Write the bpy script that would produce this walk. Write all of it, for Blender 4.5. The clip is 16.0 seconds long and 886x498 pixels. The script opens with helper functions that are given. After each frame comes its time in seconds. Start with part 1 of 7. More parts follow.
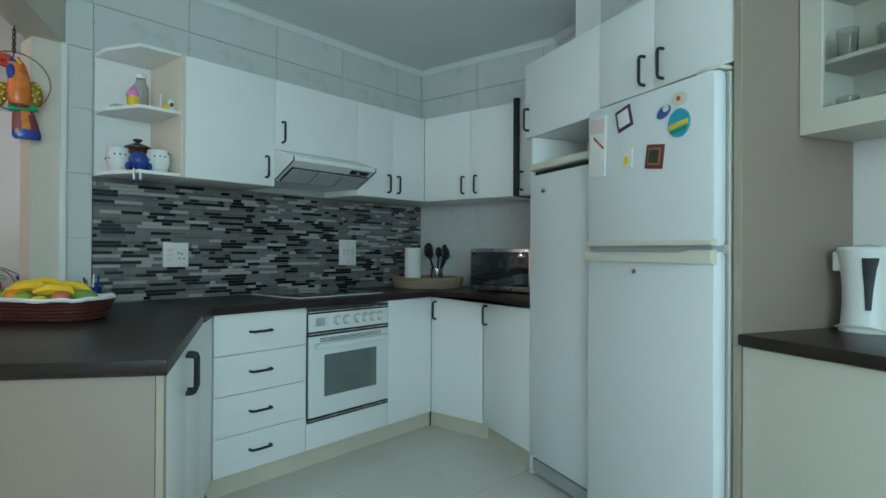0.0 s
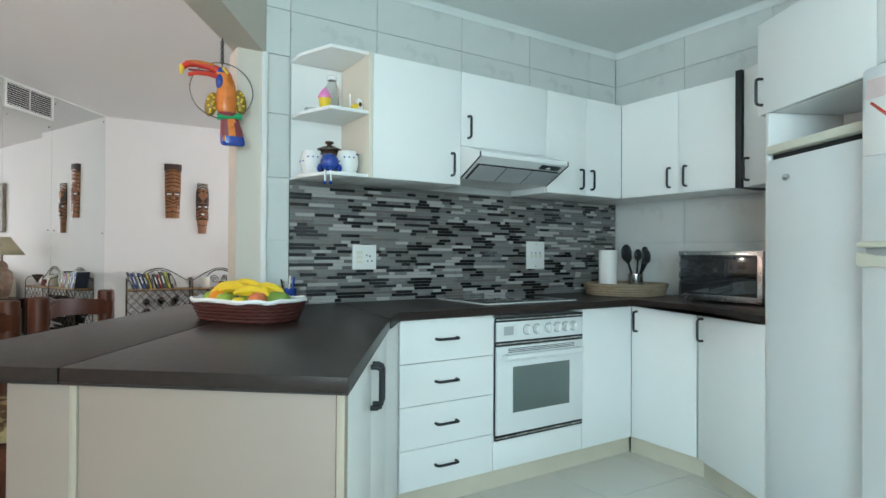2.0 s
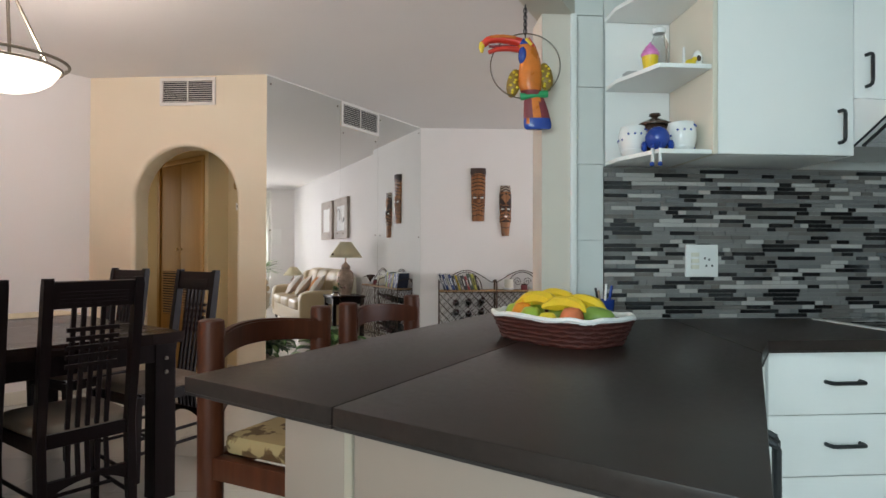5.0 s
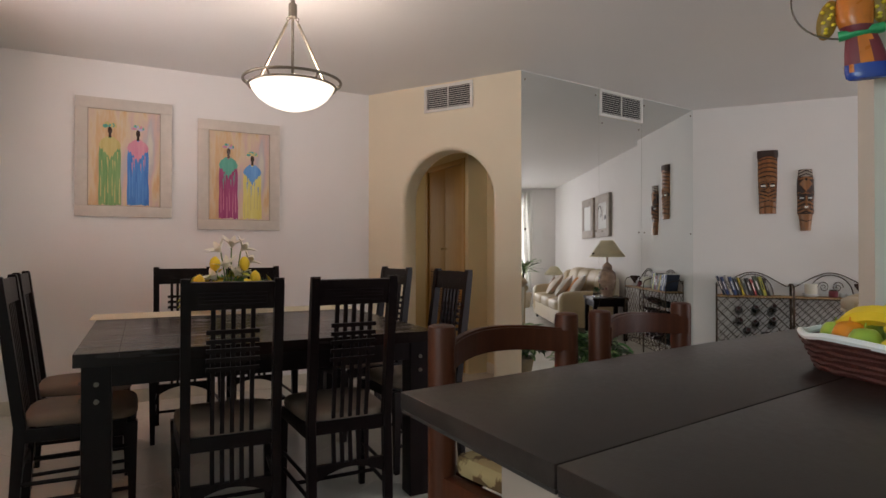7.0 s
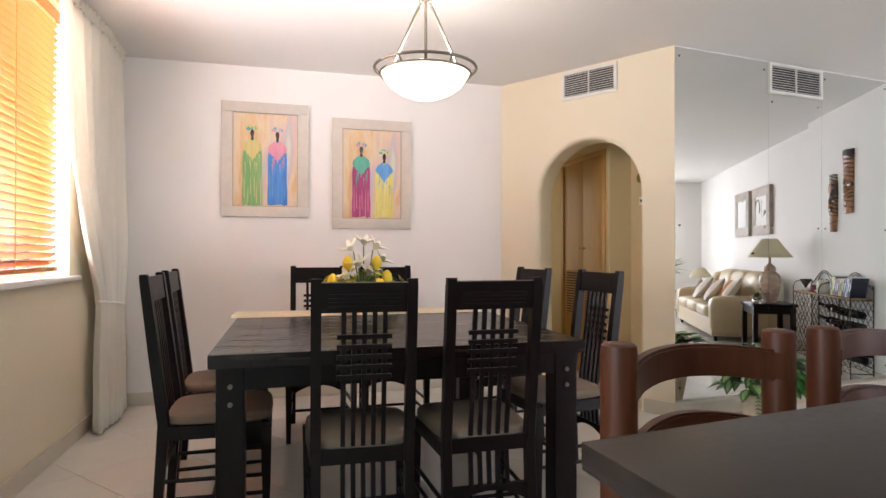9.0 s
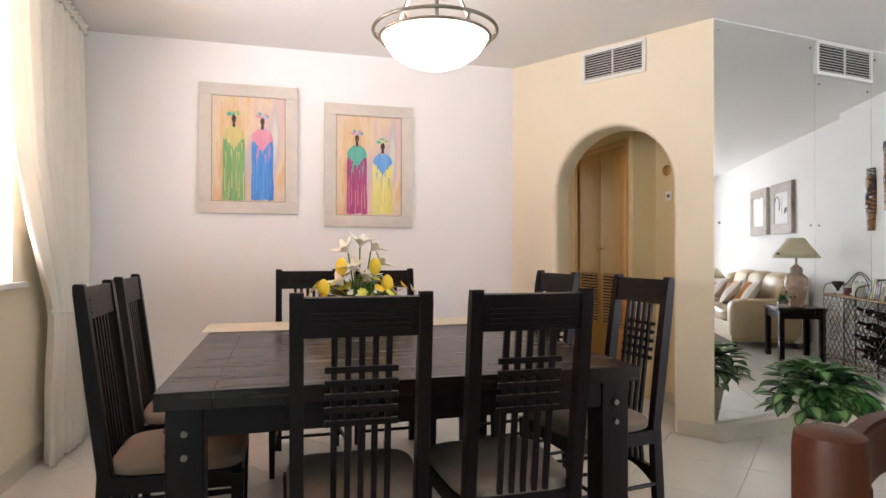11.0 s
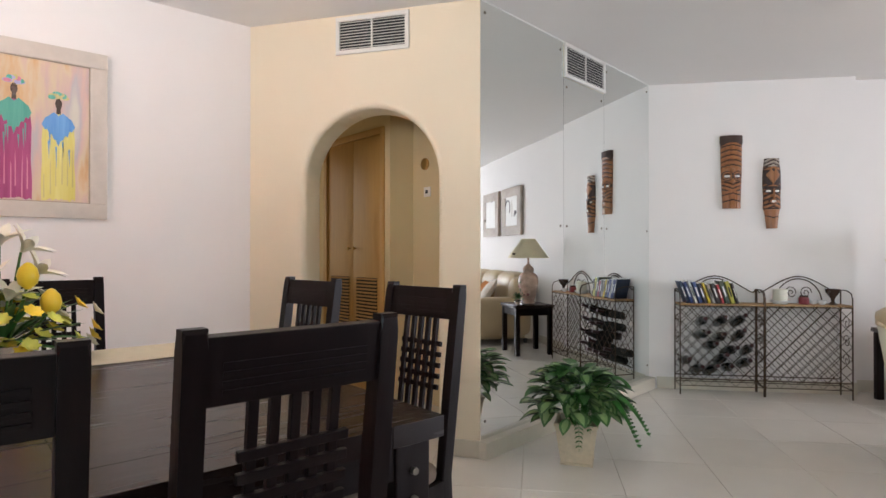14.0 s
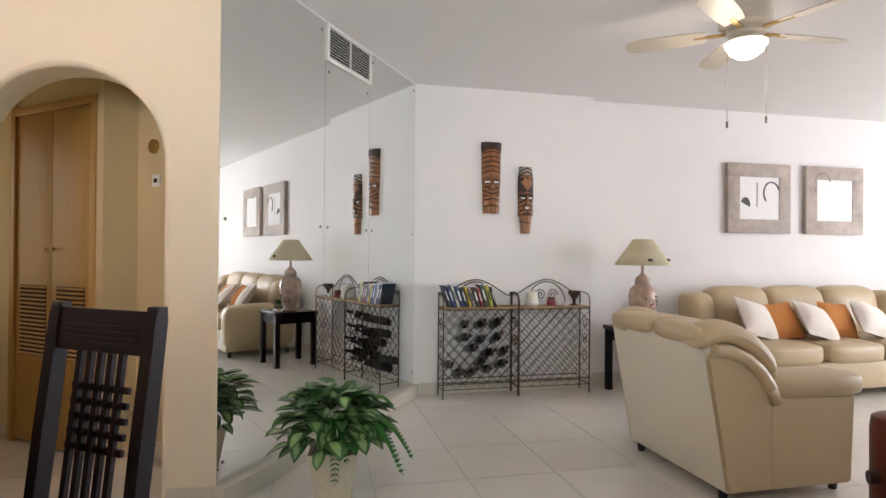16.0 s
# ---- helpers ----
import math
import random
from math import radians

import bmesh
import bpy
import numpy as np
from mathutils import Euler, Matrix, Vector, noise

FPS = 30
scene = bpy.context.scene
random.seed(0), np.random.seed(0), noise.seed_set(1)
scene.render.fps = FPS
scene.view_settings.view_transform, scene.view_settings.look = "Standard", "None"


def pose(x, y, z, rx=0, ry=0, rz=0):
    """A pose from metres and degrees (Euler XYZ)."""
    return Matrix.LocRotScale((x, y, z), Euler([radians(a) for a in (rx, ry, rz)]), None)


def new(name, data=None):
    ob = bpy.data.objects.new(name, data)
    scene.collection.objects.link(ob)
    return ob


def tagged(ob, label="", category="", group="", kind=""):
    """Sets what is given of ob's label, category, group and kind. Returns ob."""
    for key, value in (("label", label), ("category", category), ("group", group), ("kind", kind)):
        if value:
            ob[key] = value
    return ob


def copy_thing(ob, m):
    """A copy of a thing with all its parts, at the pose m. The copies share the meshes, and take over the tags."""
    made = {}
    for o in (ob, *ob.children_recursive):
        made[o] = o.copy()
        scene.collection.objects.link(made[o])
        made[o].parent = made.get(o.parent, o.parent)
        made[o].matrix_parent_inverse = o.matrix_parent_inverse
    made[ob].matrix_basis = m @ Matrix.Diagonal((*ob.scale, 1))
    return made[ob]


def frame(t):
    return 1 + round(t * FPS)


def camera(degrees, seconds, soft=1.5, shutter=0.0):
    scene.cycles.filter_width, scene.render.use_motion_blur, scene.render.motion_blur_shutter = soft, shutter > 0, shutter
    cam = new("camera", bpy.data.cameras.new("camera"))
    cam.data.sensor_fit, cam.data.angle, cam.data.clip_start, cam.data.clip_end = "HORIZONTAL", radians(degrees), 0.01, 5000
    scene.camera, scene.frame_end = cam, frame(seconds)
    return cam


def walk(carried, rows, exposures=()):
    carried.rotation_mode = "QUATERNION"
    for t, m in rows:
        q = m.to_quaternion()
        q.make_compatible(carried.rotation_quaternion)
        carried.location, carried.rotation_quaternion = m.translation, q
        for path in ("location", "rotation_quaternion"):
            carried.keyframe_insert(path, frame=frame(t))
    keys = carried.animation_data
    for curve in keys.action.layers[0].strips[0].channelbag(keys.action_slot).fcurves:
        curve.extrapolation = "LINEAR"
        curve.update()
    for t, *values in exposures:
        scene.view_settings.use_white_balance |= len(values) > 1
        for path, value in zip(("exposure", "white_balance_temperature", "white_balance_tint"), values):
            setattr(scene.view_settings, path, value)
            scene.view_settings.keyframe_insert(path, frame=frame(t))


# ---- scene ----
cam = camera(74.35, 16.0)
# seconds, x, y, z, yaw, pitch, roll
ROWS = [
    (0.0, 0.191, 0.571, 1.16, -8.45, 0.23, -0.31),
    (0.5, 0.185, 0.632, 1.159, -4.75, 0.3, -0.32),
    (1.0, 0.17, 0.688, 1.158, -1.07, 0.35, -0.34),
    (1.5, 0.149, 0.784, 1.157, 3.89, 0.41, -0.37),
    (2.0, 0.125, 0.879, 1.155, 8.87, 0.46, -0.38),
    (2.5, 0.093, 0.946, 1.153, 13.59, 0.52, -0.38),
    (3.0, 0.07, 0.995, 1.151, 17.58, 0.59, -0.36),
    (5.5, -0.212, 1.432, 1.16, 44.05, 0.44, -0.07),
    (6.0, -0.258, 1.504, 1.16, 51.25, 0.42, -0.0),
    (6.5, -0.3, 1.552, 1.16, 57.65, 0.4, 0.02),
    (7.0, -0.33, 1.566, 1.158, 62.85, 0.39, 0.0),
    (7.5, -0.35, 1.582, 1.156, 67.19, 0.39, -0.02),
    (8.0, -0.409, 1.585, 1.154, 70.25, 0.39, -0.04),
    (8.5, -0.513, 1.596, 1.152, 72.99, 0.4, -0.06),
    (9.0, -0.625, 1.613, 1.152, 75.18, 0.38, -0.08),
    (11.5, -1.281, 1.676, 1.17, 74.33, 0.21, -0.04),
    (12.0, -1.419, 1.672, 1.172, 69.77, 0.22, -0.01),
    (12.5, -1.514, 1.692, 1.171, 63.65, 0.23, 0.02),
    (13.0, -1.627, 1.743, 1.17, 58.78, 0.24, 0.03),
    (13.5, -1.731, 1.825, 1.17, 53.67, 0.27, 0.03),
    (14.0, -1.8, 1.913, 1.171, 49.3, 0.31, -0.01),
    (14.5, -1.873, 2.021, 1.174, 42.64, 0.36, -0.09),
    (15.0, -1.934, 2.106, 1.18, 35.44, 0.4, -0.19),
    (15.5, -1.986, 2.195, 1.187, 30.44, 0.42, -0.32),
    (16.0, -2.004, 2.301, 1.195, 27.27, 0.4, -0.45),
]
EXPO = [(0.0, -0.88, 5850, 7), (1.5, -0.25, 6000, 12), (3.0, 0.08, 6330, 16), (5.5, -0.60, 6500, 20), (7.0, -1.0, 6650, 21), (8.0, -0.42, 6470, 20), (9.0, 0.04, 6330, 19), (11.5, 0.20, 6160, 17), (12.5, 0.40, 6060, 17), (14.0, -0.02, 6150, 18), (15.0, 0.27, 6180, 18), (16.0, 0.0, 6350, 19)]
walk(cam, [(t, pose(x, y, z, 90 + pitch, roll, yaw)) for t, x, y, z, yaw, pitch, roll in ROWS], EXPO)

# ---- world, sun, window light and hall fill ----
world = bpy.data.worlds.new("world")
scene.world = world
world.use_nodes = True
wn = world.node_tree.nodes
sky = wn.new("ShaderNodeTexSky")
sky.sky_type = "NISHITA"
sky.sun_disc = False
sky.sun_elevation, sky.sun_rotation = radians(40), radians(160)
world.node_tree.links.new(sky.outputs[0], wn["Background"].inputs[0])
wn["Background"].inputs[1].default_value = 0.12
sun = new("sun", bpy.data.lights.new("sun", "SUN"))
sun.data.energy, sun.data.angle, sun.data.color = 3.0, radians(0.5), (1.0, 0.95, 0.87)
sun.matrix_world = pose(0, 0, 10, 50, 0, 200)


def window_light(name, m, width, height, power, colour):
    lamp = bpy.data.lights.new(name, "AREA")
    lamp.shape, lamp.size, lamp.size_y, lamp.energy, lamp.color = "RECTANGLE", width, height, power, colour
    ob = new(name, lamp)
    ob.matrix_world = m
    return ob


window_light("kitchen_window_light", pose(0.45, -1.55, 1.62, 106, 0, 0), 1.7, 1.4, 132, (0.70, 0.98, 1.0))
window_light("living_window_light", pose(2.553, 9.50, 1.35, 90, 0, 130.26), 3.4, 1.85, 280, (0.93, 0.97, 1.0))
window_light("dining_window_light", pose(-3.62, 0.215, 1.78, 90, 0, 0), 1.6, 1.4, 145, (1.0, 0.97, 0.93))
# added fill lamp, out of view, brightens the hall behind the arch
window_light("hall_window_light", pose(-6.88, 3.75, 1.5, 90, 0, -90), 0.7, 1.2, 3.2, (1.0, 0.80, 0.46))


# ---- materials ----
def shader(name, colour, rough=0.5, metal=0.0, vary=0.06, scale=6.0, bump=0.0, bump_scale=80.0, emit=None, emit_strength=0.0, per_piece=0.0, coat=0.0, stretch=(1, 1, 1), transmission=0.0):
    """Principled material with large and fine variation of colour, and a fine relief."""
    m = bpy.data.materials.new(name)
    m.use_nodes = True
    nt = m.node_tree
    b = nt.nodes["Principled BSDF"]
    b.inputs["Roughness"].default_value = rough
    b.inputs["Metallic"].default_value = metal
    b.inputs["Coat Weight"].default_value = coat
    b.inputs["Transmission Weight"].default_value = transmission
    co = nt.nodes.new("ShaderNodeTexCoord")
    mp = nt.nodes.new("ShaderNodeMapping")
    mp.inputs["Scale"].default_value = stretch
    nt.links.new(co.outputs["Object"], mp.inputs[0])
    n1 = nt.nodes.new("ShaderNodeTexNoise")
    n1.inputs["Scale"].default_value, n1.inputs["Detail"].default_value = scale, 6
    n2 = nt.nodes.new("ShaderNodeTexNoise")
    n2.inputs["Scale"].default_value, n2.inputs["Detail"].default_value = scale * 0.18, 3
    for n in (n1, n2):
        nt.links.new(mp.outputs[0], n.inputs["Vector"])
    add = nt.nodes.new("ShaderNodeMath")
    add.operation = "ADD"
    nt.links.new(n1.outputs["Fac"], add.inputs[0])
    nt.links.new(n2.outputs["Fac"], add.inputs[1])
    last = add
    if per_piece:
        info = nt.nodes.new("ShaderNodeObjectInfo")
        geo = nt.nodes.new("ShaderNodeNewGeometry")
        s = nt.nodes.new("ShaderNodeMath")
        s.operation = "ADD"
        nt.links.new(info.outputs["Random"], s.inputs[0])
        nt.links.new(geo.outputs["Random Per Island"], s.inputs[1])
        w = nt.nodes.new("ShaderNodeMath")
        w.operation = "FRACT"
        nt.links.new(s.outputs[0], w.inputs[0])
        k = nt.nodes.new("ShaderNodeMath")
        k.operation = "MULTIPLY_ADD"
        k.inputs[1].default_value = per_piece
        nt.links.new(w.outputs[0], k.inputs[0])
        nt.links.new(add.outputs[0], k.inputs[2])
        last = k
    r = nt.nodes.new("ShaderNodeMapRange")
    r.inputs["From Min"].default_value, r.inputs["From Max"].default_value = 0.6, 1.4 + per_piece
    nt.links.new(last.outputs[0], r.inputs["Value"])
    mix = nt.nodes.new("ShaderNodeMix")
    mix.data_type = "RGBA"
    c = Vector(colour[:3])
    mix.inputs["A"].default_value = (*(c * (1 - vary)), 1)
    mix.inputs["B"].default_value = (*[min(v, 1.0) for v in c * (1 + vary)], 1)
    nt.links.new(r.outputs["Result"], mix.inputs["Factor"])
    nt.links.new(mix.outputs["Result"], b.inputs["Base Color"])
    rr = nt.nodes.new("ShaderNodeMapRange")
    rr.inputs["To Min"].default_value, rr.inputs["To Max"].default_value = max(rough - 0.06, 0.02), min(rough + 0.08, 1)
    nt.links.new(n1.outputs["Fac"], rr.inputs["Value"])
    nt.links.new(rr.outputs["Result"], b.inputs["Roughness"])
    if bump:
        n3 = nt.nodes.new("ShaderNodeTexNoise")
        n3.inputs["Scale"].default_value, n3.inputs["Detail"].default_value = bump_scale, 4
        nt.links.new(mp.outputs[0], n3.inputs["Vector"])
        bp = nt.nodes.new("ShaderNodeBump")
        bp.inputs["Strength"].default_value, bp.inputs["Distance"].default_value = bump, 0.004
        nt.links.new(n3.outputs["Fac"], bp.inputs["Height"])
        nt.links.new(bp.outputs[0], b.inputs["Normal"])
    if emit:
        b.inputs["Emission Color"].default_value = (*emit, 1)
        b.inputs["Emission Strength"].default_value = emit_strength
    return m


def grain(name, dark, light, rough=0.35, stretch=(1, 1, 12), scale=5.0, bump=0.15):
    """Wood: streaks along the z axis of the object unless stretched otherwise."""
    m = shader(name, light, rough, bump=bump, bump_scale=scale * 12, stretch=stretch)
    nt = m.node_tree
    mix = [n for n in nt.nodes if n.bl_idname == "ShaderNodeMix"][0]
    mix.inputs["A"].default_value, mix.inputs["B"].default_value = (*dark, 1), (*light, 1)
    for n in nt.nodes:
        if n.bl_idname == "ShaderNodeMapping":
            n.inputs["Scale"].default_value = [1.0 / s if s > 1 else 1.0 for s in stretch]
        if n.bl_idname == "ShaderNodeTexNoise" and n.inputs["Detail"].default_value == 6:
            n.inputs["Scale"].default_value = scale * 8
    return m


WALL = shader("painted_plaster", (0.81, 0.785, 0.765), 0.75, vary=0.02, scale=3, bump=0.12, bump_scale=140)
WALL_CREAM = shader("cream_painted_plaster", (0.80, 0.715, 0.55), 0.75, vary=0.025, scale=3, bump=0.15, bump_scale=120)
CEIL = shader("ceiling_paint", (0.78, 0.76, 0.745), 0.55, vary=0.02, scale=2, bump=0.05, bump_scale=60)
CEIL_K = shader("kitchen_ceiling_paint", (0.83, 0.85, 0.83), 0.7, vary=0.02, scale=2, bump=0.05)
# cream plaster, darker and yellower: the hall's warm light put into its colour
WALL_HALL = shader("warm_lit_cream_plaster", (0.66, 0.55, 0.33), 0.75, vary=0.03, scale=3, bump=0.15, bump_scale=120)
SKIRT = shader("stone_skirting", (0.60, 0.55, 0.45), 0.35, vary=0.06, scale=9)
FLOOR = shader("cream_porcelain_tile", (0.68, 0.645, 0.58), 0.22, vary=0.05, scale=4, per_piece=0.35, bump=0.02)
GROUT = shader("floor_grout", (0.50, 0.45, 0.37), 0.8, vary=0.06, scale=30)
WTILE = shader("grey_wall_tile", (0.685, 0.69, 0.665), 0.28, vary=0.06, scale=7, per_piece=0.3)
WGROUT = shader("wall_tile_grout", (0.60, 0.605, 0.585), 0.8, vary=0.04, scale=30)
CAB = shader("white_laminate", (0.88, 0.88, 0.865), 0.34, vary=0.012, scale=5, bump=0.03, bump_scale=220)
CREAMCAB = shader("cream_laminate", (0.60, 0.58, 0.50), 0.4, vary=0.02, scale=5, bump=0.03, bump_scale=220)
CAB_IN = shader("cream_board", (0.74, 0.68, 0.57), 0.5, vary=0.03, scale=8)
# beige taken darker: the weak light on these panels is in the colour
PANEL = shader("shaded_beige_laminate", (0.30, 0.225, 0.185), 0.5, vary=0.02, scale=6, bump=0.04)
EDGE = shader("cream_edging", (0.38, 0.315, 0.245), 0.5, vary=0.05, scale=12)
PLINTH = shader("cream_plinth", (0.66, 0.60, 0.48), 0.45, vary=0.05, scale=8)
WORKTOP = shader("dark_laminate_worktop", (0.030, 0.0205, 0.0175), 0.33, vary=0.25, scale=60, bump=0.06, bump_scale=300)
WORKEDGE = shader("dark_worktop_edge", (0.035, 0.027, 0.025), 0.4, vary=0.2, scale=40)
BLACK = shader("black_plastic", (0.012, 0.014, 0.017), 0.35, vary=0.2, scale=20)
# near-black standing for the shade inside gaps, holes and recesses
GAPSHADE = shader("gap_shade", (0.02, 0.02, 0.02), 0.8, vary=0.1)
CHROME = shader("brushed_metal", (0.62, 0.62, 0.62), 0.25, 1.0, vary=0.06, scale=30)
ENAMEL = shader("white_enamel", (0.80, 0.81, 0.80), 0.22, vary=0.015, scale=8)
FRIDGE = shader("fridge_enamel", (0.80, 0.82, 0.83), 0.3, vary=0.012, scale=4, bump=0.05, bump_scale=260)
CREAMPL = shader("yellowed_plastic", (0.72, 0.69, 0.58), 0.35, vary=0.04, scale=10)
GREYPL = shader("grey_plastic", (0.42, 0.43, 0.44), 0.4, vary=0.05, scale=14)
OVENGLASS = shader("oven_glass", (0.13, 0.165, 0.155), 0.08, vary=0.1, scale=3, coat=0.5)
MWGLASS = shader("microwave_glass", (0.035, 0.035, 0.037), 0.06, 0.5, vary=0.1, scale=3, coat=1.0)
HOBGLASS = shader("hob_glass", (0.015, 0.015, 0.016), 0.06, vary=0.1, scale=3, coat=1.0)
MOSAIC = [shader("mosaic_%s" % n, c, r, vary=0.10, scale=14, per_piece=0.5, stretch=(1, 1, 4)) for n, c, r in (
    ("black", (0.010, 0.010, 0.011), 0.12), ("grey", (0.185, 0.18, 0.175), 0.3), ("taupe", (0.135, 0.122, 0.112), 0.35), ("pale", (0.42, 0.40, 0.38), 0.3), ("slate", (0.155, 0.155, 0.155), 0.3))]
MGROUT = shader("mosaic_grout", (0.22, 0.21, 0.20), 0.85, vary=0.06, scale=40)
DARKWOOD = grain("black_stained_wood", (0.0052, 0.0026, 0.0026), (0.012, 0.0062, 0.0062), 0.34)
TABLETOP = grain("black_stained_tabletop", (0.0135, 0.0072, 0.0062), (0.019, 0.0108, 0.0094), 0.25, stretch=(1, 12, 1), bump=0.05)
STOOLWOOD = grain("red_brown_wood", (0.040, 0.010, 0.005), (0.115, 0.031, 0.012), 0.4)
MASKWOOD = grain("carved_mask_wood", (0.15, 0.052, 0.018), (0.46, 0.19, 0.062), 0.32)
MASKDARK = shader("carved_mask_recess", (0.035, 0.013, 0.007), 0.5, vary=0.2, scale=40)
CLOSET = grain("pale_oak_veneer", (0.40, 0.225, 0.06), (0.50, 0.30, 0.09), 0.42)
PINE = grain("varnished_blind_wood", (0.52, 0.18, 0.035), (0.70, 0.29, 0.07), 0.35, stretch=(12, 1, 1))
SEAT = shader("beige_suede", (0.20, 0.15, 0.112), 0.9, vary=0.1, scale=12, bump=0.2, bump_scale=200)
SEATPAT = shader("patterned_fabric", (0.30, 0.19, 0.08), 0.9, vary=0.1, scale=14, bump=0.2)
LEATHER = shader("cream_leather", (0.48, 0.37, 0.22), 0.38, vary=0.05, scale=6, bump=0.12, bump_scale=90)
LEATHERBACK = shader("pale_leathercloth", (0.70, 0.655, 0.53), 0.5, vary=0.03, scale=5, bump=0.06)
CURTAIN = shader("cream_curtain", (0.88, 0.85, 0.77), 0.85, vary=0.03, scale=8, bump=0.15, bump_scale=240)
SHEER = shader("white_sheer", (0.85, 0.84, 0.80), 0.9, vary=0.03, scale=8, bump=0.1)
IRON = shader("bronze_iron", (0.075, 0.048, 0.030), 0.45, 0.7, vary=0.2, scale=40)
PEWTER = shader("pewter_metal", (0.20, 0.175, 0.14), 0.4, 0.85, vary=0.12, scale=30)
RATTAN = shader("woven_rattan", (0.33, 0.20, 0.09), 0.7, vary=0.25, scale=60, bump=0.4, bump_scale=180)
BASKET = shader("red_brown_wicker", (0.075, 0.017, 0.012), 0.55, vary=0.3, scale=50, bump=0.5, bump_scale=150)
SEAGRASS = shader("seagrass", (0.33, 0.25, 0.17), 0.8, vary=0.25, scale=60, bump=0.5, bump_scale=150)
BOTTLE = shader("dark_bottle_glass", (0.008, 0.010, 0.009), 0.08, vary=0.3, scale=10, coat=0.6)
FOIL = shader("bottle_foil", (0.05, 0.02, 0.02), 0.3, 0.6, vary=0.2)
FRAMEGREY = shader("limewashed_frame", (0.60, 0.545, 0.485), 0.6, vary=0.08, scale=20, bump=0.2, stretch=(1, 1, 1))
FRAMESTONE = shader("stone_look_frame", (0.38, 0.32, 0.27), 0.55, vary=0.3, scale=14, bump=0.3, bump_scale=50)
FRAMEBLACK = shader("dark_frame_side", (0.03, 0.022, 0.02), 0.5, vary=0.2)
WHITEPL = shader("white_plastic", (0.80, 0.80, 0.78), 0.35, vary=0.015, scale=10)
VENTPAINT = shader("vent_enamel", (0.74, 0.73, 0.69), 0.4, vary=0.02, scale=10)
PAPER = shader("white_paper", (0.82, 0.81, 0.79), 0.8, vary=0.02, scale=20, bump=0.1)
CERAMIC = shader("white_ceramic", (0.80, 0.80, 0.79), 0.15, vary=0.02, scale=10)
CERAMICPINK = shader("hand_painted_ceramic", (0.50, 0.35, 0.27), 0.25, vary=0.4, scale=22)
SHADECLOTH = shader("parchment_shade", (0.80, 0.74, 0.55), 0.8, vary=0.06, scale=12)
LEAF = shader("green_leaf", (0.045, 0.13, 0.030), 0.35, vary=0.4, scale=10, per_piece=0.8)
LEAFPALE = shader("variegated_leaf", (0.22, 0.34, 0.13), 0.35, vary=0.3, scale=25, per_piece=0.5)
FERN = shader("fern_leaf", (0.04, 0.17, 0.025), 0.4, vary=0.3, scale=10, per_piece=0.6)
POT = shader("pale_wicker_pot", (0.60, 0.50, 0.36), 0.75, vary=0.14, scale=40, bump=0.5, bump_scale=120)
RUNNER = shader("cream_table_runner", (0.62, 0.56, 0.42), 0.9, vary=0.06, scale=30, bump=0.3, bump_scale=300)
CUSHION = shader("pale_cushion_cloth", (0.76, 0.70, 0.62), 0.9, vary=0.09, scale=18, bump=0.2, bump_scale=160)
CUSHION_O = shader("orange_cushion_cloth", (0.62, 0.25, 0.07), 0.9, vary=0.08, scale=18, bump=0.2, bump_scale=160)
LAMPGLASS = shader("lit_opal_bowl", (0.9, 0.87, 0.78), 0.3, vary=0.02, emit=(1.0, 0.90, 0.72), emit_strength=3.0)
FANGLASS = shader("lit_fan_bowl", (0.9, 0.87, 0.78), 0.3, vary=0.02, emit=(1.0, 0.88, 0.68), emit_strength=2.5)
FANPAINT = shader("cream_fan_enamel", (0.60, 0.55, 0.46), 0.4, vary=0.03)
BRASS = shader("aged_brass", (0.42, 0.28, 0.10), 0.35, 0.9, vary=0.1, scale=30)


def plain(name, colour, rough=0.5, metal=0.0, vary=0.08, scale=18, **more):
    return shader(name, colour, rough, metal, vary=vary, scale=scale, **more)


BLUE = plain("blue_glaze", (0.02, 0.06, 0.32), 0.2)
RED = plain("red_paint", (0.62, 0.04, 0.02), 0.3)
ORANGE = plain("orange_paint", (0.80, 0.25, 0.02), 0.3)
YELLOW = plain("yellow_paint", (0.80, 0.58, 0.03), 0.35)
GREENP = plain("green_paint", (0.02, 0.33, 0.12), 0.3)
PINK = plain("pink_paint", (0.75, 0.22, 0.55), 0.35)
TURQ = plain("turquoise_paint", (0.05, 0.40, 0.55), 0.35)
MAROON = plain("maroon_paint", (0.20, 0.03, 0.04), 0.4)
WHITEP = plain("white_paint", (0.80, 0.79, 0.76), 0.4, vary=0.03)
BROWN = plain("brown_glaze", (0.06, 0.035, 0.025), 0.25)
FRUITS = {"banana": plain("banana_skin", (0.78, 0.53, 0.02), 0.4, vary=0.14), "orange": plain("orange_skin", (0.80, 0.26, 0.01), 0.45, bump=0.2, bump_scale=250),
          "apple": plain("green_apple_skin", (0.33, 0.44, 0.05), 0.3, vary=0.2), "lemon": plain("lemon_skin", (0.82, 0.62, 0.03), 0.4),
          "peach": plain("peach_skin", (0.62, 0.16, 0.06), 0.5, vary=0.4, scale=8), "mango": plain("mango_skin", (0.16, 0.26, 0.04), 0.35, vary=0.3, scale=8)}
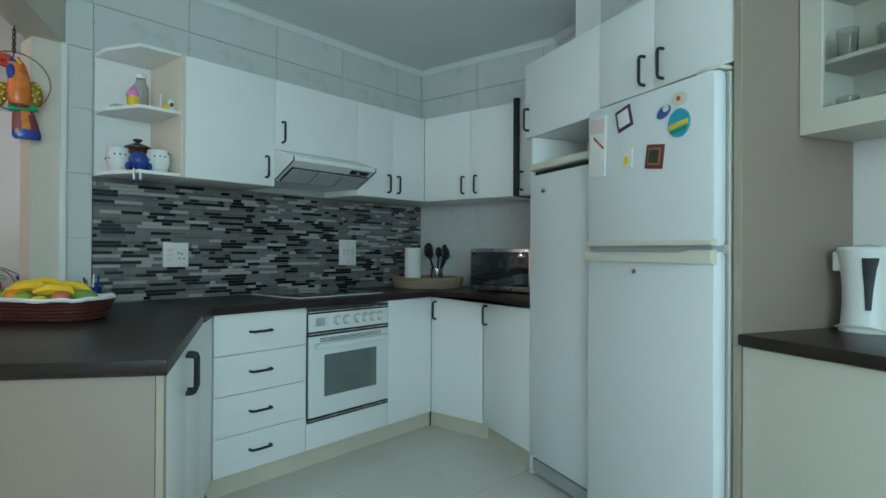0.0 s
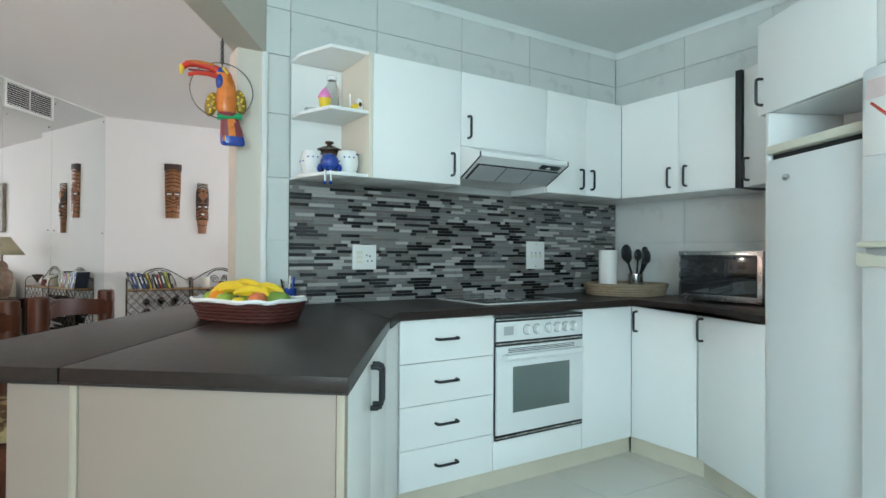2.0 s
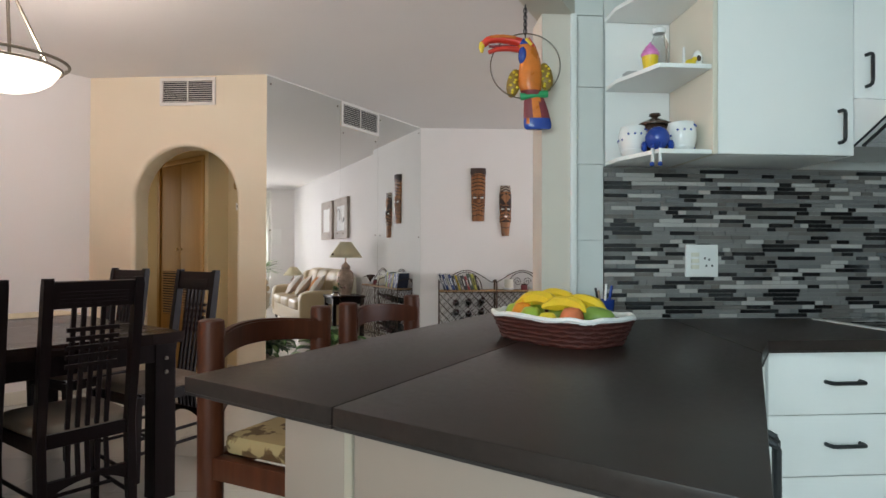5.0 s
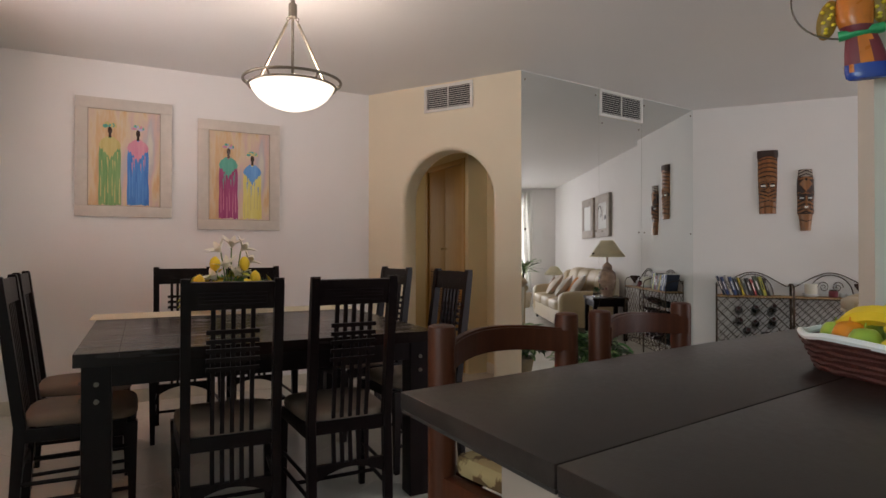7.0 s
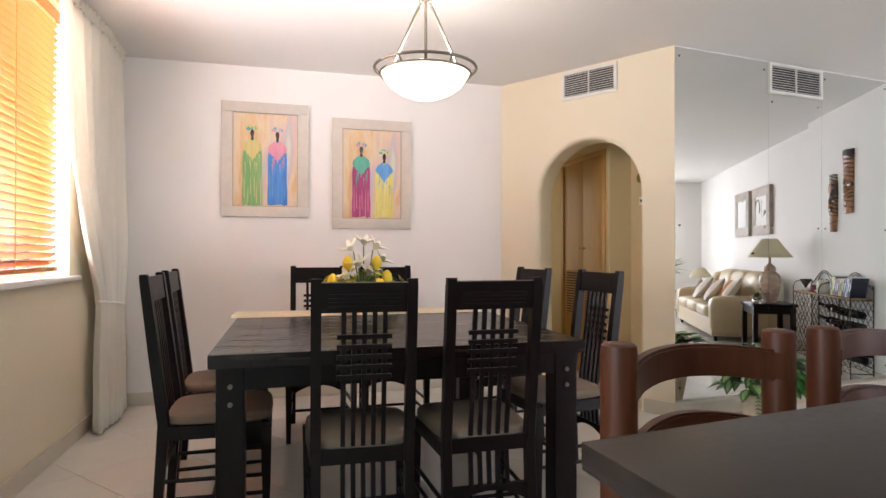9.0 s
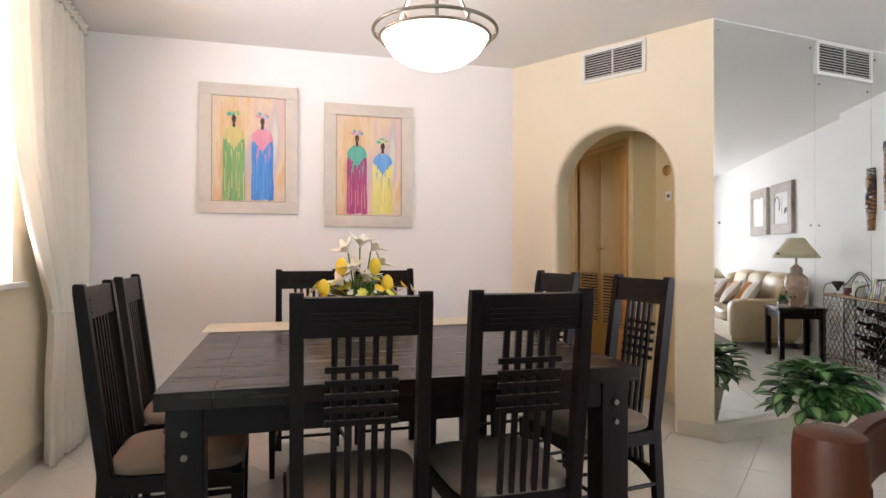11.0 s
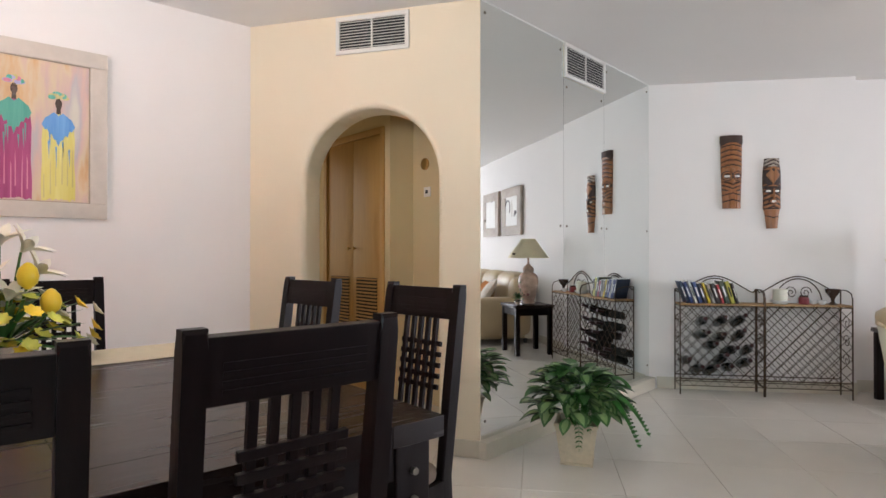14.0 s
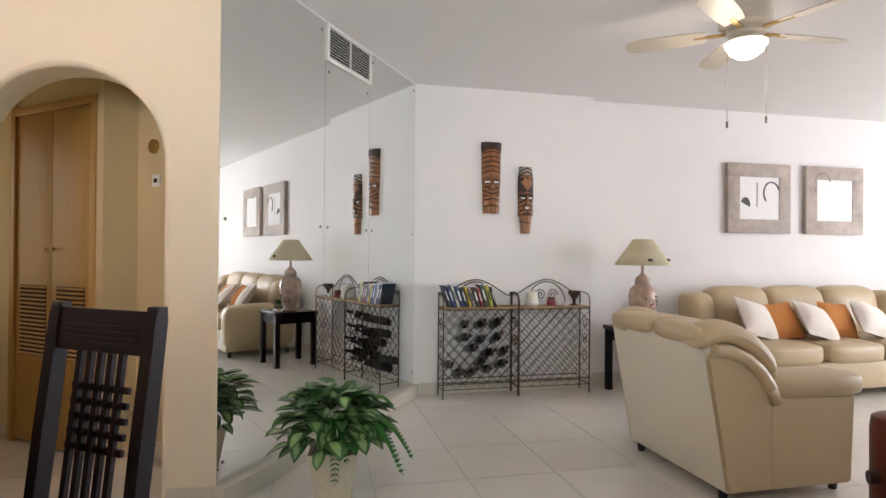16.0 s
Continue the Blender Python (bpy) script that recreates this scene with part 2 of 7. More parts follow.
# cloth that lets light through
def let_through(m, share_of):
    nt = m.node_tree
    b = nt.nodes["Principled BSDF"]
    tl = nt.nodes.new("ShaderNodeBsdfTranslucent")
    mx = nt.nodes.new("ShaderNodeMixShader")
    mx.inputs[0].default_value = share_of
    nt.links.new(b.inputs["Base Color"].links[0].from_socket, tl.inputs[0])
    nt.links.new(b.outputs[0], mx.inputs[1])
    nt.links.new(tl.outputs[0], mx.inputs[2])
    nt.links.new(mx.outputs[0], nt.nodes["Material Output"].inputs[0])


for m_, k_ in ((CURTAIN, 0.35), (SHEER, 0.6), (PINE, 0.16), (SHADECLOTH, 0.45)):
    let_through(m_, k_)
for m_ in (DARKWOOD, TABLETOP, WORKTOP, WORKEDGE, STOOLWOOD):
    m_.node_tree.nodes["Principled BSDF"].inputs["Specular IOR Level"].default_value = 0.22
DARKWOOD.node_tree.nodes["Principled BSDF"].inputs["Specular IOR Level"].default_value = 0.16
# leaf print on the stool cushions
pat = [n for n in SEATPAT.node_tree.nodes if n.bl_idname == "ShaderNodeMix"][0]
pat.inputs["A"].default_value, pat.inputs["B"].default_value = (0.12, 0.06, 0.02, 1), (0.38, 0.26, 0.12, 1)
for n in SEATPAT.node_tree.nodes:
    if n.bl_idname == "ShaderNodeMapRange" and n.inputs["From Max"].default_value > 1.2:
        n.inputs["From Min"].default_value, n.inputs["From Max"].default_value = 0.98, 1.02
WALL_END = shader("dull_cream_plaster", (0.66, 0.60, 0.52), 0.75, vary=0.03, scale=4, bump=0.12, bump_scale=120)
MIRROR = bpy.data.materials.new("mirror_silver")
MIRROR.use_nodes = True
mb = MIRROR.node_tree.nodes["Principled BSDF"]
mb.inputs["Base Color"].default_value, mb.inputs["Metallic"].default_value, mb.inputs["Roughness"].default_value = (0.82, 0.85, 0.84, 1), 1.0, 0.012
GLASS = bpy.data.materials.new("clear_glass")
GLASS.use_nodes = True
gb = GLASS.node_tree.nodes["Principled BSDF"]
gb.inputs["Transmission Weight"].default_value, gb.inputs["Roughness"].default_value, gb.inputs["IOR"].default_value = 1.0, 0.02, 1.35


# ---- mesh helpers ----
def box(bm, x0, x1, y0, y1, z0, z1, bevel=0.0, m=None):
    r = bmesh.ops.create_cube(bm, size=1, matrix=Matrix.LocRotScale(((x0 + x1) / 2, (y0 + y1) / 2, (z0 + z1) / 2), None, (abs(x1 - x0), abs(y1 - y0), abs(z1 - z0))))
    vs = r["verts"]
    if bevel:
        es = list({e for v in vs for e in v.link_edges})
        out = bmesh.ops.bevel(bm, geom=es, offset=bevel, segments=2, profile=0.6, affect="EDGES", clamp_overlap=True)
        vs = list({v for f in out["faces"] for v in f.verts} | {v for v in vs if v.is_valid})
    if m is not None:
        bmesh.ops.transform(bm, matrix=m, verts=vs)
    return vs


def tube(bm, pts, r, seg=8, r_end=None, closed=False):
    """A round rod along a line of points."""
    pts = [Vector(p) for p in pts]
    rings = []
    n = len(pts)
    for i, p in enumerate(pts):
        a, b = pts[max(i - 1, 0)], pts[min(i + 1, n - 1)]
        if closed:
            a, b = pts[(i - 1) % n], pts[(i + 1) % n]
        d = (b - a).normalized()
        up = Vector((0, 0, 1)) if abs(d.z) < 0.9 else Vector((1, 0, 0))
        s = d.cross(up).normalized()
        u = s.cross(d)
        k = r if r_end is None else r + (r_end - r) * i / max(n - 1, 1)
        rings.append([bm.verts.new(p + k * (math.cos(t) * s + math.sin(t) * u)) for t in [2 * math.pi * j / seg for j in range(seg)]])
    for i in range(n if closed else n - 1):
        q, w = rings[i], rings[(i + 1) % n]
        for j in range(seg):
            bm.faces.new((q[j], q[(j + 1) % seg], w[(j + 1) % seg], w[j]))
    if not closed:
        bm.faces.new(rings[0][::-1])
        bm.faces.new(rings[-1])


def lathe(bm, profile, seg=24, centre=(0, 0, 0), sx=1.0, sy=1.0):
    """A turned body from (radius, height) pairs."""
    rings = []
    for r, z in profile:
        rings.append([bm.verts.new((centre[0] + sx * max(r, 0.0004) * math.cos(2 * math.pi * j / seg), centre[1] + sy * max(r, 0.0004) * math.sin(2 * math.pi * j / seg), centre[2] + z)) for j in range(seg)])
    for q, w in zip(rings, rings[1:]):
        for j in range(seg):
            bm.faces.new((q[j], q[(j + 1) % seg], w[(j + 1) % seg], w[j]))
    bm.faces.new(rings[0][::-1])
    bm.faces.new(rings[-1])


def ball(bm, c, sx, sy, sz, seg=14, m=None):
    mm = Matrix.LocRotScale(c, None, (sx, sy, sz))
    if m is not None:
        mm = Matrix.Translation(c) @ m @ Matrix.Diagonal((sx, sy, sz, 1))
    return bmesh.ops.create_uvsphere(bm, u_segments=seg, v_segments=max(seg // 2 + 2, 6), radius=1, matrix=mm)["verts"]


def prism(bm, poly, z0, z1, bevel=0.0):
    lo = [bm.verts.new((x, y, z0)) for x, y in poly]
    hi = [bm.verts.new((x, y, z1)) for x, y in poly]
    n = len(poly)
    fs = [bm.faces.new(lo[::-1]), bm.faces.new(hi)]
    for i in range(n):
        fs.append(bm.faces.new((lo[i], lo[(i + 1) % n], hi[(i + 1) % n], hi[i])))
    if bevel:
        bmesh.ops.bevel(bm, geom=list({e for f in fs for e in f.edges}), offset=bevel, segments=2, profile=0.6, affect="EDGES", clamp_overlap=True)


def mesh_of(name, bm, mats, smooth=False):
    bmesh.ops.recalc_face_normals(bm, faces=bm.faces)
    me = bpy.data.meshes.new(name)
    bm.to_mesh(me)
    bm.free()
    for m in mats if isinstance(mats, (list, tuple)) else [mats]:
        me.materials.append(m)
    if smooth:
        me.polygons.foreach_set("use_smooth", [True] * len(me.polygons))
        me.set_sharp_from_angle(angle=radians(40))
    return me


def B():
    return bmesh.new()


def part(name, bm, mat, parent, label="", smooth=True, at=None):
    ob = new(name, mesh_of(name, bm, mat, smooth))
    ob.parent = parent
    if at is not None:
        ob.matrix_local = at
    if label:
        tagged(ob, label)
    return ob


def thing(name, label, category, at=None, group="", kind=""):
    ob = new(name)
    ob.empty_display_size = 0.1
    if at is not None:
        ob.matrix_world = at
    return tagged(ob, label, category, group, kind)


def solid(name, bm, mat, label, category, at=None, group="", kind="", smooth=True):
    ob = new(name, mesh_of(name, bm, mat, smooth))
    if at is not None:
        ob.matrix_world = at
    return tagged(ob, label, category, group, kind)


def share(name, me, parent, at):
    """One more piece on a mesh that several pieces share."""
    ob = bpy.data.objects.new(name, me)
    scene.collection.objects.link(ob)
    ob.parent = parent
    ob.matrix_local = at
    return ob


# ---- the plan: frames of the oblique walls ----
MK = pose(0.693, 5.173, 0, 0, 0, 41.88)      # kitchen corner: x along the mosaic wall to the corner, y into that wall
MF = pose(0.962, 4.08, 0, 0, 0, 14.5)        # fridge run: x into its wall, y along it, away from the entrance
MA = pose(-5.457, 3.422, 0, 0, 0, 32.8)      # arch wall: x along it, y into it
MM = pose(-4.184, 4.242, 0, 0, 0, 97.06)     # mirror wall: x along it, y into it
MW = pose(-4.472, 6.566, 0, 0, 0, 40.26)     # mask and sofa wall: x along it, y into it
HC = 2.62


def wall(name, label, m, boxes, mat):
    bm = B()
    for b in boxes:
        box(bm, *b)
    return solid(name, bm, mat, label, "wall", m, kind="structure", smooth=False)


I = Matrix.Identity(4)
wall("wall_mosaic", "pale kitchen wall behind the mosaic and tiles", MK, [(-2.485, 0.0, 0.012, 0.13, 0, 2.75)], WGROUT)
wall("wall_end", "cream painted end of the kitchen wall beside the opening", MK, [(-2.62, -2.487, -0.022, 0.13, 0, 2.11)], WALL_END)
wall("wall_microwave", "tiled kitchen wall behind the microwave", MK, [(0.012, 0.13, -1.6, 0.13, 0, 2.75)], WGROUT)
wall("wall_fridge", "plain kitchen wall behind the fridge run", MF, [(0.56, 0.68, -4.6, 0.4, 0, 2.75)], WALL)
wall("wall_kitchen_back", "plain kitchen wall with a large window behind the walk", I, [(-1.3, -0.35, -1.75, -1.6, 0, 2.75), (1.45, 3.0, -1.75, -1.6, 0, 2.75), (-0.35, 1.45, -1.75, -1.6, 0, 0.8), (-0.35, 1.45, -1.75, -1.6, 2.3, 2.75)], WALL)
wall("wall_passage", "plain wall beside the kitchen entrance", I, [(-1.3, -1.18, -1.6, 0.36, 0, 2.75)], WALL)
wall("wall_window", "cream dining wall with a deep window opening", I, [(-5.6, -4.53, 0.16, 0.36, 0, 2.75), (-2.75, -1.18, 0.16, 0.36, 0, 2.75), (-4.53, -2.75, 0.16, 0.36, 0, 1.0), (-4.53, -2.75, 0.16, 0.36, 2.55, 2.75)], WALL_CREAM)
wall("wall_pictures", "off-white dining wall with two paintings", I, [(-5.6, -5.457, 0.36, 3.5, 0, 2.75)], WALL)
wall("wall_masks", "off-white plaster wall with carved masks", MW, [(-0.1, 1.634, 0, 0.25, 0, 2.75)], WALL)
wall("wall_sofa", "off-white living room wall behind the sofa", MW, [(1.634, 7.3, 0.12, 0.27, 0, 2.75)], WALL)
# far end of the living room with its wide window, and the closing walls
wall("wall_living_window", "living room wall with a wide curtained window", MW, [(7.3, 7.45, -0.5, 0.27, 0, 2.75), (7.3, 7.45, -6.0, -4.1, 0, 2.75), (7.3, 7.45, -4.1, -0.5, 2.35, 2.75), (7.3, 7.45, -4.1, -0.5, 0, 0.35)], WALL)
wall("wall_living_side", "plain living room wall opposite the sofa", MW, [(2.6, 7.45, -6.15, -6.0, 0, 2.75)], WALL)

# arch wall: an outline with the arched opening, given depth
bm = B()
L, AC, AR, AS = 1.514, 0.826, 0.437, 1.605
out = [(0, 0), (AC - AR, 0)] + [(AC - AR * math.cos(a), AS + AR * math.sin(a)) for a in [math.pi * k / 24 for k in range(25)]] + [(AC + AR, 0), (L, 0), (L, 2.75), (0, 2.75)]
vs = [bm.verts.new((x, 0, z)) for x, z in out]
f0 = bm.faces.new(vs)
ext = bmesh.ops.extrude_face_region(bm, geom=[f0])
bmesh.ops.translate(bm, verts=[v for v in ext["geom"] if isinstance(v, bmesh.types.BMVert)], vec=(0, 0.2, 0))
rim = [e for e in bm.edges if all(abs(v.co.y) < 1e-5 and AC - AR - 0.01 < v.co.x < AC + AR + 0.01 and v.co.z < 2.2 for v in e.verts) and not all(v.co.z < 0.01 for v in e.verts)]
bmesh.ops.bevel(bm, geom=rim, offset=0.035, segments=4, profile=0.5, affect="EDGES")
solid("wall_arch", bm, WALL_CREAM, "cream plaster wall with a round-headed arch opening", "wall", MA, kind="structure", smooth=False)
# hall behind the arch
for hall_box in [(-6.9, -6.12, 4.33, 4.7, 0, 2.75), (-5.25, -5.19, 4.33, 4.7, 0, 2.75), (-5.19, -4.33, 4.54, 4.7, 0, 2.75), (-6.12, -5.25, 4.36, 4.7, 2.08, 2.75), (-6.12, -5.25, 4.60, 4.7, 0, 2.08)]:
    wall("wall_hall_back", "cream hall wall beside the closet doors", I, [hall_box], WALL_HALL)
# the gap at x -7.0 is made up, an unseen place for the fill lamp
wall("wall_hall_side", "cream hall side wall with an added opening", I, [(-7.0, -6.9, 4.1, 4.7, 0, 2.75), (-7.0, -6.9, 3.2, 3.4, 0, 2.75), (-7.0, -6.9, 3.4, 4.1, 0, 0.9), (-7.0, -6.9, 3.4, 4.1, 2.1, 2.75), (-7.0, -5.6, 3.2, 3.34, 0, 2.75)], WALL_HALL)
wall("wall_mirror", "plaster wall behind the tall mirror panels", MM, [(0.0, 2.40, 0.02, 0.16, 0, 2.75)], WALL_CREAM)

# floor slab and ceilings
bm = B()
box(bm, -7.2, 4.5, -2.0, 12.5, -0.2, -0.004)
floor = solid("floor", bm, GROUT, "large cream porcelain floor tiles with fine joints", "floor", kind="structure", smooth=False)
bm = B()
prism(bm, [(-7.2, 0.1), (-1.12, 0.1), (-1.12, 2.0), (-1.24, 3.45), (-0.2, 4.6), (4.5, 4.6), (4.5, 12.8), (-7.2, 12.8)], HC, HC + 0.1)
solid("ceiling", bm, CEIL, "smooth off-white painted ceiling", "ceiling", kind="structure", smooth=False)
bm = B()
prism(bm, [(-1.12, -1.8), (3.2, -1.8), (3.2, 4.6), (0.8, 5.4), (-1.24, 3.46), (-1.12, 2.0)], 2.573, 2.61)
solid("ceiling_kitchen", bm, CEIL_K, "smooth pale kitchen ceiling", "ceiling", kind="structure", smooth=False)
# beam over the opening between kitchen and dining
MBM = pose(-1.155, 3.51, 0, 0, 0, 10)
wall("beam", "plastered beam over the opening above the peninsula", MBM, [(-0.145, 0.0, -5.2, 0.1, 2.11, 2.63)], WALL_END)


def cornice(name, m, x0, x1, label, mat, turn=1):
    bm = B()
    prof = [(0, 0), (0, -0.03), (-0.008, -0.034), (-0.014, -0.022), (-0.028, -0.008), (-0.038, 0)]
    lo = [bm.verts.new((x0, y, 2.573 + z)) for y, z in prof]
    hi = [bm.verts.new((x1, y, 2.573 + z)) for y, z in prof]
    for i in range(len(prof)):
        j = (i + 1) % len(prof)
        bm.faces.new((lo[i], lo[j], hi[j], hi[i]))
    bm.faces.new(lo)
    bm.faces.new(hi[::-1])
    return solid(name, bm, mat, label, "cornice", m, kind="structure", smooth=False)


cornice("trim_cornice", MK, -2.48, 0.0, "small plaster cornice under the kitchen ceiling", CEIL_K)
cornice("trim_cornice", MK @ pose(0, 0, 0, 0, 0, -90), 0.0, 1.25, "small plaster cornice under the kitchen ceiling", CEIL_K)
cornice("trim_cornice", MF @ pose(0.56, 0, 0, 0, 0, -90), -0.05, 4.0, "small plaster cornice under the kitchen ceiling", CEIL_K)
# white corner bead on the end of the kitchen wall
bm = B()
box(bm, -2.506, -2.482, -0.032, -0.018, 0.9, 2.112, 0.002)
solid("trim_corner_bead", bm, WHITEPL, "white metal corner bead on the wall end", "trim", MK, kind="structure")


def skirting(m, runs):
    for x0, x1, y in runs:
        bm = B()
        box(bm, x0, x1, y - 0.012, y - 0.001, 0, 0.1, 0.003)
        solid("baseboard", bm, SKIRT, "low stone skirting along the wall", "baseboard", m, kind="structure")


skirting(pose(0, 0.36, 0, 0, 0, 180), [(1.2, 5.45, 0)])
skirting(pose(-5.457, 0, 0, 0, 0, 90), [(0.38, 3.40, 0)])
skirting(MA, [(0.01, AC - AR - 0.03, 0), (AC + AR + 0.03, L, 0)])
skirting(MW, [(0.06, 1.634, 0), (1.65, 7.25, 0.12)])
skirting(pose(0, 0, 0), [(-6.8, -6.13, 4.33), (-5.18, -4.5, 4.54)])
# kerb under the mirror
bm = B()
box(bm, -0.012, 2.34, -0.055, 0.019, 0, 0.098, 0.004)
solid("trim_mirror_kerb", bm, SKIRT, "raised stone kerb under the mirror", "kerb", MM, kind="structure")


# ---- kitchen: cabinets ----
def bow(bm, a, b, out, r=0.0065):
    """A bowed bar handle from a to b, standing off by the vector out."""
    a, b, out = Vector(a), Vector(b), Vector(out)
    d = (b - a).normalized() * 0.012
    tube(bm, [a, a + out * 0.6, a + out * 0.92 + d * 0.4, a + out + d, b + out - d, b + out * 0.92 - d * 0.4, b + out * 0.6, b], r, 8)


def door_part(parent, x0, x1, z0, z1, y, handle=None, horizontal=False, name="door", mat=None, length=0.112):
    """A flat laminate front, 18 mm thick, with its face at y; handle: x, z of its middle."""
    bm = B()
    box(bm, x0 + 0.0012, x1 - 0.0012, y, y + 0.018, z0 + 0.0016, z1 - 0.0016, 0.001)
    d = part(name, bm, mat or CAB, parent)
    if handle:
        hx, hz = handle
        bm = B()
        if horizontal:
            bow(bm, (hx - length / 2, y, hz), (hx + length / 2, y, hz), (0, -0.03, 0))
        else:
            bow(bm, (hx, y, hz - length / 2), (hx, y, hz + length / 2), (0, -0.03, 0))
        part("handle", bm, BLACK, d, "black bow handle")
    return d


def cabinet(name, label, m, x0, x1, y0, y1, z0, z1, doors, group, mat=None):
    """Carcass from y0 (front) to y1 (back); doors: x0, x1, z0, z1, handle x, handle z, horizontal."""
    c = thing(name, label, "cabinet", m, group)
    bm = B()
    box(bm, x0, x1, y0 + 0.019, y1, z0, z1, 0.001)
    part("body", bm, mat or CAB, c)
    # dark sheet behind the fronts paints the shade seen between them
    bm = B()
    box(bm, x0 + 0.008, x1 - 0.008, y0 + 0.0182, y0 + 0.0188, z0 + 0.001, z1 - 0.001)
    part("shadow_gap", bm, GAPSHADE, c, smooth=False)
    for a, b, lo, hi, hx, hz, flat in doors:
        door_part(c, a, b, lo, hi, y0, (hx, hz) if hx is not None else None, flat, "drawer_front" if flat else "door", mat)
    return c


UP = "white wall cabinets"
cabinet("wall_cabinet", "white laminate wall cabinet with one door beside the open shelves", MK, -2.075, -1.572, -0.335, -0.012, 1.51, 2.1, [(-2.075, -1.572, 1.51, 2.1, -1.628, 1.612, False)], UP)
cabinet("wall_cabinet", "short white laminate wall cabinet above the extractor hood", MK, -1.570, -0.972, -0.335, -0.012, 1.715, 2.1, [(-1.57, -0.972, 1.715, 2.1, -1.525, 1.815, False)], UP)
cabinet("wall_cabinet", "white laminate wall cabinet with a pair of doors", MK, -0.970, -0.335, -0.335, -0.012, 1.51, 2.1, [(-0.97, -0.652, 1.51, 2.1, -0.70, 1.605, False), (-0.652, -0.335, 1.51, 2.1, -0.61, 1.605, False)], UP)
MR = MK @ pose(0, 0, 0, 0, 0, -90)       # the microwave wall: x runs out from the corner
cabinet("wall_cabinet", "white laminate corner wall cabinet with a pair of doors", MR, 0.0, 1.085, -0.335, -0.012, 1.51, 2.1, [(0.336, 0.742, 1.51, 2.1, 0.69, 1.605, False), (0.742, 1.085, 1.51, 2.1, 0.795, 1.605, False)], UP)
bm = B()
box(bm, 1.087, 1.118, -0.345, -0.10, 1.508, 2.125, 0.003)
solid("filler_strip", bm, BLACK, "dark upright filler strip between wall cabinets", "strip", MR)
MFR = MF @ pose(0, 0, 0, 0, 0, -90)      # fridge run: x towards the entrance, y into the wall
cabinet("wall_cabinet", "narrow white wall cabinet tucked beside the tall unit", MFR, 0.02, 0.486, 0.24, 0.555, 1.51, 2.12, [(0.02, 0.486, 1.51, 2.12, 0.065, 1.60, False)], UP)

# open corner shelves
sh = thing("corner_shelf", "white open end shelf with cut corners and three boards", "shelf", MK)
poly = [(-2.362, -0.014), (-2.362, -0.13), (-2.285, -0.335), (-2.096, -0.335), (-2.096, -0.014)]
for z0, z1 in ((1.51, 1.526), (1.808, 1.824), (2.086, 2.102)):
    bm = B()
    prism(bm, poly, z0, z1, 0.002)
    part("shelf_board", bm, CAB, sh)
bm = B()
box(bm, -2.095, -2.077, -0.338, -0.014, 1.51, 2.1, 0.001)
part("side_panel", bm, CAB_IN, sh, "cream side board")
bm = B()
box(bm, -2.36, -2.096, -0.0135, -0.0125, 1.527, 2.085)
part("back_panel", bm, CAB, sh)

LOW = "white base units"
cabinet("drawer_unit", "white laminate base unit with four drawers", MK, -2.058, -1.540, -0.578, -0.03, 0.105, 0.862, [(-2.055, -1.540, a, b, -1.813, (a + b) / 2 + 0.005, True) for a, b in ((0.105, 0.285), (0.285, 0.477), (0.477, 0.666), (0.666, 0.86))], LOW)
cabinet("base_cabinet", "white laminate base unit beside the oven", MK, -0.934, -0.53, -0.578, -0.03, 0.105, 0.862, [(-0.934, -0.5305, 0.105, 0.86, None, None, False)], LOW)
cabinet("base_cabinet", "white laminate base unit in the kitchen corner", MR, 0.578, 0.992, -0.53, -0.03, 0.105, 0.862, [(0.5785, 0.992, 0.105, 0.86, 0.615, 0.775, False)], LOW)
cabinet("base_cabinet", "white laminate base unit beside the tall unit", MFR, 0.012, 0.545, 0.0, 0.5, 0.105, 0.862, [(0.012, 0.545, 0.105, 0.86, 0.055, 0.775, False)], LOW)
# front below the oven and its carcass
cabinet("oven_housing", "white laminate housing under the built-in oven", MK, -1.537, -0.937, -0.578, -0.03, 0.105, 0.245, [(-1.537, -0.937, 0.105, 0.245, None, None, False)], LOW)
# plinths
bm = B()
prism(bm, [(-2.06, -0.53), (-0.49, -0.53), (-0.49, -0.05), (-2.06, -0.05)], 0.0, 0.104)
solid("plinth", bm, PLINTH, "cream plinth under the white base units", "plinth", MK, kind="structure", smooth=False)
bm = B()
prism(bm, [(0.54, -0.485), (1.01, -0.485), (1.01, -0.05), (0.54, -0.05)], 0.0, 0.1035)
solid("plinth", bm, PLINTH, "cream plinth under the white base units", "plinth", MR, kind="structure", smooth=False)
bm = B()
prism(bm, [(-0.02, 0.045), (1.09, 0.045), (1.09, 0.4), (-0.02, 0.4)], 0.0, 0.103)
solid("plinth", bm, PLINTH, "cream plinth under the white base units", "plinth", MFR, kind="structure", smooth=False)

# oven
ov = thing("built_in_oven", "white enamel built-in oven with six knobs and a window", "oven", MK)
bm = B()
box(bm, -1.535, -0.937, -0.575, -0.06, 0.248, 0.846, 0.002)
part("body", bm, ENAMEL, ov)
bm = B()
box(bm, -1.528, -0.944, -0.588, -0.574, 0.728, 0.822, 0.003)
part("control_panel", bm, ENAMEL, ov)
for z in (0.826, 0.708, 0.252):
    bm = B()
    box(bm, -1.53, -0.942, -0.591, -0.574, z + 0.005, z + 0.0115, 0.001)
    part("trim", bm, CHROME, ov, "chrome trim strip")
    # dark strip paints the shade of the joint along each trim
    bm = B()
    box(bm, -1.532, -0.94, -0.586, -0.574, z - 0.004, z + 0.0195)
    part("gap", bm, GAPSHADE, ov)
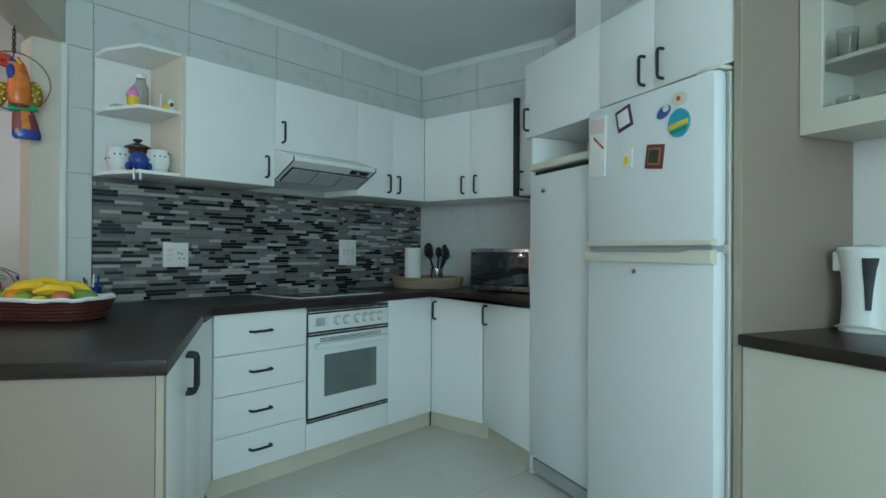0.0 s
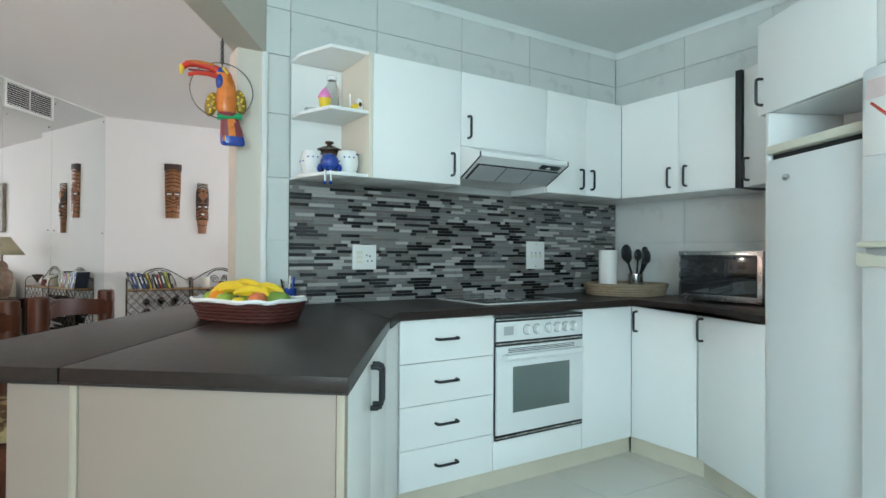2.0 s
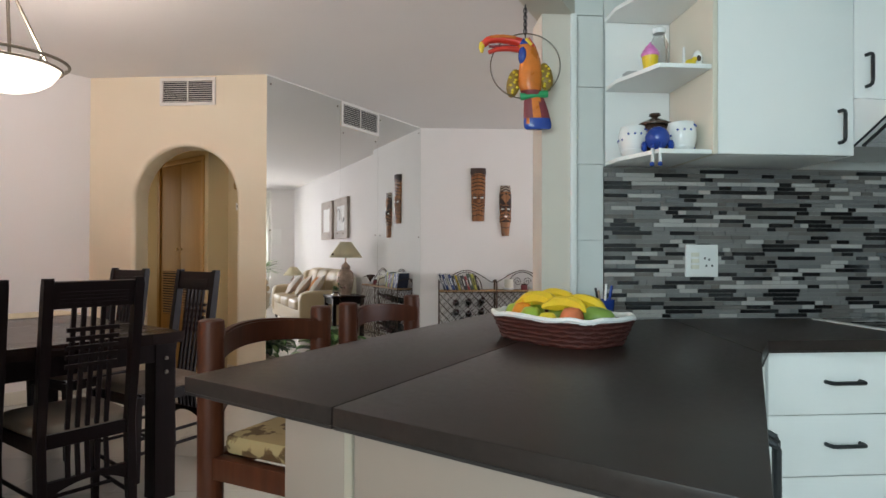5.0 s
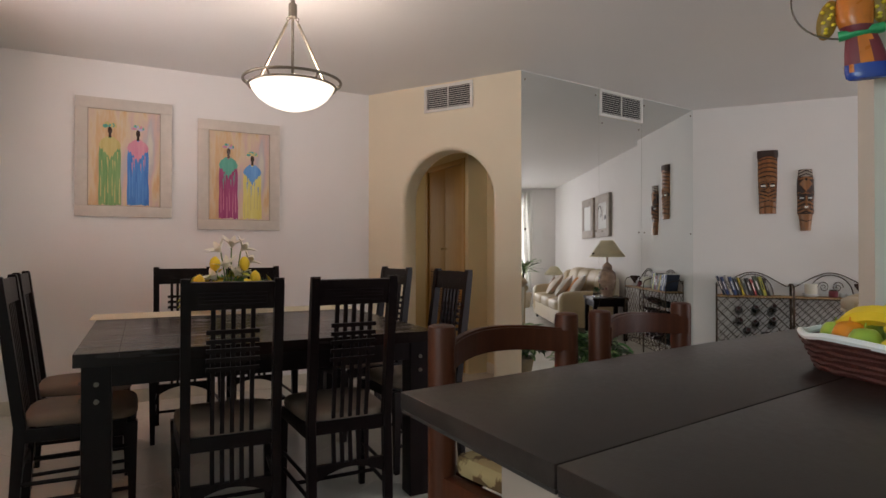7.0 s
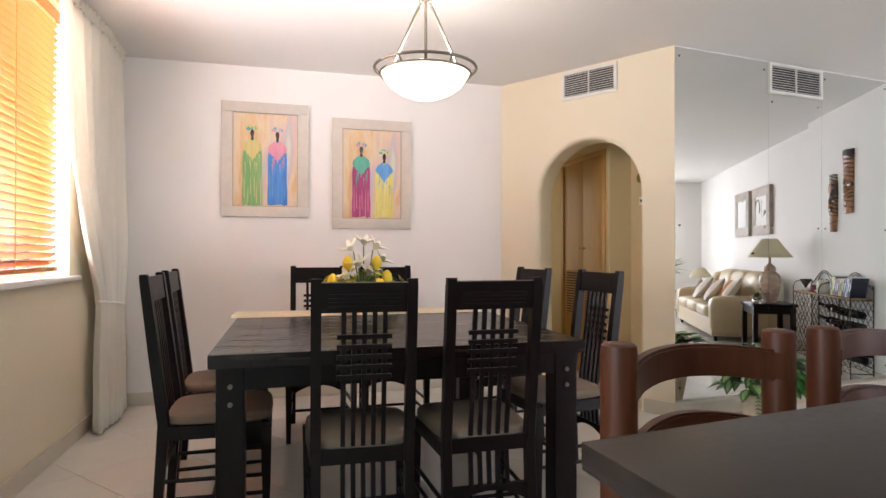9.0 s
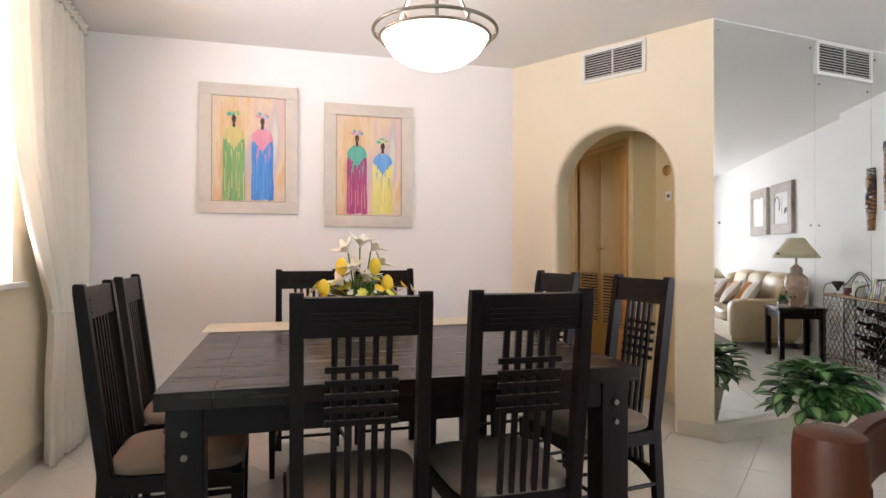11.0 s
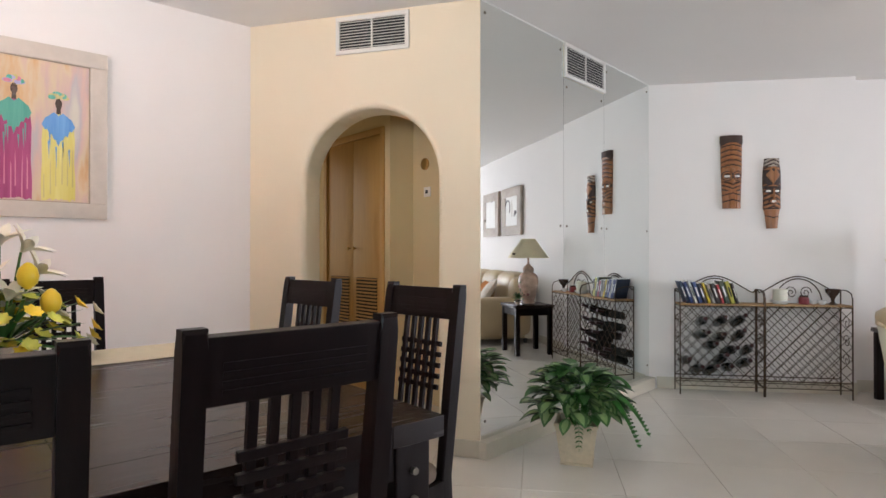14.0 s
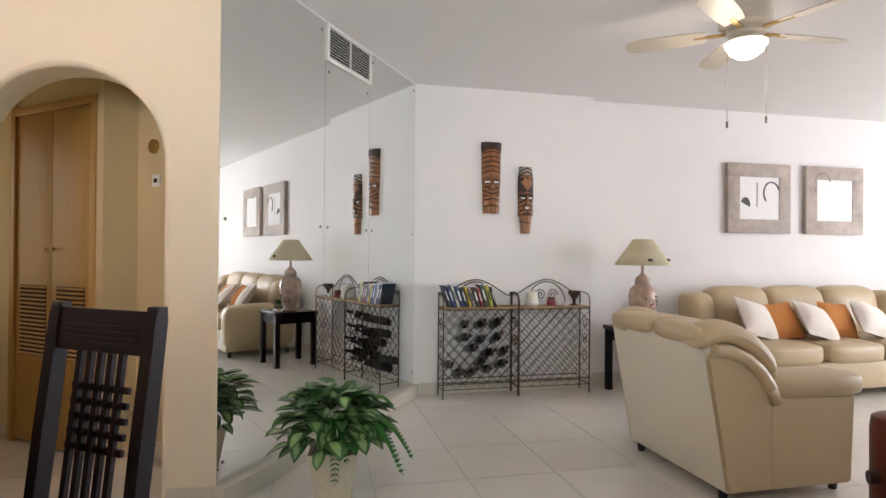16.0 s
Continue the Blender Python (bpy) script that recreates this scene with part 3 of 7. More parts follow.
# upright dark strips, the shade of the side joints put in as colour
for x in (-1.5345, -0.9425):
    bm = B()
    box(bm, x, x + 0.005, -0.5815, -0.574, 0.27, 0.825)
    part("gap", bm, GAPSHADE, ov)
dr = part("oven_door", (lambda b: (box(b, -1.528, -0.944, -0.594, -0.574, 0.275, 0.703, 0.004), b)[1])(B()), ENAMEL, ov)
part("window", (lambda b: (box(b, -1.43, -1.045, -0.5975, -0.59, 0.375, 0.60, 0.012), b)[1])(B()), OVENGLASS, dr, "dark tinted oven glass")
bm = B()
box(bm, -1.50, -0.972, -0.632, -0.612, 0.640, 0.668, 0.008)
for x in (-1.48, -0.992):
    box(bm, x - 0.02, x + 0.02, -0.625, -0.592, 0.642, 0.666, 0.006)
part("handle", bm, ENAMEL, dr, "white grip bar")
bm = B()
for k in range(3):
    box(bm, -1.46, -1.01, -0.5955, -0.593, 0.672 + 0.008 * k, 0.675 + 0.008 * k)
part("vent_slots", bm, GAPSHADE, dr)
for k, x in enumerate((-1.335, -1.27, -1.19, -1.13, -1.07, -1.012)):
    # added grey ring imitates the shading round the white knob
    bm = B()
    tube(bm, [(x, -0.586, 0.778), (x, -0.590, 0.778)], 0.0275, 20)
    part("collar", bm, GREYPL, ov, "grey ring for the shading round a knob")
    bm = B()
    tube(bm, [(x, -0.5895, 0.778), (x, -0.612, 0.778)], 0.021, 20, 0.0185)
    box(bm, x - 0.004, x + 0.004, -0.618, -0.61, 0.76, 0.796, 0.002)
    part("knob", bm, WHITEPL, ov)
bm = B()
box(bm, -1.495, -1.40, -0.5905, -0.586, 0.748, 0.808, 0.002)
ck = part("clock", bm, CERAMIC, ov)
bm = B()
box(bm, -1.485, -1.425, -0.5925, -0.59, 0.757, 0.80, 0.001)
part("dial", bm, GREYPL, ck, "grey clock face")

# extractor hood, in profile
hd = thing("extractor_hood", "slim white extractor hood with a slatted underside", "extractor hood", MK)
bm = B()
prof = [(-0.012, 1.713), (-0.34, 1.713), (-0.365, 1.708), (-0.505, 1.662), (-0.505, 1.64), (-0.33, 1.545), (-0.012, 1.545)]
lo = [bm.verts.new((-1.568, y, z)) for y, z in prof]
hi = [bm.verts.new((-0.974, y, z)) for y, z in prof]
for i in range(7):
    bm.faces.new((lo[i], lo[(i + 1) % 7], hi[(i + 1) % 7], hi[i]))
bm.faces.new(lo)
bm.faces.new(hi[::-1])
part("body", bm, ENAMEL, hd, smooth=False)
MS = pose(-1.271, -0.4185, 1.590, -28.5, 0, 0)
# dark backing paints the shade between the filter slats
bm = B()
box(bm, -0.275, 0.275, -0.04, 0.09, -0.004, 0.002, m=MS)
gr = part("grille", bm, GAPSHADE, hd, "grey slatted filter")
bm = B()
for k in range(10):
    for j in range(3):
        box(bm, -0.265 + j * 0.18, -0.095 + j * 0.18, -0.034 + k * 0.0122, -0.0255 + k * 0.0122, -0.009, -0.003, m=MS)
part("slats", bm, GREYPL, gr)
for x in (-1.5705, -0.9735):
    bm = B()
    for (ya, za), (yb, zb) in zip(prof[3:5], prof[4:6]):
        tube(bm, [(x + 0.001, ya, za), (x + 0.001, yb, zb)], 0.004, 6)
    part("edge_bead", bm, BLACK, hd, "black edge bead")
bm = B()
box(bm, 0.12, 0.255, -0.085, -0.055, -0.005, 0.003, 0.001, m=MS)
part("switch_panel", bm, BLACK, hd, "black switch strip")
bm = B()
box(bm, 0.16, 0.185, -0.076, -0.064, -0.008, -0.004, m=MS)
part("switch", bm, WHITEPL, hd)

# ---- worktops ----
def kw(u, v):
    p = MK @ Vector((u, v, 0))
    return p.x, p.y


def fw(x, y):
    p = MF @ Vector((x, y, 0))
    return p.x, p.y


def worktop(label, poly):
    w = thing("worktop", label, "worktop")
    bm = B()
    prism(bm, poly, 0.868, 0.9, 0.003)
    part("slab", bm, WORKTOP, w)
    bm = B()
    cx, cy = sum(p[0] for p in poly) / len(poly), sum(p[1] for p in poly) / len(poly)
    prism(bm, [(cx + (x - cx) * 0.998, cy + (y - cy) * 0.998) for x, y in poly], 0.862, 0.8675)
    part("edge_band", bm, WORKEDGE, w, smooth=False)
    return w


worktop("dark laminate worktop along the mosaic wall", [kw(-2.085, -0.004), kw(-0.004, -0.004), kw(-0.004, -1.21), fw(0.555, -0.02), fw(0.555, -0.545), fw(-0.02, -0.545), fw(-0.02, 0.0), kw(-0.553, -1.0), kw(-0.553, -0.602), kw(-2.07, -0.602), (-0.423, 3.087)])
worktop("dark laminate peninsula worktop with a fruit basket on it", [(-0.25, 2.035), (-0.425, 3.084), kw(-2.088, -0.004), kw(-2.488, -0.056), (-0.901, 2.014)])
worktop("dark laminate breakfast bar end of the peninsula", [(-0.904, 2.013), kw(-2.492, -0.056), kw(-2.626, -0.046), kw(-2.626, 0.135), (-1.556, 3.53), (-1.335, 1.992)])

# peninsula base
pn = thing("peninsula_base", "beige panelled peninsula base with a white cupboard front", "cabinet", None)
MPF = pose(-0.268, 2.062, 0, 0, 0, 181.5)      # front face, x to the dining side
bm = B()
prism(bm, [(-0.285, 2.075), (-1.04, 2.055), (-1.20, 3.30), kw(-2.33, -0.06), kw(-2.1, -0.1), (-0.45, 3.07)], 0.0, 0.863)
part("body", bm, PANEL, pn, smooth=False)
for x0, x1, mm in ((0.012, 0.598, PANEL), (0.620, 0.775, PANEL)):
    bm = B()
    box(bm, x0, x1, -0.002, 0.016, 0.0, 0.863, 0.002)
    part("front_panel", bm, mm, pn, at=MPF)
for x0, x1 in ((-0.008, 0.010), (0.600, 0.618)):
    bm = B()
    box(bm, x0, x1, -0.004, 0.020, 0.0, 0.863, 0.002)
    part("corner_post", bm, EDGE, pn, "cream edging post", at=MPF)
MPS = pose(-0.2715, 2.075, 0, 0, 0, 99.4)      # kitchen side face, x away from the entrance
for x0, x1, hx in ((0.0, 0.50, 0.475), (0.502, 1.0, 0.53)):
    d = part("door", (lambda b: (box(b, x0 + 0.002, x1, -0.002, 0.016, 0.105, 0.862, 0.0015), b)[1])(B()), CAB, pn, "white cupboard door", at=MPS)
    bm = B()
    bow(bm, (hx, -0.001, 0.70), (hx, -0.001, 0.82), (0, -0.032, 0), 0.0075)
    part("handle", bm, BLACK, d, "black bow handle")
# narrow white filler beside the drawers
bm = B()
prism(bm, [(-0.437, 3.075), kw(-2.062, -0.575), kw(-2.062, -0.3), (-0.6, 3.2)], 0.105, 0.862)
part("filler", bm, CAB, pn, smooth=False)

# hob
hb = thing("hob", "black glass hob with a bright rim set in the worktop", "hob", MK)
bm = B()
box(bm, -1.53, -0.90, -0.50, -0.06, 0.9005, 0.905, 0.002)
part("rim", bm, ENAMEL, hb, "bright white rim")
bm = B()
box(bm, -1.503, -0.927, -0.473, -0.087, 0.9035, 0.9075, 0.001)
part("glass", bm, HOBGLASS, hb)

# ---- fridge run ----
TALL = "cupboards above the fridges"
cabinet("overhead_cupboard", "white overhead cupboard above the open niche", MFR, 0.49, 1.113, 0.0, 0.556, 1.762, 2.16, [(0.49, 1.113, 1.762, 2.16, 0.525, 1.86, False)], TALL)
cabinet("overhead_cupboard", "white overhead cupboard with two doors above the fridge", MFR, 1.115, 1.812, 0.0, 0.556, 1.79, 2.16, [(1.115, 1.447, 1.79, 2.16, 1.395, 1.875, False), (1.447, 1.812, 1.79, 2.16, 1.495, 1.875, False)], TALL)
fz = thing("built_in_freezer", "tall narrow white freezer below an open niche", "freezer", MFR)
bm = B()
box(bm, 0.57, 1.10, 0.03, 0.55, 0.05, 1.60, 0.004)
part("body", bm, FRIDGE, fz)
bm = B()
box(bm, 0.546, 0.568, 0.0, 0.556, 0.0, 1.76, 0.001)
part("side_panel", bm, CAB, fz, "white upright end panel")
bm = B()
box(bm, 0.575, 1.10, -0.015, 0.028, 0.10, 1.555, 0.012)
d = part("door", bm, FRIDGE, fz)
bm = B()
ball(bm, (0.70, -0.02, 1.47), 0.022, 0.006, 0.014)
part("badge", bm, CHROME, d, "small oval metal badge")
bm = B()
box(bm, 0.575, 1.10, -0.025, 0.06, 1.578, 1.615, 0.012)
part("top_trim", bm, CREAMPL, fz, "cream curved top trim")
bm = B()
box(bm, 0.58, 1.09, 0.01, 0.03, 1.556, 1.577)
part("gap", bm, GAPSHADE, fz)
bm = B()
box(bm, 0.58, 1.09, 0.0, 0.02, 0.02, 0.085, 0.003)
part("kick_grille", bm, GREYPL, fz)
# dark sheet stands in for the shade deep in the open niche
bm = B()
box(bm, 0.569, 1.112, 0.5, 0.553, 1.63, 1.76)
part("niche_back", bm, GAPSHADE, fz)

fg = thing("fridge_freezer", "white two-door fridge freezer with cream handles and magnets", "fridge", MFR)
bm = B()
box(bm, 1.13, 1.80, -0.005, 0.53, 0.03, 1.765, 0.008)
part("body", bm, CREAMPL, fg, "cream steel body")
for nm, z0, z1 in (("freezer_door", 1.178, 1.765), ("fridge_door", 0.06, 1.168)):
    bm = B()
    box(bm, 1.128, 1.80, -0.075, -0.012, z0, z1, 0.026)
    d = part(nm, bm, FRIDGE, fg)
    bm = B()
    box(bm, 1.132, 1.796, -0.013, -0.004, z0 + 0.01, z1 - 0.01)
    part("gasket", bm, GREYPL, d)
    bm = B()
    upper = nm == "freezer_door"
    lo, hi = (1.181, 1.205) if upper else (1.120, 1.171)
    n = 16
    rows = []
    for i in range(n + 1):
        q = i / n
        top = hi if upper else hi - 0.016 * math.sin(math.pi * min(1.0, q * 1.15)) ** 0.5
        out = -0.078 - 0.022 * math.sin(math.pi * (0.12 + 0.76 * q))
        rows.append([bm.verts.new((1.131 + 0.668 * q, y, z)) for y, z in ((-0.06, lo), (out, lo + 0.004), (out - 0.003, (lo + top) / 2), (out, top - 0.003), (-0.06, top))])
    for q, w in zip(rows, rows[1:]):
        for j in range(4):
            bm.faces.new((q[j], q[j + 1], w[j + 1], w[j]))
    bm.faces.new(rows[0])
    bm.faces.new(rows[-1][::-1])
    part("handle", bm, CREAMPL, d, "moulded cream handle strip")
bm = B()
box(bm, 1.15, 1.79, -0.071, -0.02, 1.160, 1.182)
part("gap", bm, GREYPL, fg)
bm = B()
tube(bm, [(1.43, -0.074, 1.088), (1.43, -0.083, 1.088)], 0.009, 12)
part("lock", bm, CHROME, fg)
bm = B()
box(bm, 1.70, 1.80, -0.05, 0.03, 1.766, 1.78, 0.004)
part("hinge_cover", bm, CREAMPL, fg)


def magnet(label, x, z, w, h, turn, layers):
    m = thing("fridge_magnet", label, "magnet", MFR @ pose(x, -0.0755, z, 0, turn, 0), "magnets on the fridge")
    for i, (nm, sx, sz, mat, dx, dz, roundish) in enumerate(layers):
        bm = B()
        if roundish:
            tube(bm, [(dx, -0.002 * i, dz), (dx, -0.002 * i - 0.005, dz)], sx, 24)
            bmesh.ops.scale(bm, vec=(1, 1, sz / sx), space=pose(-dx, 0, -dz), verts=bm.verts)
        else:
            box(bm, dx - sx, dx + sx, -0.002 * i - 0.005, -0.002 * i, dz - sz, dz + sz, 0.001)
        part(nm, bm, mat, m)
    return m


magnet("white notepad with a pink corner held on the fridge", 1.205, 1.60, 0, 0, 2, [("sheet", 0.052, 0.125, PAPER, 0, 0, False), ("header", 0.045, 0.03, plain("pale_pink_print", (0.75, 0.6, 0.6), 0.8), 0, 0.085, False)])
magnet("red pen magnet across the notepad", 1.213, 1.615, 0, 0, 40, [("pen", 0.045, 0.006, RED, 0, 0, False)])
magnet("small tilted purple framed note magnet", 1.368, 1.685, 0, 0, -14, [("frame", 0.043, 0.043, plain("purple_print", (0.10, 0.03, 0.09), 0.5), 0, 0, False), ("card", 0.031, 0.03, PAPER, 0, 0, False)])
magnet("blue patterned shoe-shaped magnet", 1.58, 1.665, 0, 0, -25, [("shoe", 0.034, 0.02, plain("blue_print", (0.05, 0.10, 0.33), 0.4), 0, 0, True), ("toe", 0.014, 0.012, WHITEP, 0.016, 0.004, True)])
magnet("round turquoise and yellow souvenir magnet", 1.652, 1.612, 0, 0, -8, [("disc", 0.05, 0.05, TURQ, 0, 0, True), ("band", 0.044, 0.009, YELLOW, 0, -0.006, False), ("stripe", 0.036, 0.005, GREENP, 0, -0.026, False)])
magnet("small oval clear magnet with a red mark", 1.652, 1.697, 0, 0, 0, [("oval", 0.035, 0.024, CREAMPL, 0, 0, True), ("mark", 0.008, 0.008, RED, 0, 0, True)])
magnet("small square picture magnet with a yellow bird shape", 1.387, 1.525, 0, 0, 2, [("card", 0.028, 0.034, PAPER, 0, 0, False), ("bird", 0.014, 0.017, YELLOW, -0.003, -0.008, True)])
magnet("tilted dark framed plaque magnet", 1.535, 1.512, 0, 0, 8, [("frame", 0.044, 0.044, MAROON, 0, 0, False), ("border", 0.031, 0.031, BRASS, 0, 0, False), ("plaque", 0.025, 0.024, plain("dark_plaque", (0.05, 0.05, 0.02), 0.4), 0, 0, False)])

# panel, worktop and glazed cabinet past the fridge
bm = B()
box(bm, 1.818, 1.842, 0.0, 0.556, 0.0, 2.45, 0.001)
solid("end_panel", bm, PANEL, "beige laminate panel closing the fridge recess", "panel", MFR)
bm = B()
box(bm, 1.816, 1.844, -0.006, -0.001, 0.0, 2.45)
solid("panel_edging", bm, EDGE, "cream edging strip on the laminate panel", "strip", MFR)
bm = B()
prism(bm, [(1.845, -0.02), (3.3, -0.02), (3.3, 0.555), (1.845, 0.555)], 0.864, 0.9, 0.003)
solid("worktop", bm, WORKTOP, "dark laminate worktop with a kettle beside the fridge panel", "worktop", MFR)
cabinet("base_cabinet", "cream laminate base unit under the kettle worktop", MFR, 1.846, 3.28, 0.0, 0.55, 0.0, 0.862, [(1.846, 2.55, 0.105, 0.86, None, None, False), (2.55, 3.28, 0.105, 0.86, None, None, False)], LOW, CREAMCAB)
MGC = MFR @ pose(0, -0.016, -0.012)
gc = thing("glazed_cabinet", "cream wall cabinet with glass doors and stacked glassware", "cabinet", MGC)
for nm, b in (("bottom", (1.846, 3.0, 0.30, 0.556, 1.572, 1.592)), ("top", (1.846, 3.0, 0.30, 0.556, 2.30, 2.32)), ("back", (1.846, 3.0, 0.54, 0.555, 1.592, 2.30)), ("side", (1.846, 1.862, 0.30, 0.54, 1.592, 2.30)), ("side", (2.984, 3.0, 0.30, 0.54, 1.592, 2.30))):
    bm = B()
    box(bm, *b)
    part(nm, bm, CREAMCAB, gc, smooth=False)
for z in (1.80, 2.05):
    bm = B()
    box(bm, 1.864, 2.982, 0.32, 0.538, z, z + 0.015, 0.001)
    part("shelf_board", bm, CREAMCAB, gc)
for x0, x1 in ((1.846, 2.42), (2.424, 3.0)):
    bm = B()
    for b in ((x0, x0 + 0.075, 0.283, 0.30, 1.572, 2.32), (x1 - 0.075, x1, 0.283, 0.30, 1.572, 2.32), (x0 + 0.075, x1 - 0.075, 0.283, 0.30, 1.572, 1.65), (x0 + 0.075, x1 - 0.075, 0.283, 0.30, 2.245, 2.32)):
        box(bm, *b)
    d = part("door", bm, CREAMCAB, gc, smooth=False)
    bm = B()
    box(bm, x0 + 0.075, x1 - 0.075, 0.29, 0.294, 1.65, 2.245)
    pane = part("pane", bm, GLASS, d, "clear glass pane")
    pane.visible_shadow = False
for k in range(8):
    bm = B()
    lathe(bm, [(0.026, 0), (0.028, 0.004), (0.033, 0.095), (0.031, 0.095), (0.026, 0.008)], 16)
    solid("drinking_glass", bm, GLASS, "clear tumbler standing on the cabinet shelf", "glass", MGC @ pose(1.95 + 0.085 * (k % 4), 0.37 + 0.07 * (k % 2), 1.5925 if k < 4 else 1.8155), "glassware")

# kettle
kt = thing("kettle", "white plastic electric kettle with a dark water gauge", "kettle", Matrix.Translation(MFR @ Vector((1.962, 0.44, 0.9005))) @ Matrix.Rotation(radians(134), 4, "Z"))
bm = B()
lathe(bm, [(0.082, 0), (0.085, 0.012), (0.078, 0.016)], 28)
part("base", bm, WHITEPL, kt)
bm = B()
lathe(bm, [(0.078, 0.018), (0.077, 0.03), (0.072, 0.09), (0.072, 0.15), (0.077, 0.21), (0.085, 0.255), (0.088, 0.276), (0.084, 0.281), (0.06, 0.283)], 28)
part("body", bm, WHITEPL, kt)
bm = B()
tube(bm, [(-0.06, 0, 0.265), (-0.105, 0, 0.262), (-0.125, 0, 0.225), (-0.125, 0, 0.11), (-0.115, 0, 0.07), (-0.075, 0, 0.055)], 0.013, 10)
part("handle", bm, WHITEPL, kt)
bm = B()
vs = [[bm.verts.new((x0 + (x1 - x0) * t, math.sqrt(r * r - (x0 + (x1 - x0) * t) ** 2) + d, z)) for t in (0, 0.5, 1)] for d in (0.0025, -0.004) for z, x0, x1, r in ((0.075, -0.012, 0.004, 0.0735), (0.15, -0.018, 0.008, 0.072), (0.21, -0.026, 0.012, 0.077), (0.245, -0.034, 0.014, 0.083))]
for k in (0, 4):
    for q, w in zip(vs[k:k + 4], vs[k + 1:k + 4]):
        for j in range(2):
            bm.faces.new((q[j], q[j + 1], w[j + 1], w[j]))
for q, w in ((vs[0], vs[4]), (vs[3], vs[7])):
    for j in range(2):
        bm.faces.new((q[j], q[j + 1], w[j + 1], w[j]))
for e in (0, 2):
    for k in range(3):
        bm.faces.new((vs[k][e], vs[k + 1][e], vs[k + 5][e], vs[k + 4][e]))
part("gauge", bm, BLACK, kt, "dark grey water gauge")
bm = B()
tube(bm, [(0.092 * math.cos(a), 0.092 * math.sin(a), 0.005 + 0.022 * abs(math.sin(a * 1.3))) for a in [0.3 + 0.17 * i for i in range(20)]], 0.0035, 6)
part("cord", bm, WHITEPL, kt, "white cord wound round the base")
bm = B()
prism(bm, [(0.055, -0.03), (0.098, -0.006), (0.098, 0.006), (0.055, 0.03)], 0.20, 0.266, 0.006)
part("spout", bm, WHITEPL, kt)
bm = B()
lathe(bm, [(0.048, 0.272), (0.045, 0.283), (0.015, 0.289)], 24)
part("lid", bm, GREYPL, kt)

# ---- on the worktops ----
mw = thing("microwave", "silver microwave oven with a mirror-dark door", "microwave", MR @ pose(1.02, -0.37, 0.9))
bm = B()
box(bm, -0.235, 0.235, 0.0, 0.30, 0.012, 0.28, 0.008)
part("body", bm, GREYPL, mw)
bm = B()
box(bm, -0.235, 0.235, -0.02, 0.0, 0.014, 0.278, 0.004)
part("front", bm, CHROME, mw)
bm = B()
box(bm, -0.222, 0.21, -0.024, -0.018, 0.045, 0.258, 0.003)
part("door_glass", bm, MWGLASS, mw)
for x in (-0.2, 0.2):
    for y in (0.03, 0.25):
        bm = B()
        tube(bm, [(x, y, 0), (x, y, 0.014)], 0.012, 10)
        part("foot", bm, BLACK, mw)

tr = thing("woven_tray", "round woven seagrass tray in the worktop corner", "tray", MK @ pose(-0.265, -0.31, 0.9005) @ Matrix.Diagonal((1.1, 1.1, 1.1, 1)))
bm = B()
lathe(bm, [(0.205, 0), (0.21, 0.006), (0.01, 0.008)], 36)
part("base", bm, SEAGRASS, tr)
for k in range(5):
    bm = B()
    tube(bm, [((0.215 + 0.004 * k) * math.cos(a), (0.215 + 0.004 * k) * math.sin(a), 0.009 + 0.0135 * k) for a in [2 * math.pi * i / 40 for i in range(40)]], 0.008, 6, closed=True)
    part("coil", bm, SEAGRASS, tr)
pt = thing("paper_towel", "white paper towel roll standing in the tray", "paper towel", MK @ pose(-0.37, -0.26, 0.910))
bm = B()
lathe(bm, [(0.055, 0), (0.058, 0.004), (0.058, 0.271), (0.055, 0.275), (0.02, 0.275), (0.02, 0.271)], 28)
part("roll", bm, PAPER, pt)
uh = thing("utensil_holder", "steel utensil holder full of black ladles and spoons", "utensil holder", MK @ pose(-0.185, -0.33, 0.910))
bm = B()
lathe(bm, [(0.042, 0), (0.045, 0.004), (0.045, 0.125), (0.043, 0.125), (0.042, 0.01)], 24)
cu = part("cup", bm, CHROME, uh)
bm = B()
for k in range(10):
    for j in range(3):
        a = radians(-120 + 20 * j)
        ball(bm, (0.0455 * math.cos(a), 0.0455 * math.sin(a), 0.02 + 0.011 * k), 0.003, 0.003, 0.003, 6)
part("holes", bm, GAPSHADE, cu)
random.seed(4)
for k, (dx, dy, h, w) in enumerate(((-0.07, 0.0, 0.235, 0.036), (-0.03, 0.02, 0.21, 0.026), (0.0, -0.01, 0.225, 0.024), (0.03, 0.01, 0.22, 0.024), (0.065, 0.0, 0.25, 0.018), (0.10, 0.01, 0.2, 0.02), (0.045, -0.02, 0.215, 0.03))):
    bm = B()
    dx, dy, h = dx * 1.35, dy * 1.6, h * 1.1
    tube(bm, [(dx * 0.2, dy * 0.2, 0.02), (dx * 0.45, dy * 0.45, 0.12), (dx, dy, h - 0.02)], 0.006, 6)
    ball(bm, (dx, dy, h), w * 1.4, 0.016, w * 1.5, 12)
    part("utensil", bm, BLACK, uh)


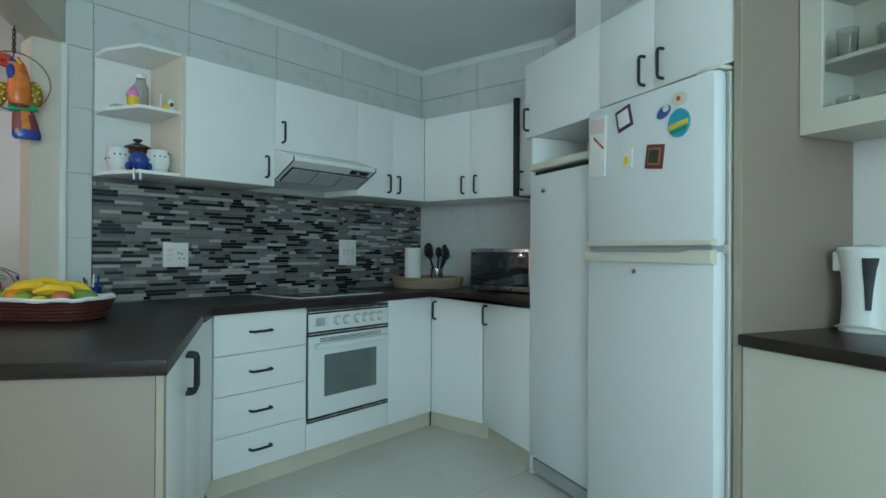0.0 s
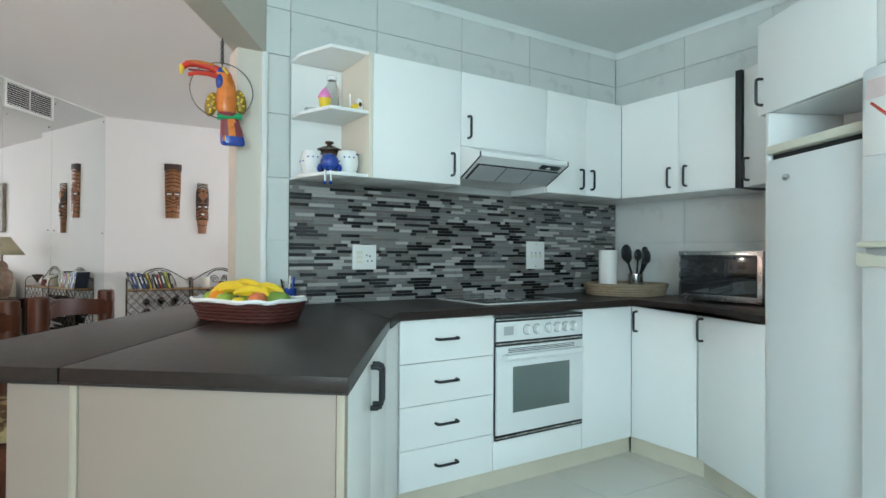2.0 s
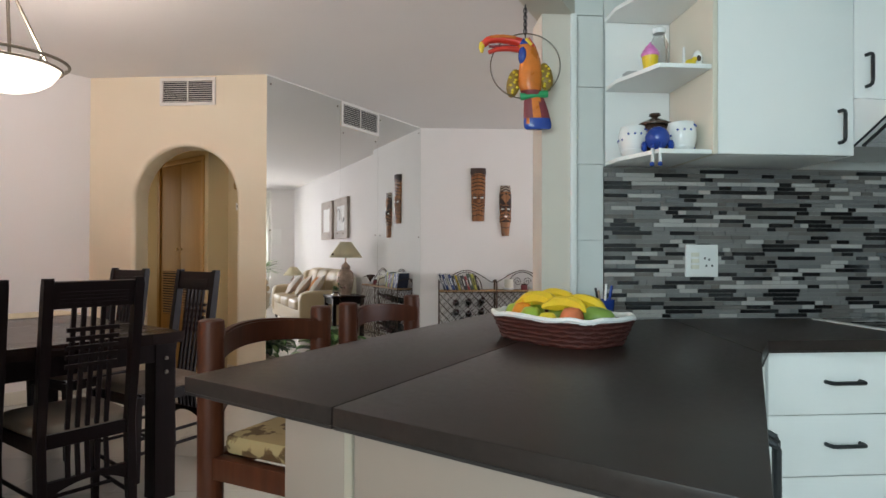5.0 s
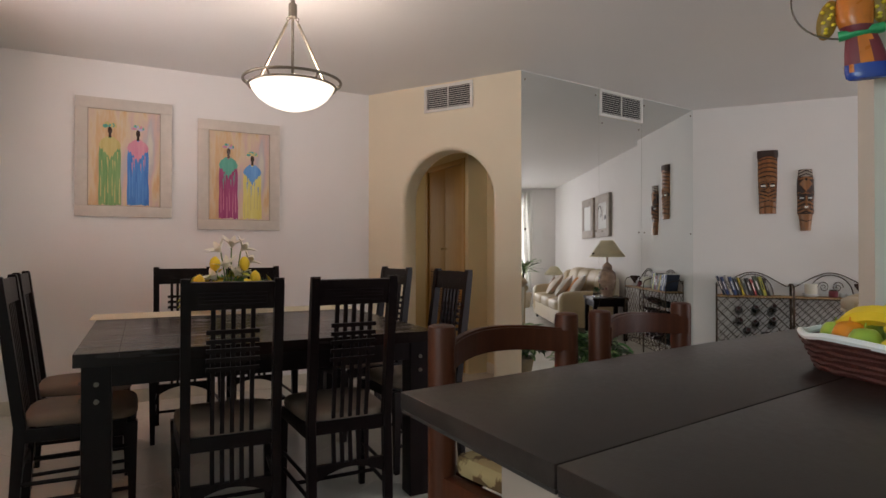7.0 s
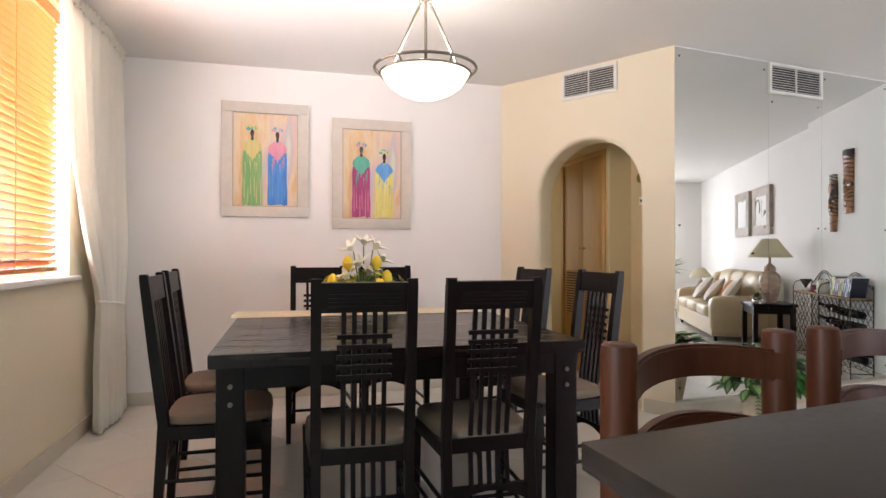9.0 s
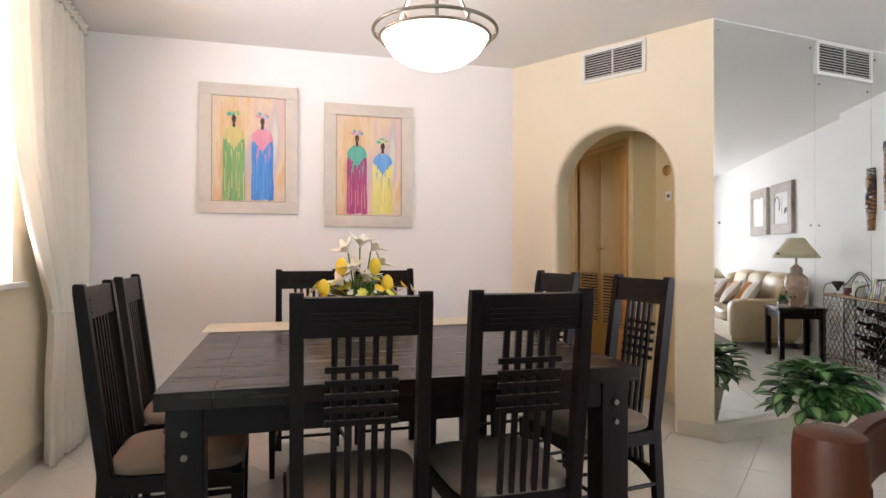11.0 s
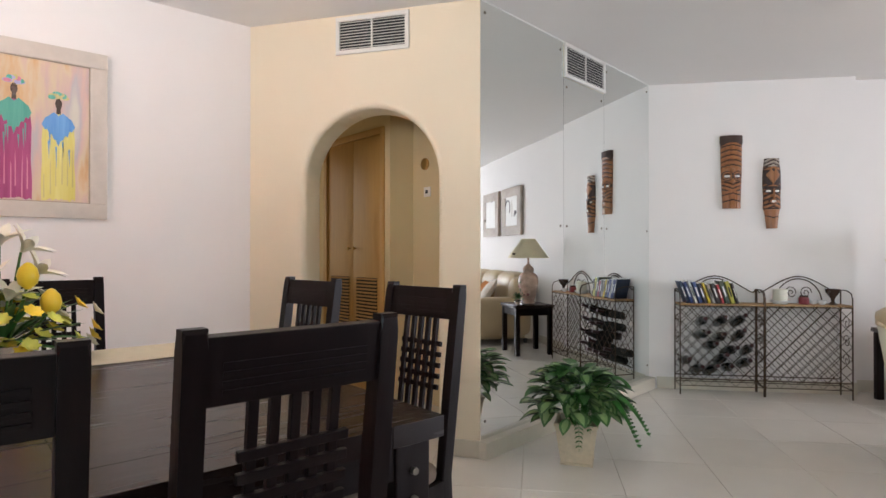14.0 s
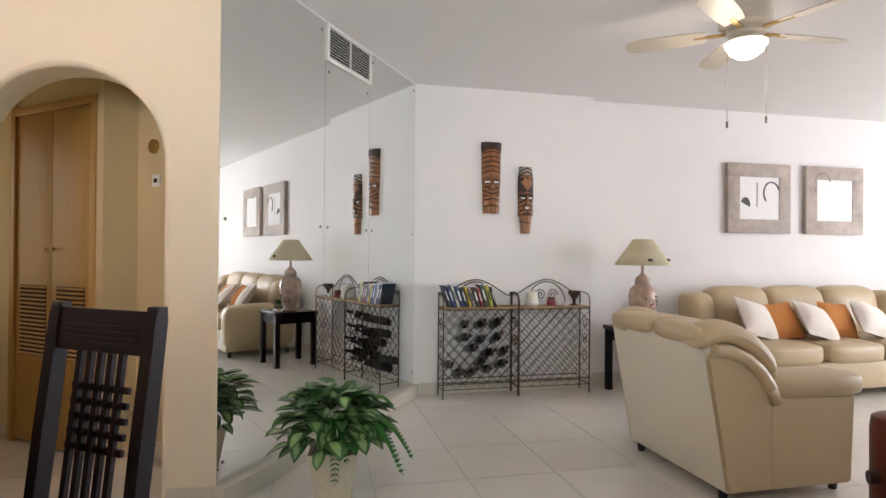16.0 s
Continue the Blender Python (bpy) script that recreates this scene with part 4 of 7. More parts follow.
def socket(label, u0, u1, z0, z1, marks):
    s = thing("power_socket", label, "socket", MK @ pose((u0 + u1) / 2, -0.0045, (z0 + z1) / 2), "sockets on the mosaic")
    w, h = (u1 - u0) / 2, (z1 - z0) / 2
    bm = B()
    box(bm, -w, w, -0.012, 0.0, -h, h, 0.003)
    p = part("plate", bm, WHITEPL, s)
    for nm, x, z, sx, sz, mat in marks:
        bm = B()
        box(bm, x - sx, x + sx, -0.0165 if nm == "rocker" else -0.0128, -0.011, z - sz, z + sz, 0.001)
        part(nm, bm, mat, p)


socket("white wall plate with three rockers and socket holes", -2.028, -1.893, 1.069, 1.199, [("rocker", -0.03, z, 0.016, 0.008, CREAMPL) for z in (0.025, 0.0, -0.025)] + [("hole", x, z, 0.004, 0.004, GAPSHADE) for x, z in ((0.03, 0.005), (0.018, -0.02), (0.042, -0.02), (0.012, 0.01))])
socket("tall white wall plate with three small switches", -0.837, -0.69, 1.062, 1.236, [("rocker", -0.035 + 0.035 * k, -0.005, 0.009, 0.012, CREAMPL) for k in range(3)] + [("screw", 0, z, 0.004, 0.004, CHROME) for z in (0.07, -0.07)] + [("hole", -0.035 + 0.035 * k, 0.015, 0.005, 0.003, GAPSHADE) for k in range(3)])

# pen cup beside the basket
pc = thing("pen_cup", "blue cup of pens on the worktop against the wall", "cup", MK @ pose(-2.40, -0.10, 0.9005))
bm = B()
lathe(bm, [(0.036, 0), (0.038, 0.003), (0.043, 0.085), (0.041, 0.085), (0.035, 0.006)], 20)
part("cup", bm, BLUE, pc)
for dx, dy, h, mat in ((-0.02, 0.0, 0.13, BLACK), (-0.008, 0.012, 0.12, EDGE), (0.008, 0.0, 0.145, PAPER), (0.02, -0.006, 0.14, BLUE), (0.026, 0.008, 0.13, BLUE)):
    bm = B()
    tube(bm, [(dx * 0.4, dy * 0.4, 0.008), (dx * 1.5, dy * 1.5, h)], 0.0045, 6)
    part("pen", bm, mat, pc)

# ---- on the corner shelf ----
def jar_pot(x, y, label):
    j = thing("spotted_pot", label, "pot", MK @ pose(x, y, 1.5265) @ Matrix.Diagonal((0.92, 0.92, 0.93, 1)), "spotted pots")
    bm = B()
    lathe(bm, [(0.036, 0), (0.046, 0.01), (0.058, 0.055), (0.057, 0.085), (0.048, 0.117), (0.044, 0.117), (0.052, 0.085), (0.05, 0.02)], 24)
    p = part("pot", bm, CERAMIC, j)
    for k in range(14):
        a, z = radians(k * 77), 0.022 + 0.02 * (k % 5)
        r = 0.0575 if 0.05 < z < 0.09 else 0.0535
        bm = B()
        ball(bm, (r * math.cos(a), r * math.sin(a), z), 0.0045, 0.0045, 0.0045, 6)
        part("dot", bm, BLUE, p)


jar_pot(-2.308, -0.16, "white ceramic pot with blue dots on the lower shelf")
jar_pot(-2.163, -0.245, "white ceramic pot with blue dots beside the figurine")
bp = thing("lidded_jar", "dark brown glazed jar with a lid on the shelf", "jar", MK @ pose(-2.2, -0.11, 1.5265))
bm = B()
lathe(bm, [(0.045, 0), (0.055, 0.03), (0.058, 0.09), (0.045, 0.125), (0.038, 0.13)], 24)
part("jar", bm, BROWN, bp)
bm = B()
lathe(bm, [(0.06, 0.128), (0.06, 0.136), (0.03, 0.15), (0.012, 0.152), (0.01, 0.16), (0.022, 0.166), (0.02, 0.174), (0.004, 0.177)], 24)
part("lid", bm, BROWN, bp)
bm = B()
ball(bm, (0, 0, 0.045), 0.043, 0.04, 0.04, 18)
for x in (-0.012, 0.012):
    tube(bm, [(x, -0.035, 0.02), (x, -0.062, 0.0), (x * 1.1, -0.067, -0.045)], 0.006, 8)
    ball(bm, (x * 1.1, -0.075, -0.052), 0.009, 0.014, 0.008, 8)
for x in (-0.045, 0.045):
    ball(bm, (x, 0.0, 0.02), 0.012, 0.014, 0.018, 8)
for f in bm.faces:
    c = f.calc_center_median()
    if c.y < -0.058 and -0.042 < c.z < 0.004:
        f.material_index = 1
solid("figurine", bm, [BLUE, CERAMIC], "round blue ceramic figurine sitting on the shelf edge", "figurine", MK @ pose(-2.262, -0.268, 1.5265, 0, 0, -28) @ Matrix.Diagonal((1.0, 1.0, 1.05, 1)))
bt = thing("glass_bottle", "clear glass bottle with a cap on the top shelf", "bottle", MK @ pose(-2.225, -0.2, 1.8245))
bm = B()
lathe(bm, [(0.032, 0), (0.034, 0.005), (0.034, 0.11), (0.022, 0.135), (0.02, 0.15), (0.018, 0.15), (0.02, 0.134), (0.031, 0.108), (0.031, 0.008)], 20)
part("body", bm, GLASS, bt)
bm = B()
lathe(bm, [(0.023, 0.15), (0.024, 0.153), (0.024, 0.168), (0.02, 0.171)], 16)
part("cap", bm, CERAMIC, bt)
ic = thing("cupcake_ornament", "pink and yellow ice cream ornament on the shelf", "ornament", MK @ pose(-2.283, -0.255, 1.8245))
bm = B()
lathe(bm, [(0.021, 0), (0.023, 0.002), (0.029, 0.045), (0.027, 0.047)], 18)
part("cone", bm, YELLOW, ic)
bm = B()
lathe(bm, [(0.03, 0.045), (0.032, 0.055), (0.026, 0.062), (0.026, 0.068), (0.018, 0.075), (0.017, 0.081), (0.006, 0.09), (0.002, 0.098)], 18)
part("swirl", bm, PINK, ic)
bm = B()
tube(bm, [(0, 0, 0), (0, 0, 0.085)], 0.007, 10, 0.004)
lathe(bm, [(0.012, 0), (0.013, 0.003), (0.006, 0.006)], 12)
solid("bud_vase", bm, CERAMIC, "slim white bud vase on the top shelf", "vase", MK @ pose(-2.155, -0.25, 1.8245))
bm = B()
ball(bm, (0, 0, 0.015), 0.02, 0.014, 0.015, 10)
ball(bm, (0.012, -0.004, 0.028), 0.01, 0.009, 0.009, 8)
solid("bee_ornament", bm, YELLOW, "tiny yellow bee ornament on the shelf", "ornament", MK @ pose(-2.15, -0.29, 1.8245))
es = thing("egg_frame", "small white oval ornament with a dark centre", "ornament", MK @ pose(-2.115, -0.27, 1.8245))
bm = B()
ball(bm, (0, 0, 0.034), 0.02, 0.014, 0.034, 14)
part("shell", bm, CERAMIC, es)
bm = B()
ball(bm, (0, -0.009, 0.036), 0.010, 0.008, 0.013, 10)
part("centre", bm, BROWN, es)
bm = B()
prism(bm, [(-0.03, -0.02), (0.035, -0.03), (0.03, 0.03), (-0.035, 0.02)], 0, 0.014, 0.003)
solid("small_box", bm, GREYPL, "small flat grey box on the top shelf", "box", MK @ pose(-2.31, -0.17, 1.8245))

# ---- fruit basket ----
MB_ = pose(-0.942, 2.955, 0.9005, 0, 0, -15) @ Matrix.Diagonal((0.73, 0.80, 1.0, 1))
fb = thing("fruit_basket", "red-brown wicker basket with a white lining", "basket", MB_)
def rounded(w, d, n=40, p=3.2):
    return [(w * math.copysign(abs(math.cos(a)) ** (2 / p), math.cos(a)), d * math.copysign(abs(math.sin(a)) ** (2 / p), math.sin(a))) for a in [2 * math.pi * i / n for i in range(n)]]
bm = B()
rings = []
for k, (w, d, z) in enumerate(((0.24, 0.14, 0), (0.25, 0.148, 0.01), (0.262, 0.16, 0.03), (0.277, 0.172, 0.06), (0.285, 0.18, 0.076))):
    rings.append([bm.verts.new((x, y, z)) for x, y in rounded(w, d)])
for q, w in zip(rings, rings[1:]):
    for j in range(40):
        bm.faces.new((q[j], q[(j + 1) % 40], w[(j + 1) % 40], w[j]))
bm.faces.new(rings[0][::-1])
part("shell", bm, BASKET, fb)
for k in range(6):
    s = k / 5
    bm = B()
    tube(bm, [(x, y, 0.008 + 0.064 * s + 0.0022 * math.sin(i * 1.57 + k * 3.1)) for i, (x, y) in enumerate(rounded(0.252 + 0.035 * s, 0.15 + 0.032 * s, 72))], 0.0055, 5, closed=True)
    part("weave", bm, BASKET, fb)
bm = B()
tube(bm, [(x, y, 0.079 + 0.003 * math.sin(i * 0.9)) for i, (x, y) in enumerate(rounded(0.287, 0.182, 60))], 0.0085, 6, closed=True)
part("lining", bm, PAPER, fb, "white cloth lining edge")
bm = B()
vs = [bm.verts.new((x, y, 0.05)) for x, y in rounded(0.262, 0.162)]
bm.faces.new(vs)
part("lining", bm, PAPER, fb, "white cloth lining")


def fruit(kind, label, x, y, z, r, squash=1.0, turn=(0, 0, 0), long=1.0):
    bm = B()
    ball(bm, (0, 0, 0), r * long, r, r * squash, 16)
    for v in bm.verts:
        if abs(v.co.z) > r * squash * 0.9:
            v.co.z *= 0.9
    if kind in ("apple", "orange"):
        tube(bm, [(0, 0, r * 0.75), (0.003, 0, r * 1.05)], 0.002, 5)
    solid(kind, bm, FRUITS[kind], label, "fruit", MB_ @ pose(x, y, z, *turn), "fruit in the basket")


for args in (("apple", "green apple in the basket", -0.185, 0.04, 0.075, 0.042, 0.9), ("apple", "green apple at the basket rim", -0.225, -0.035, 0.07, 0.04, 0.9), ("orange", "bright orange among the fruit", -0.14, -0.07, 0.073, 0.044, 0.95), ("apple", "yellow-green apple at the basket front", -0.05, -0.11, 0.07, 0.042, 0.9), ("lemon", "yellow lemon at the basket front", 0.045, -0.115, 0.066, 0.031, 0.95, (0, 0, 20), 1.25), ("peach", "red peach in the basket", 0.135, -0.08, 0.072, 0.046, 0.92), ("mango", "green mango beside the peach", 0.20, -0.01, 0.076, 0.043, 0.9, (0, 10, 30), 1.5), ("apple", "green apple under the bananas", -0.05, 0.04, 0.068, 0.042, 0.9), ("orange", "orange under the bananas", 0.07, 0.07, 0.068, 0.042, 0.95)):
    fruit(*args)


def banana(label, x, y, z, turn, length=0.19, r=0.019):
    bm = B()
    n = 12
    rings = []
    for i in range(n + 1):
        s = i / n
        a = (s - 0.5) * 1.25
        c = Vector((math.sin(a) * length / 1.25, 0, math.cos(a) * length / 1.25 - length / 1.25))
        k = r * min(1.0, 0.28 + 3.2 * min(s, 1 - s)) * (1.0 if s < 0.9 else 0.75)
        d = Vector((math.cos(a), 0, -math.sin(a)))
        u = Vector((math.sin(a), 0, math.cos(a)))
        rings.append([bm.verts.new(c + k * (math.cos(t) * u + math.sin(t) * Vector((0, 1, 0)))) for t in [2 * math.pi * j / 7 for j in range(7)]])
    for q, w in zip(rings, rings[1:]):
        for j in range(7):
            bm.faces.new((q[j], q[(j + 1) % 7], w[(j + 1) % 7], w[j]))
    bm.faces.new(rings[0][::-1])
    bm.faces.new(rings[-1])
    solid("banana", bm, FRUITS["banana"], label, "fruit", MB_ @ pose(x, y, z, *turn), "fruit in the basket")


banana("ripe yellow banana lying on the fruit", -0.08, -0.03, 0.126, (-38, 0, 4), 0.24, 0.024)
banana("ripe yellow banana across the apples", -0.05, 0.03, 0.132, (20, 0, 2), 0.24, 0.024)
banana("ripe yellow banana beside the mango", 0.07, -0.03, 0.114, (-55, 2, 8), 0.22, 0.024)
banana("ripe yellow banana resting on an orange", 0.09, 0.035, 0.121, (30, 4, 6), 0.22, 0.023)

# ---- hanging toucan, one carved and painted body ----
MT = pose(-1.253, 3.292, -0.160, 0, 0, 35) @ Matrix.Diagonal((1.2, 1.2, 1.125, 1))
hg = thing("hanging_hoop", "thin metal hoop on a dark chain under the beam", "hoop", MT)
bm = B()
for k in range(9):
    z = 2.018 - 0.0115 * k
    ax = Vector((1, 0, 0)) if k % 2 else Vector((0, 1, 0))
    tube(bm, [Vector((0, 0, z - 0.0115)) + ax * 0.005 * math.cos(a) + Vector((0, 0, 0.0125 * math.sin(a))) for a in [2 * math.pi * i / 10 for i in range(10)]], 0.0018, 5, closed=True)
part("chain", bm, BLACK, hg)
bm = B()
tube(bm, [(0.11 * math.sin(a), 0, 1.808 + 0.11 * math.cos(a)) for a in [2 * math.pi * i / 48 for i in range(48)]], 0.0022, 6, closed=True)
part("ring", bm, PEWTER, hg)
bm = B()
def paint(vs, k):
    for f in {f for v in vs for f in v.link_faces}:
        f.material_index = k
TOUC = [plain("burnt_orange_paint", (0.62, 0.17, 0.02), 0.28, vary=0.3, scale=30), RED, BLUE, YELLOW, GREENP, MAROON, plain("olive_feather_paint", (0.30, 0.17, 0.02), 0.4, vary=0.4, scale=60)]
def loft(rows, deep=0.75, seg=14):
    """A closed body through level rings: x of the middle, z, half width."""
    rings = [[bm.verts.new((x + w * math.cos(t), deep * w * math.sin(t), z)) for t in [2 * math.pi * j / seg for j in range(seg)]] for x, z, w in rows]
    fs = [bm.faces.new(rings[0]), bm.faces.new(rings[-1][::-1])]
    for q, w in zip(rings, rings[1:]):
        fs += [bm.faces.new((q[j], q[(j + 1) % seg], w[(j + 1) % seg], w[j])) for j in range(seg)]
    return fs


def rod(points, r, k, r_end=None):
    old = set(bm.faces)
    tube(bm, points, r, 10, r_end)
    for f in set(bm.faces) - old:
        f.material_index = k


for f in loft([(-0.002, 1.898, 0.014), (-0.002, 1.89, 0.024), (0.004, 1.876, 0.029), (0.012, 1.85, 0.030), (0.016, 1.82, 0.033), (0.015, 1.78, 0.037), (0.015, 1.745, 0.037), (0.018, 1.722, 0.033), (0.022, 1.708, 0.026)]):
    f.material_index = 2 if f.calc_center_median().z > 1.872 else (5 if f.calc_center_median().z < 1.728 else 0)
paint(ball(bm, (-0.008, -0.004, 1.842), 0.015, 0.022, 0.034, 12), 2)
rod([(0.0, -0.021, 1.893), (0.018, -0.02, 1.872)], 0.005, 3)
rod([(0.008, -0.02, 1.895), (0.026, -0.017, 1.868)], 0.004, 1)
rod([(-0.012, 0, 1.886), (-0.05, 0, 1.898), (-0.09, 0, 1.902), (-0.118, 0, 1.897), (-0.134, 0, 1.882)], 0.016, 1, 0.012)
rod([(-0.03, -0.013, 1.90), (-0.07, -0.014, 1.906), (-0.112, -0.011, 1.904)], 0.005, 0)
rod([(-0.134, 0, 1.886), (-0.139, 0, 1.872), (-0.137, 0, 1.856)], 0.012, 3, 0.005)
rod([(-0.012, 0, 1.862), (-0.05, 0, 1.868), (-0.09, 0, 1.866), (-0.116, 0, 1.855)], 0.010, 1, 0.007)
rod([(-0.03, 0, 1.876), (-0.115, 0, 1.876)], 0.0045, 5)
for x, z, turn in ((-0.036, 1.752, 10), (0.066, 1.772, -8)):
    paint(ball(bm, (x, 0.008, z), 0.022, 0.012, 0.05, 12, pose(0, 0, 0, 0, turn, 0)), 6)
    for k in range(9):
        paint(ball(bm, (x + 0.011 * math.sin(k * 2.3), -0.004, z + 0.034 - 0.0085 * k), 0.005, 0.004, 0.0045, 8), 3)
rod([(-0.016, 0, 1.704), (0.02, -0.004, 1.708), (0.07, 0, 1.713)], 0.0125, 4)
for f in loft([(0.028, 1.700, 0.030), (0.030, 1.685, 0.034), (0.034, 1.655, 0.039), (0.037, 1.63, 0.042), (0.039, 1.61, 0.044), (0.040, 1.598, 0.042), (0.040, 1.593, 0.036)], 0.32, 20):
    c = f.calc_center_median()
    zig = 1.617 + 0.012 * abs(math.sin((c.x - 0.036) * 110))
    f.material_index = 2 if c.z < zig else (0 if abs(c.x - 0.032) < 0.012 or c.z < zig + 0.008 else 5)
solid("toucan_ornament", bm, TOUC, "brightly painted wooden toucan perched on the hoop", "ornament", MT)


# ---- dining chairs ----
def dining_chair(at):
    c = thing("dining_chair", "black-stained wooden dining chair with a lattice back and beige seat", "chair", at, "chairs round the dining table")
    def yb(z):
        return 0.03 - 0.06 * min(z, 0.45) if z < 0.45 else 0.003 + 0.075 * (z - 0.45) / 0.6
    W = 0.185
    for s in (-1, 1):
        bm = B()
        rings = []
        for z, t in ((0, 0.017), (0.2, 0.019), (0.45, 0.022), (0.75, 0.021), (1.03, 0.018), (1.055, 0.017), (1.062, 0.012)):
            y = yb(z)
            rings.append([bm.verts.new((s * (W - 0.018) + a * 0.018, y + b * t, z)) for a, b in ((-1, -1), (1, -1), (1, 1), (-1, 1))])
        for q, w in zip(rings, rings[1:]):
            for j in range(4):
                bm.faces.new((q[j], q[(j + 1) % 4], w[(j + 1) % 4], w[j]))
        bm.faces.new(rings[0][::-1])
        bm.faces.new(rings[-1])
        bmesh.ops.bevel(bm, geom=[e for e in bm.edges if abs(e.verts[0].co.z - e.verts[1].co.z) > 0.02], offset=0.004, segments=1, affect="EDGES")
        part("back_post", bm, DARKWOOD, c, smooth=False)
    tilt = math.degrees(math.atan2(0.075, 0.6))
    def back_box(name, x0, x1, t, z0, z1, off=0.0, mat=DARKWOOD, bev=0.002):
        zc = (z0 + z1) / 2
        bm = B()
        box(bm, x0, x1, -t, t, z0 - zc, z1 - zc, bev)
        return part(name, bm, mat, c, smooth=False, at=pose(0, yb(zc) + off, zc, -tilt if zc > 0.45 else 6, 0, 0))
    back_box("top_rail", -W + 0.03, W - 0.03, 0.012, 0.945, 1.05)
    for k in range(4):
        back_box("groove_bead", -0.125, 0.125, 0.0145, 0.962 + 0.014 * k, 0.969 + 0.014 * k, 0, DARKWOOD, 0.001)
    for k in range(5):
        x = -0.072 + 0.036 * k
        back_box("slat", x - 0.0085, x + 0.0085, 0.007, 0.46, 0.948)
        back_box("slat", x - 0.0085, x + 0.0085, 0.007, 0.27, 0.455)
    for k in range(5):
        z = 0.715 + 0.036 * k
        back_box("cross_bar", -0.097, 0.097, 0.006, z - 0.0085, z + 0.0085, 0.009)
    back_box("seat_rail", -W + 0.03, W - 0.03, 0.013, 0.40, 0.455)
    # arched low rail
    bm = B()
    n = 14
    top = [(-W + 0.03 + (2 * W - 0.06) * i / n, 0.275) for i in range(n + 1)]
    low = [(x, 0.205 + 0.05 * (1 - (x / (W - 0.03)) ** 2)) for x, _ in top]
    f = [[bm.verts.new((x, y, z)) for x, z in row] for row in (top, low) for y in (0.004, 0.026)]
    for i in range(n):
        for a, b in ((0, 1), (1, 3), (3, 2), (2, 0)):
            bm.faces.new((f[a][i], f[a][i + 1], f[b][i + 1], f[b][i]))
    part("low_rail", bm, DARKWOOD, c, smooth=False)
    # front legs, rails and stretchers
    for s in (-1, 1):
        bm = B()
        rings = []
        for z, t in ((0.0, 0.013), (0.3, 0.018), (0.43, 0.021)):
            rings.append([bm.verts.new((s * 0.195 + a * t, -0.40 + b * t, z)) for a, b in ((-1, -1), (1, -1), (1, 1), (-1, 1))])
        for q, w in zip(rings, rings[1:]):
            for j in range(4):
                bm.faces.new((q[j], q[(j + 1) % 4], w[(j + 1) % 4], w[j]))
        bm.faces.new(rings[0][::-1])
        bm.faces.new(rings[-1])
        part("leg", bm, DARKWOOD, c, smooth=False)
        for z in (0.14, 0.215):
            bm = B()
            tube(bm, [(s * 0.193, -0.39, z), (s * 0.172, 0.018, z)], 0.009, 8)
            part("stretcher", bm, DARKWOOD, c)
        bm = B()
        prism(bm, [(s * 0.186, -0.38), (s * 0.204, -0.38), (s * 0.184, 0.0), (s * 0.166, 0.0)], 0.385, 0.44)
        part("side_rail", bm, DARKWOOD, c, smooth=False)
    bm = B()
    box(bm, -0.175, 0.175, -0.413, -0.395, 0.385, 0.44, 0.003)
    part("front_rail", bm, DARKWOOD, c, smooth=False)
    bm = B()
    tube(bm, [(-0.185, -0.19, 0.14), (0.185, -0.19, 0.14)], 0.009, 8)
    part("stretcher", bm, DARKWOOD, c)
    # upholstered seat
    bm = B()
    rows = []
    for z, k in ((0.441, 0.94), (0.447, 0.985), (0.462, 1.0), (0.478, 0.985), (0.488, 0.93), (0.495, 0.75), (0.498, 0.4)):
        ring = []
        for i in range(28):
            a = 2 * math.pi * i / 28
            cx, cy = math.copysign(abs(math.cos(a)) ** 0.4, math.cos(a)), math.copysign(abs(math.sin(a)) ** 0.4, math.sin(a))
            w = 0.212 - 0.028 * (cy * 0.5 + 0.5)
            ring.append(bm.verts.new((cx * w * k, -0.21 + cy * 0.215 * k, z)))
        rows.append(ring)
    for q, w in zip(rows, rows[1:]):
        for j in range(28):
            bm.faces.new((q[j], q[(j + 1) % 28], w[(j + 1) % 28], w[j]))
    bm.faces.new(rows[-1])
    bm.faces.new(rows[0][::-1])
    part("seat", bm, SEAT, c, "beige suede seat pad")
    return c


chair = dining_chair(pose(-2.735, 1.874, 0, 0, 0, -92))
for m in (pose(-2.742, 2.352, 0, 0, 0, -90), pose(-4.675, 1.812, 0, 0, 0, 90), pose(-4.672, 2.275, 0, 0, 0, 90), pose(-3.40, 1.122, 0, 0, 0, 181), pose(-3.985, 1.088, 0, 0, 0, 182), pose(-3.398, 3.13, 0, 0, 0, 5), pose(-4.048, 3.04, 0, 0, 0, 7)):
    copy_thing(chair, m)

# ---- dining table ----
tb = thing("dining_table", "large black-stained square dining table with inlaid lines", "table", pose(-3.635, 2.078, 0))
HX, HY, TZ = 0.785, 0.743, 0.785
gx, gy = 0.15, 0.15
def board(x0, x1, y0, y1):
    bm = B()
    box(bm, x0 + 0.0006, x1 - 0.0006, y0 + 0.0006, y1 - 0.0006, TZ - 0.05, TZ, 0.0008)
    part("top_board", bm, TABLETOP, tb, smooth=False)
xs = [-HX, -HX + gx, 0.0, HX - gx, HX]
ys = [-HY, -HY + gy, 0.0, HY - gy, HY]
for i in range(4):
    for j in range(4):
        board(xs[i], xs[i + 1], ys[j], ys[j + 1])
bm = B()
box(bm, -HX + 0.01, HX - 0.01, -HY + 0.01, HY - 0.01, TZ - 0.052, TZ - 0.006)
part("underframe", bm, GAPSHADE, tb, smooth=False)
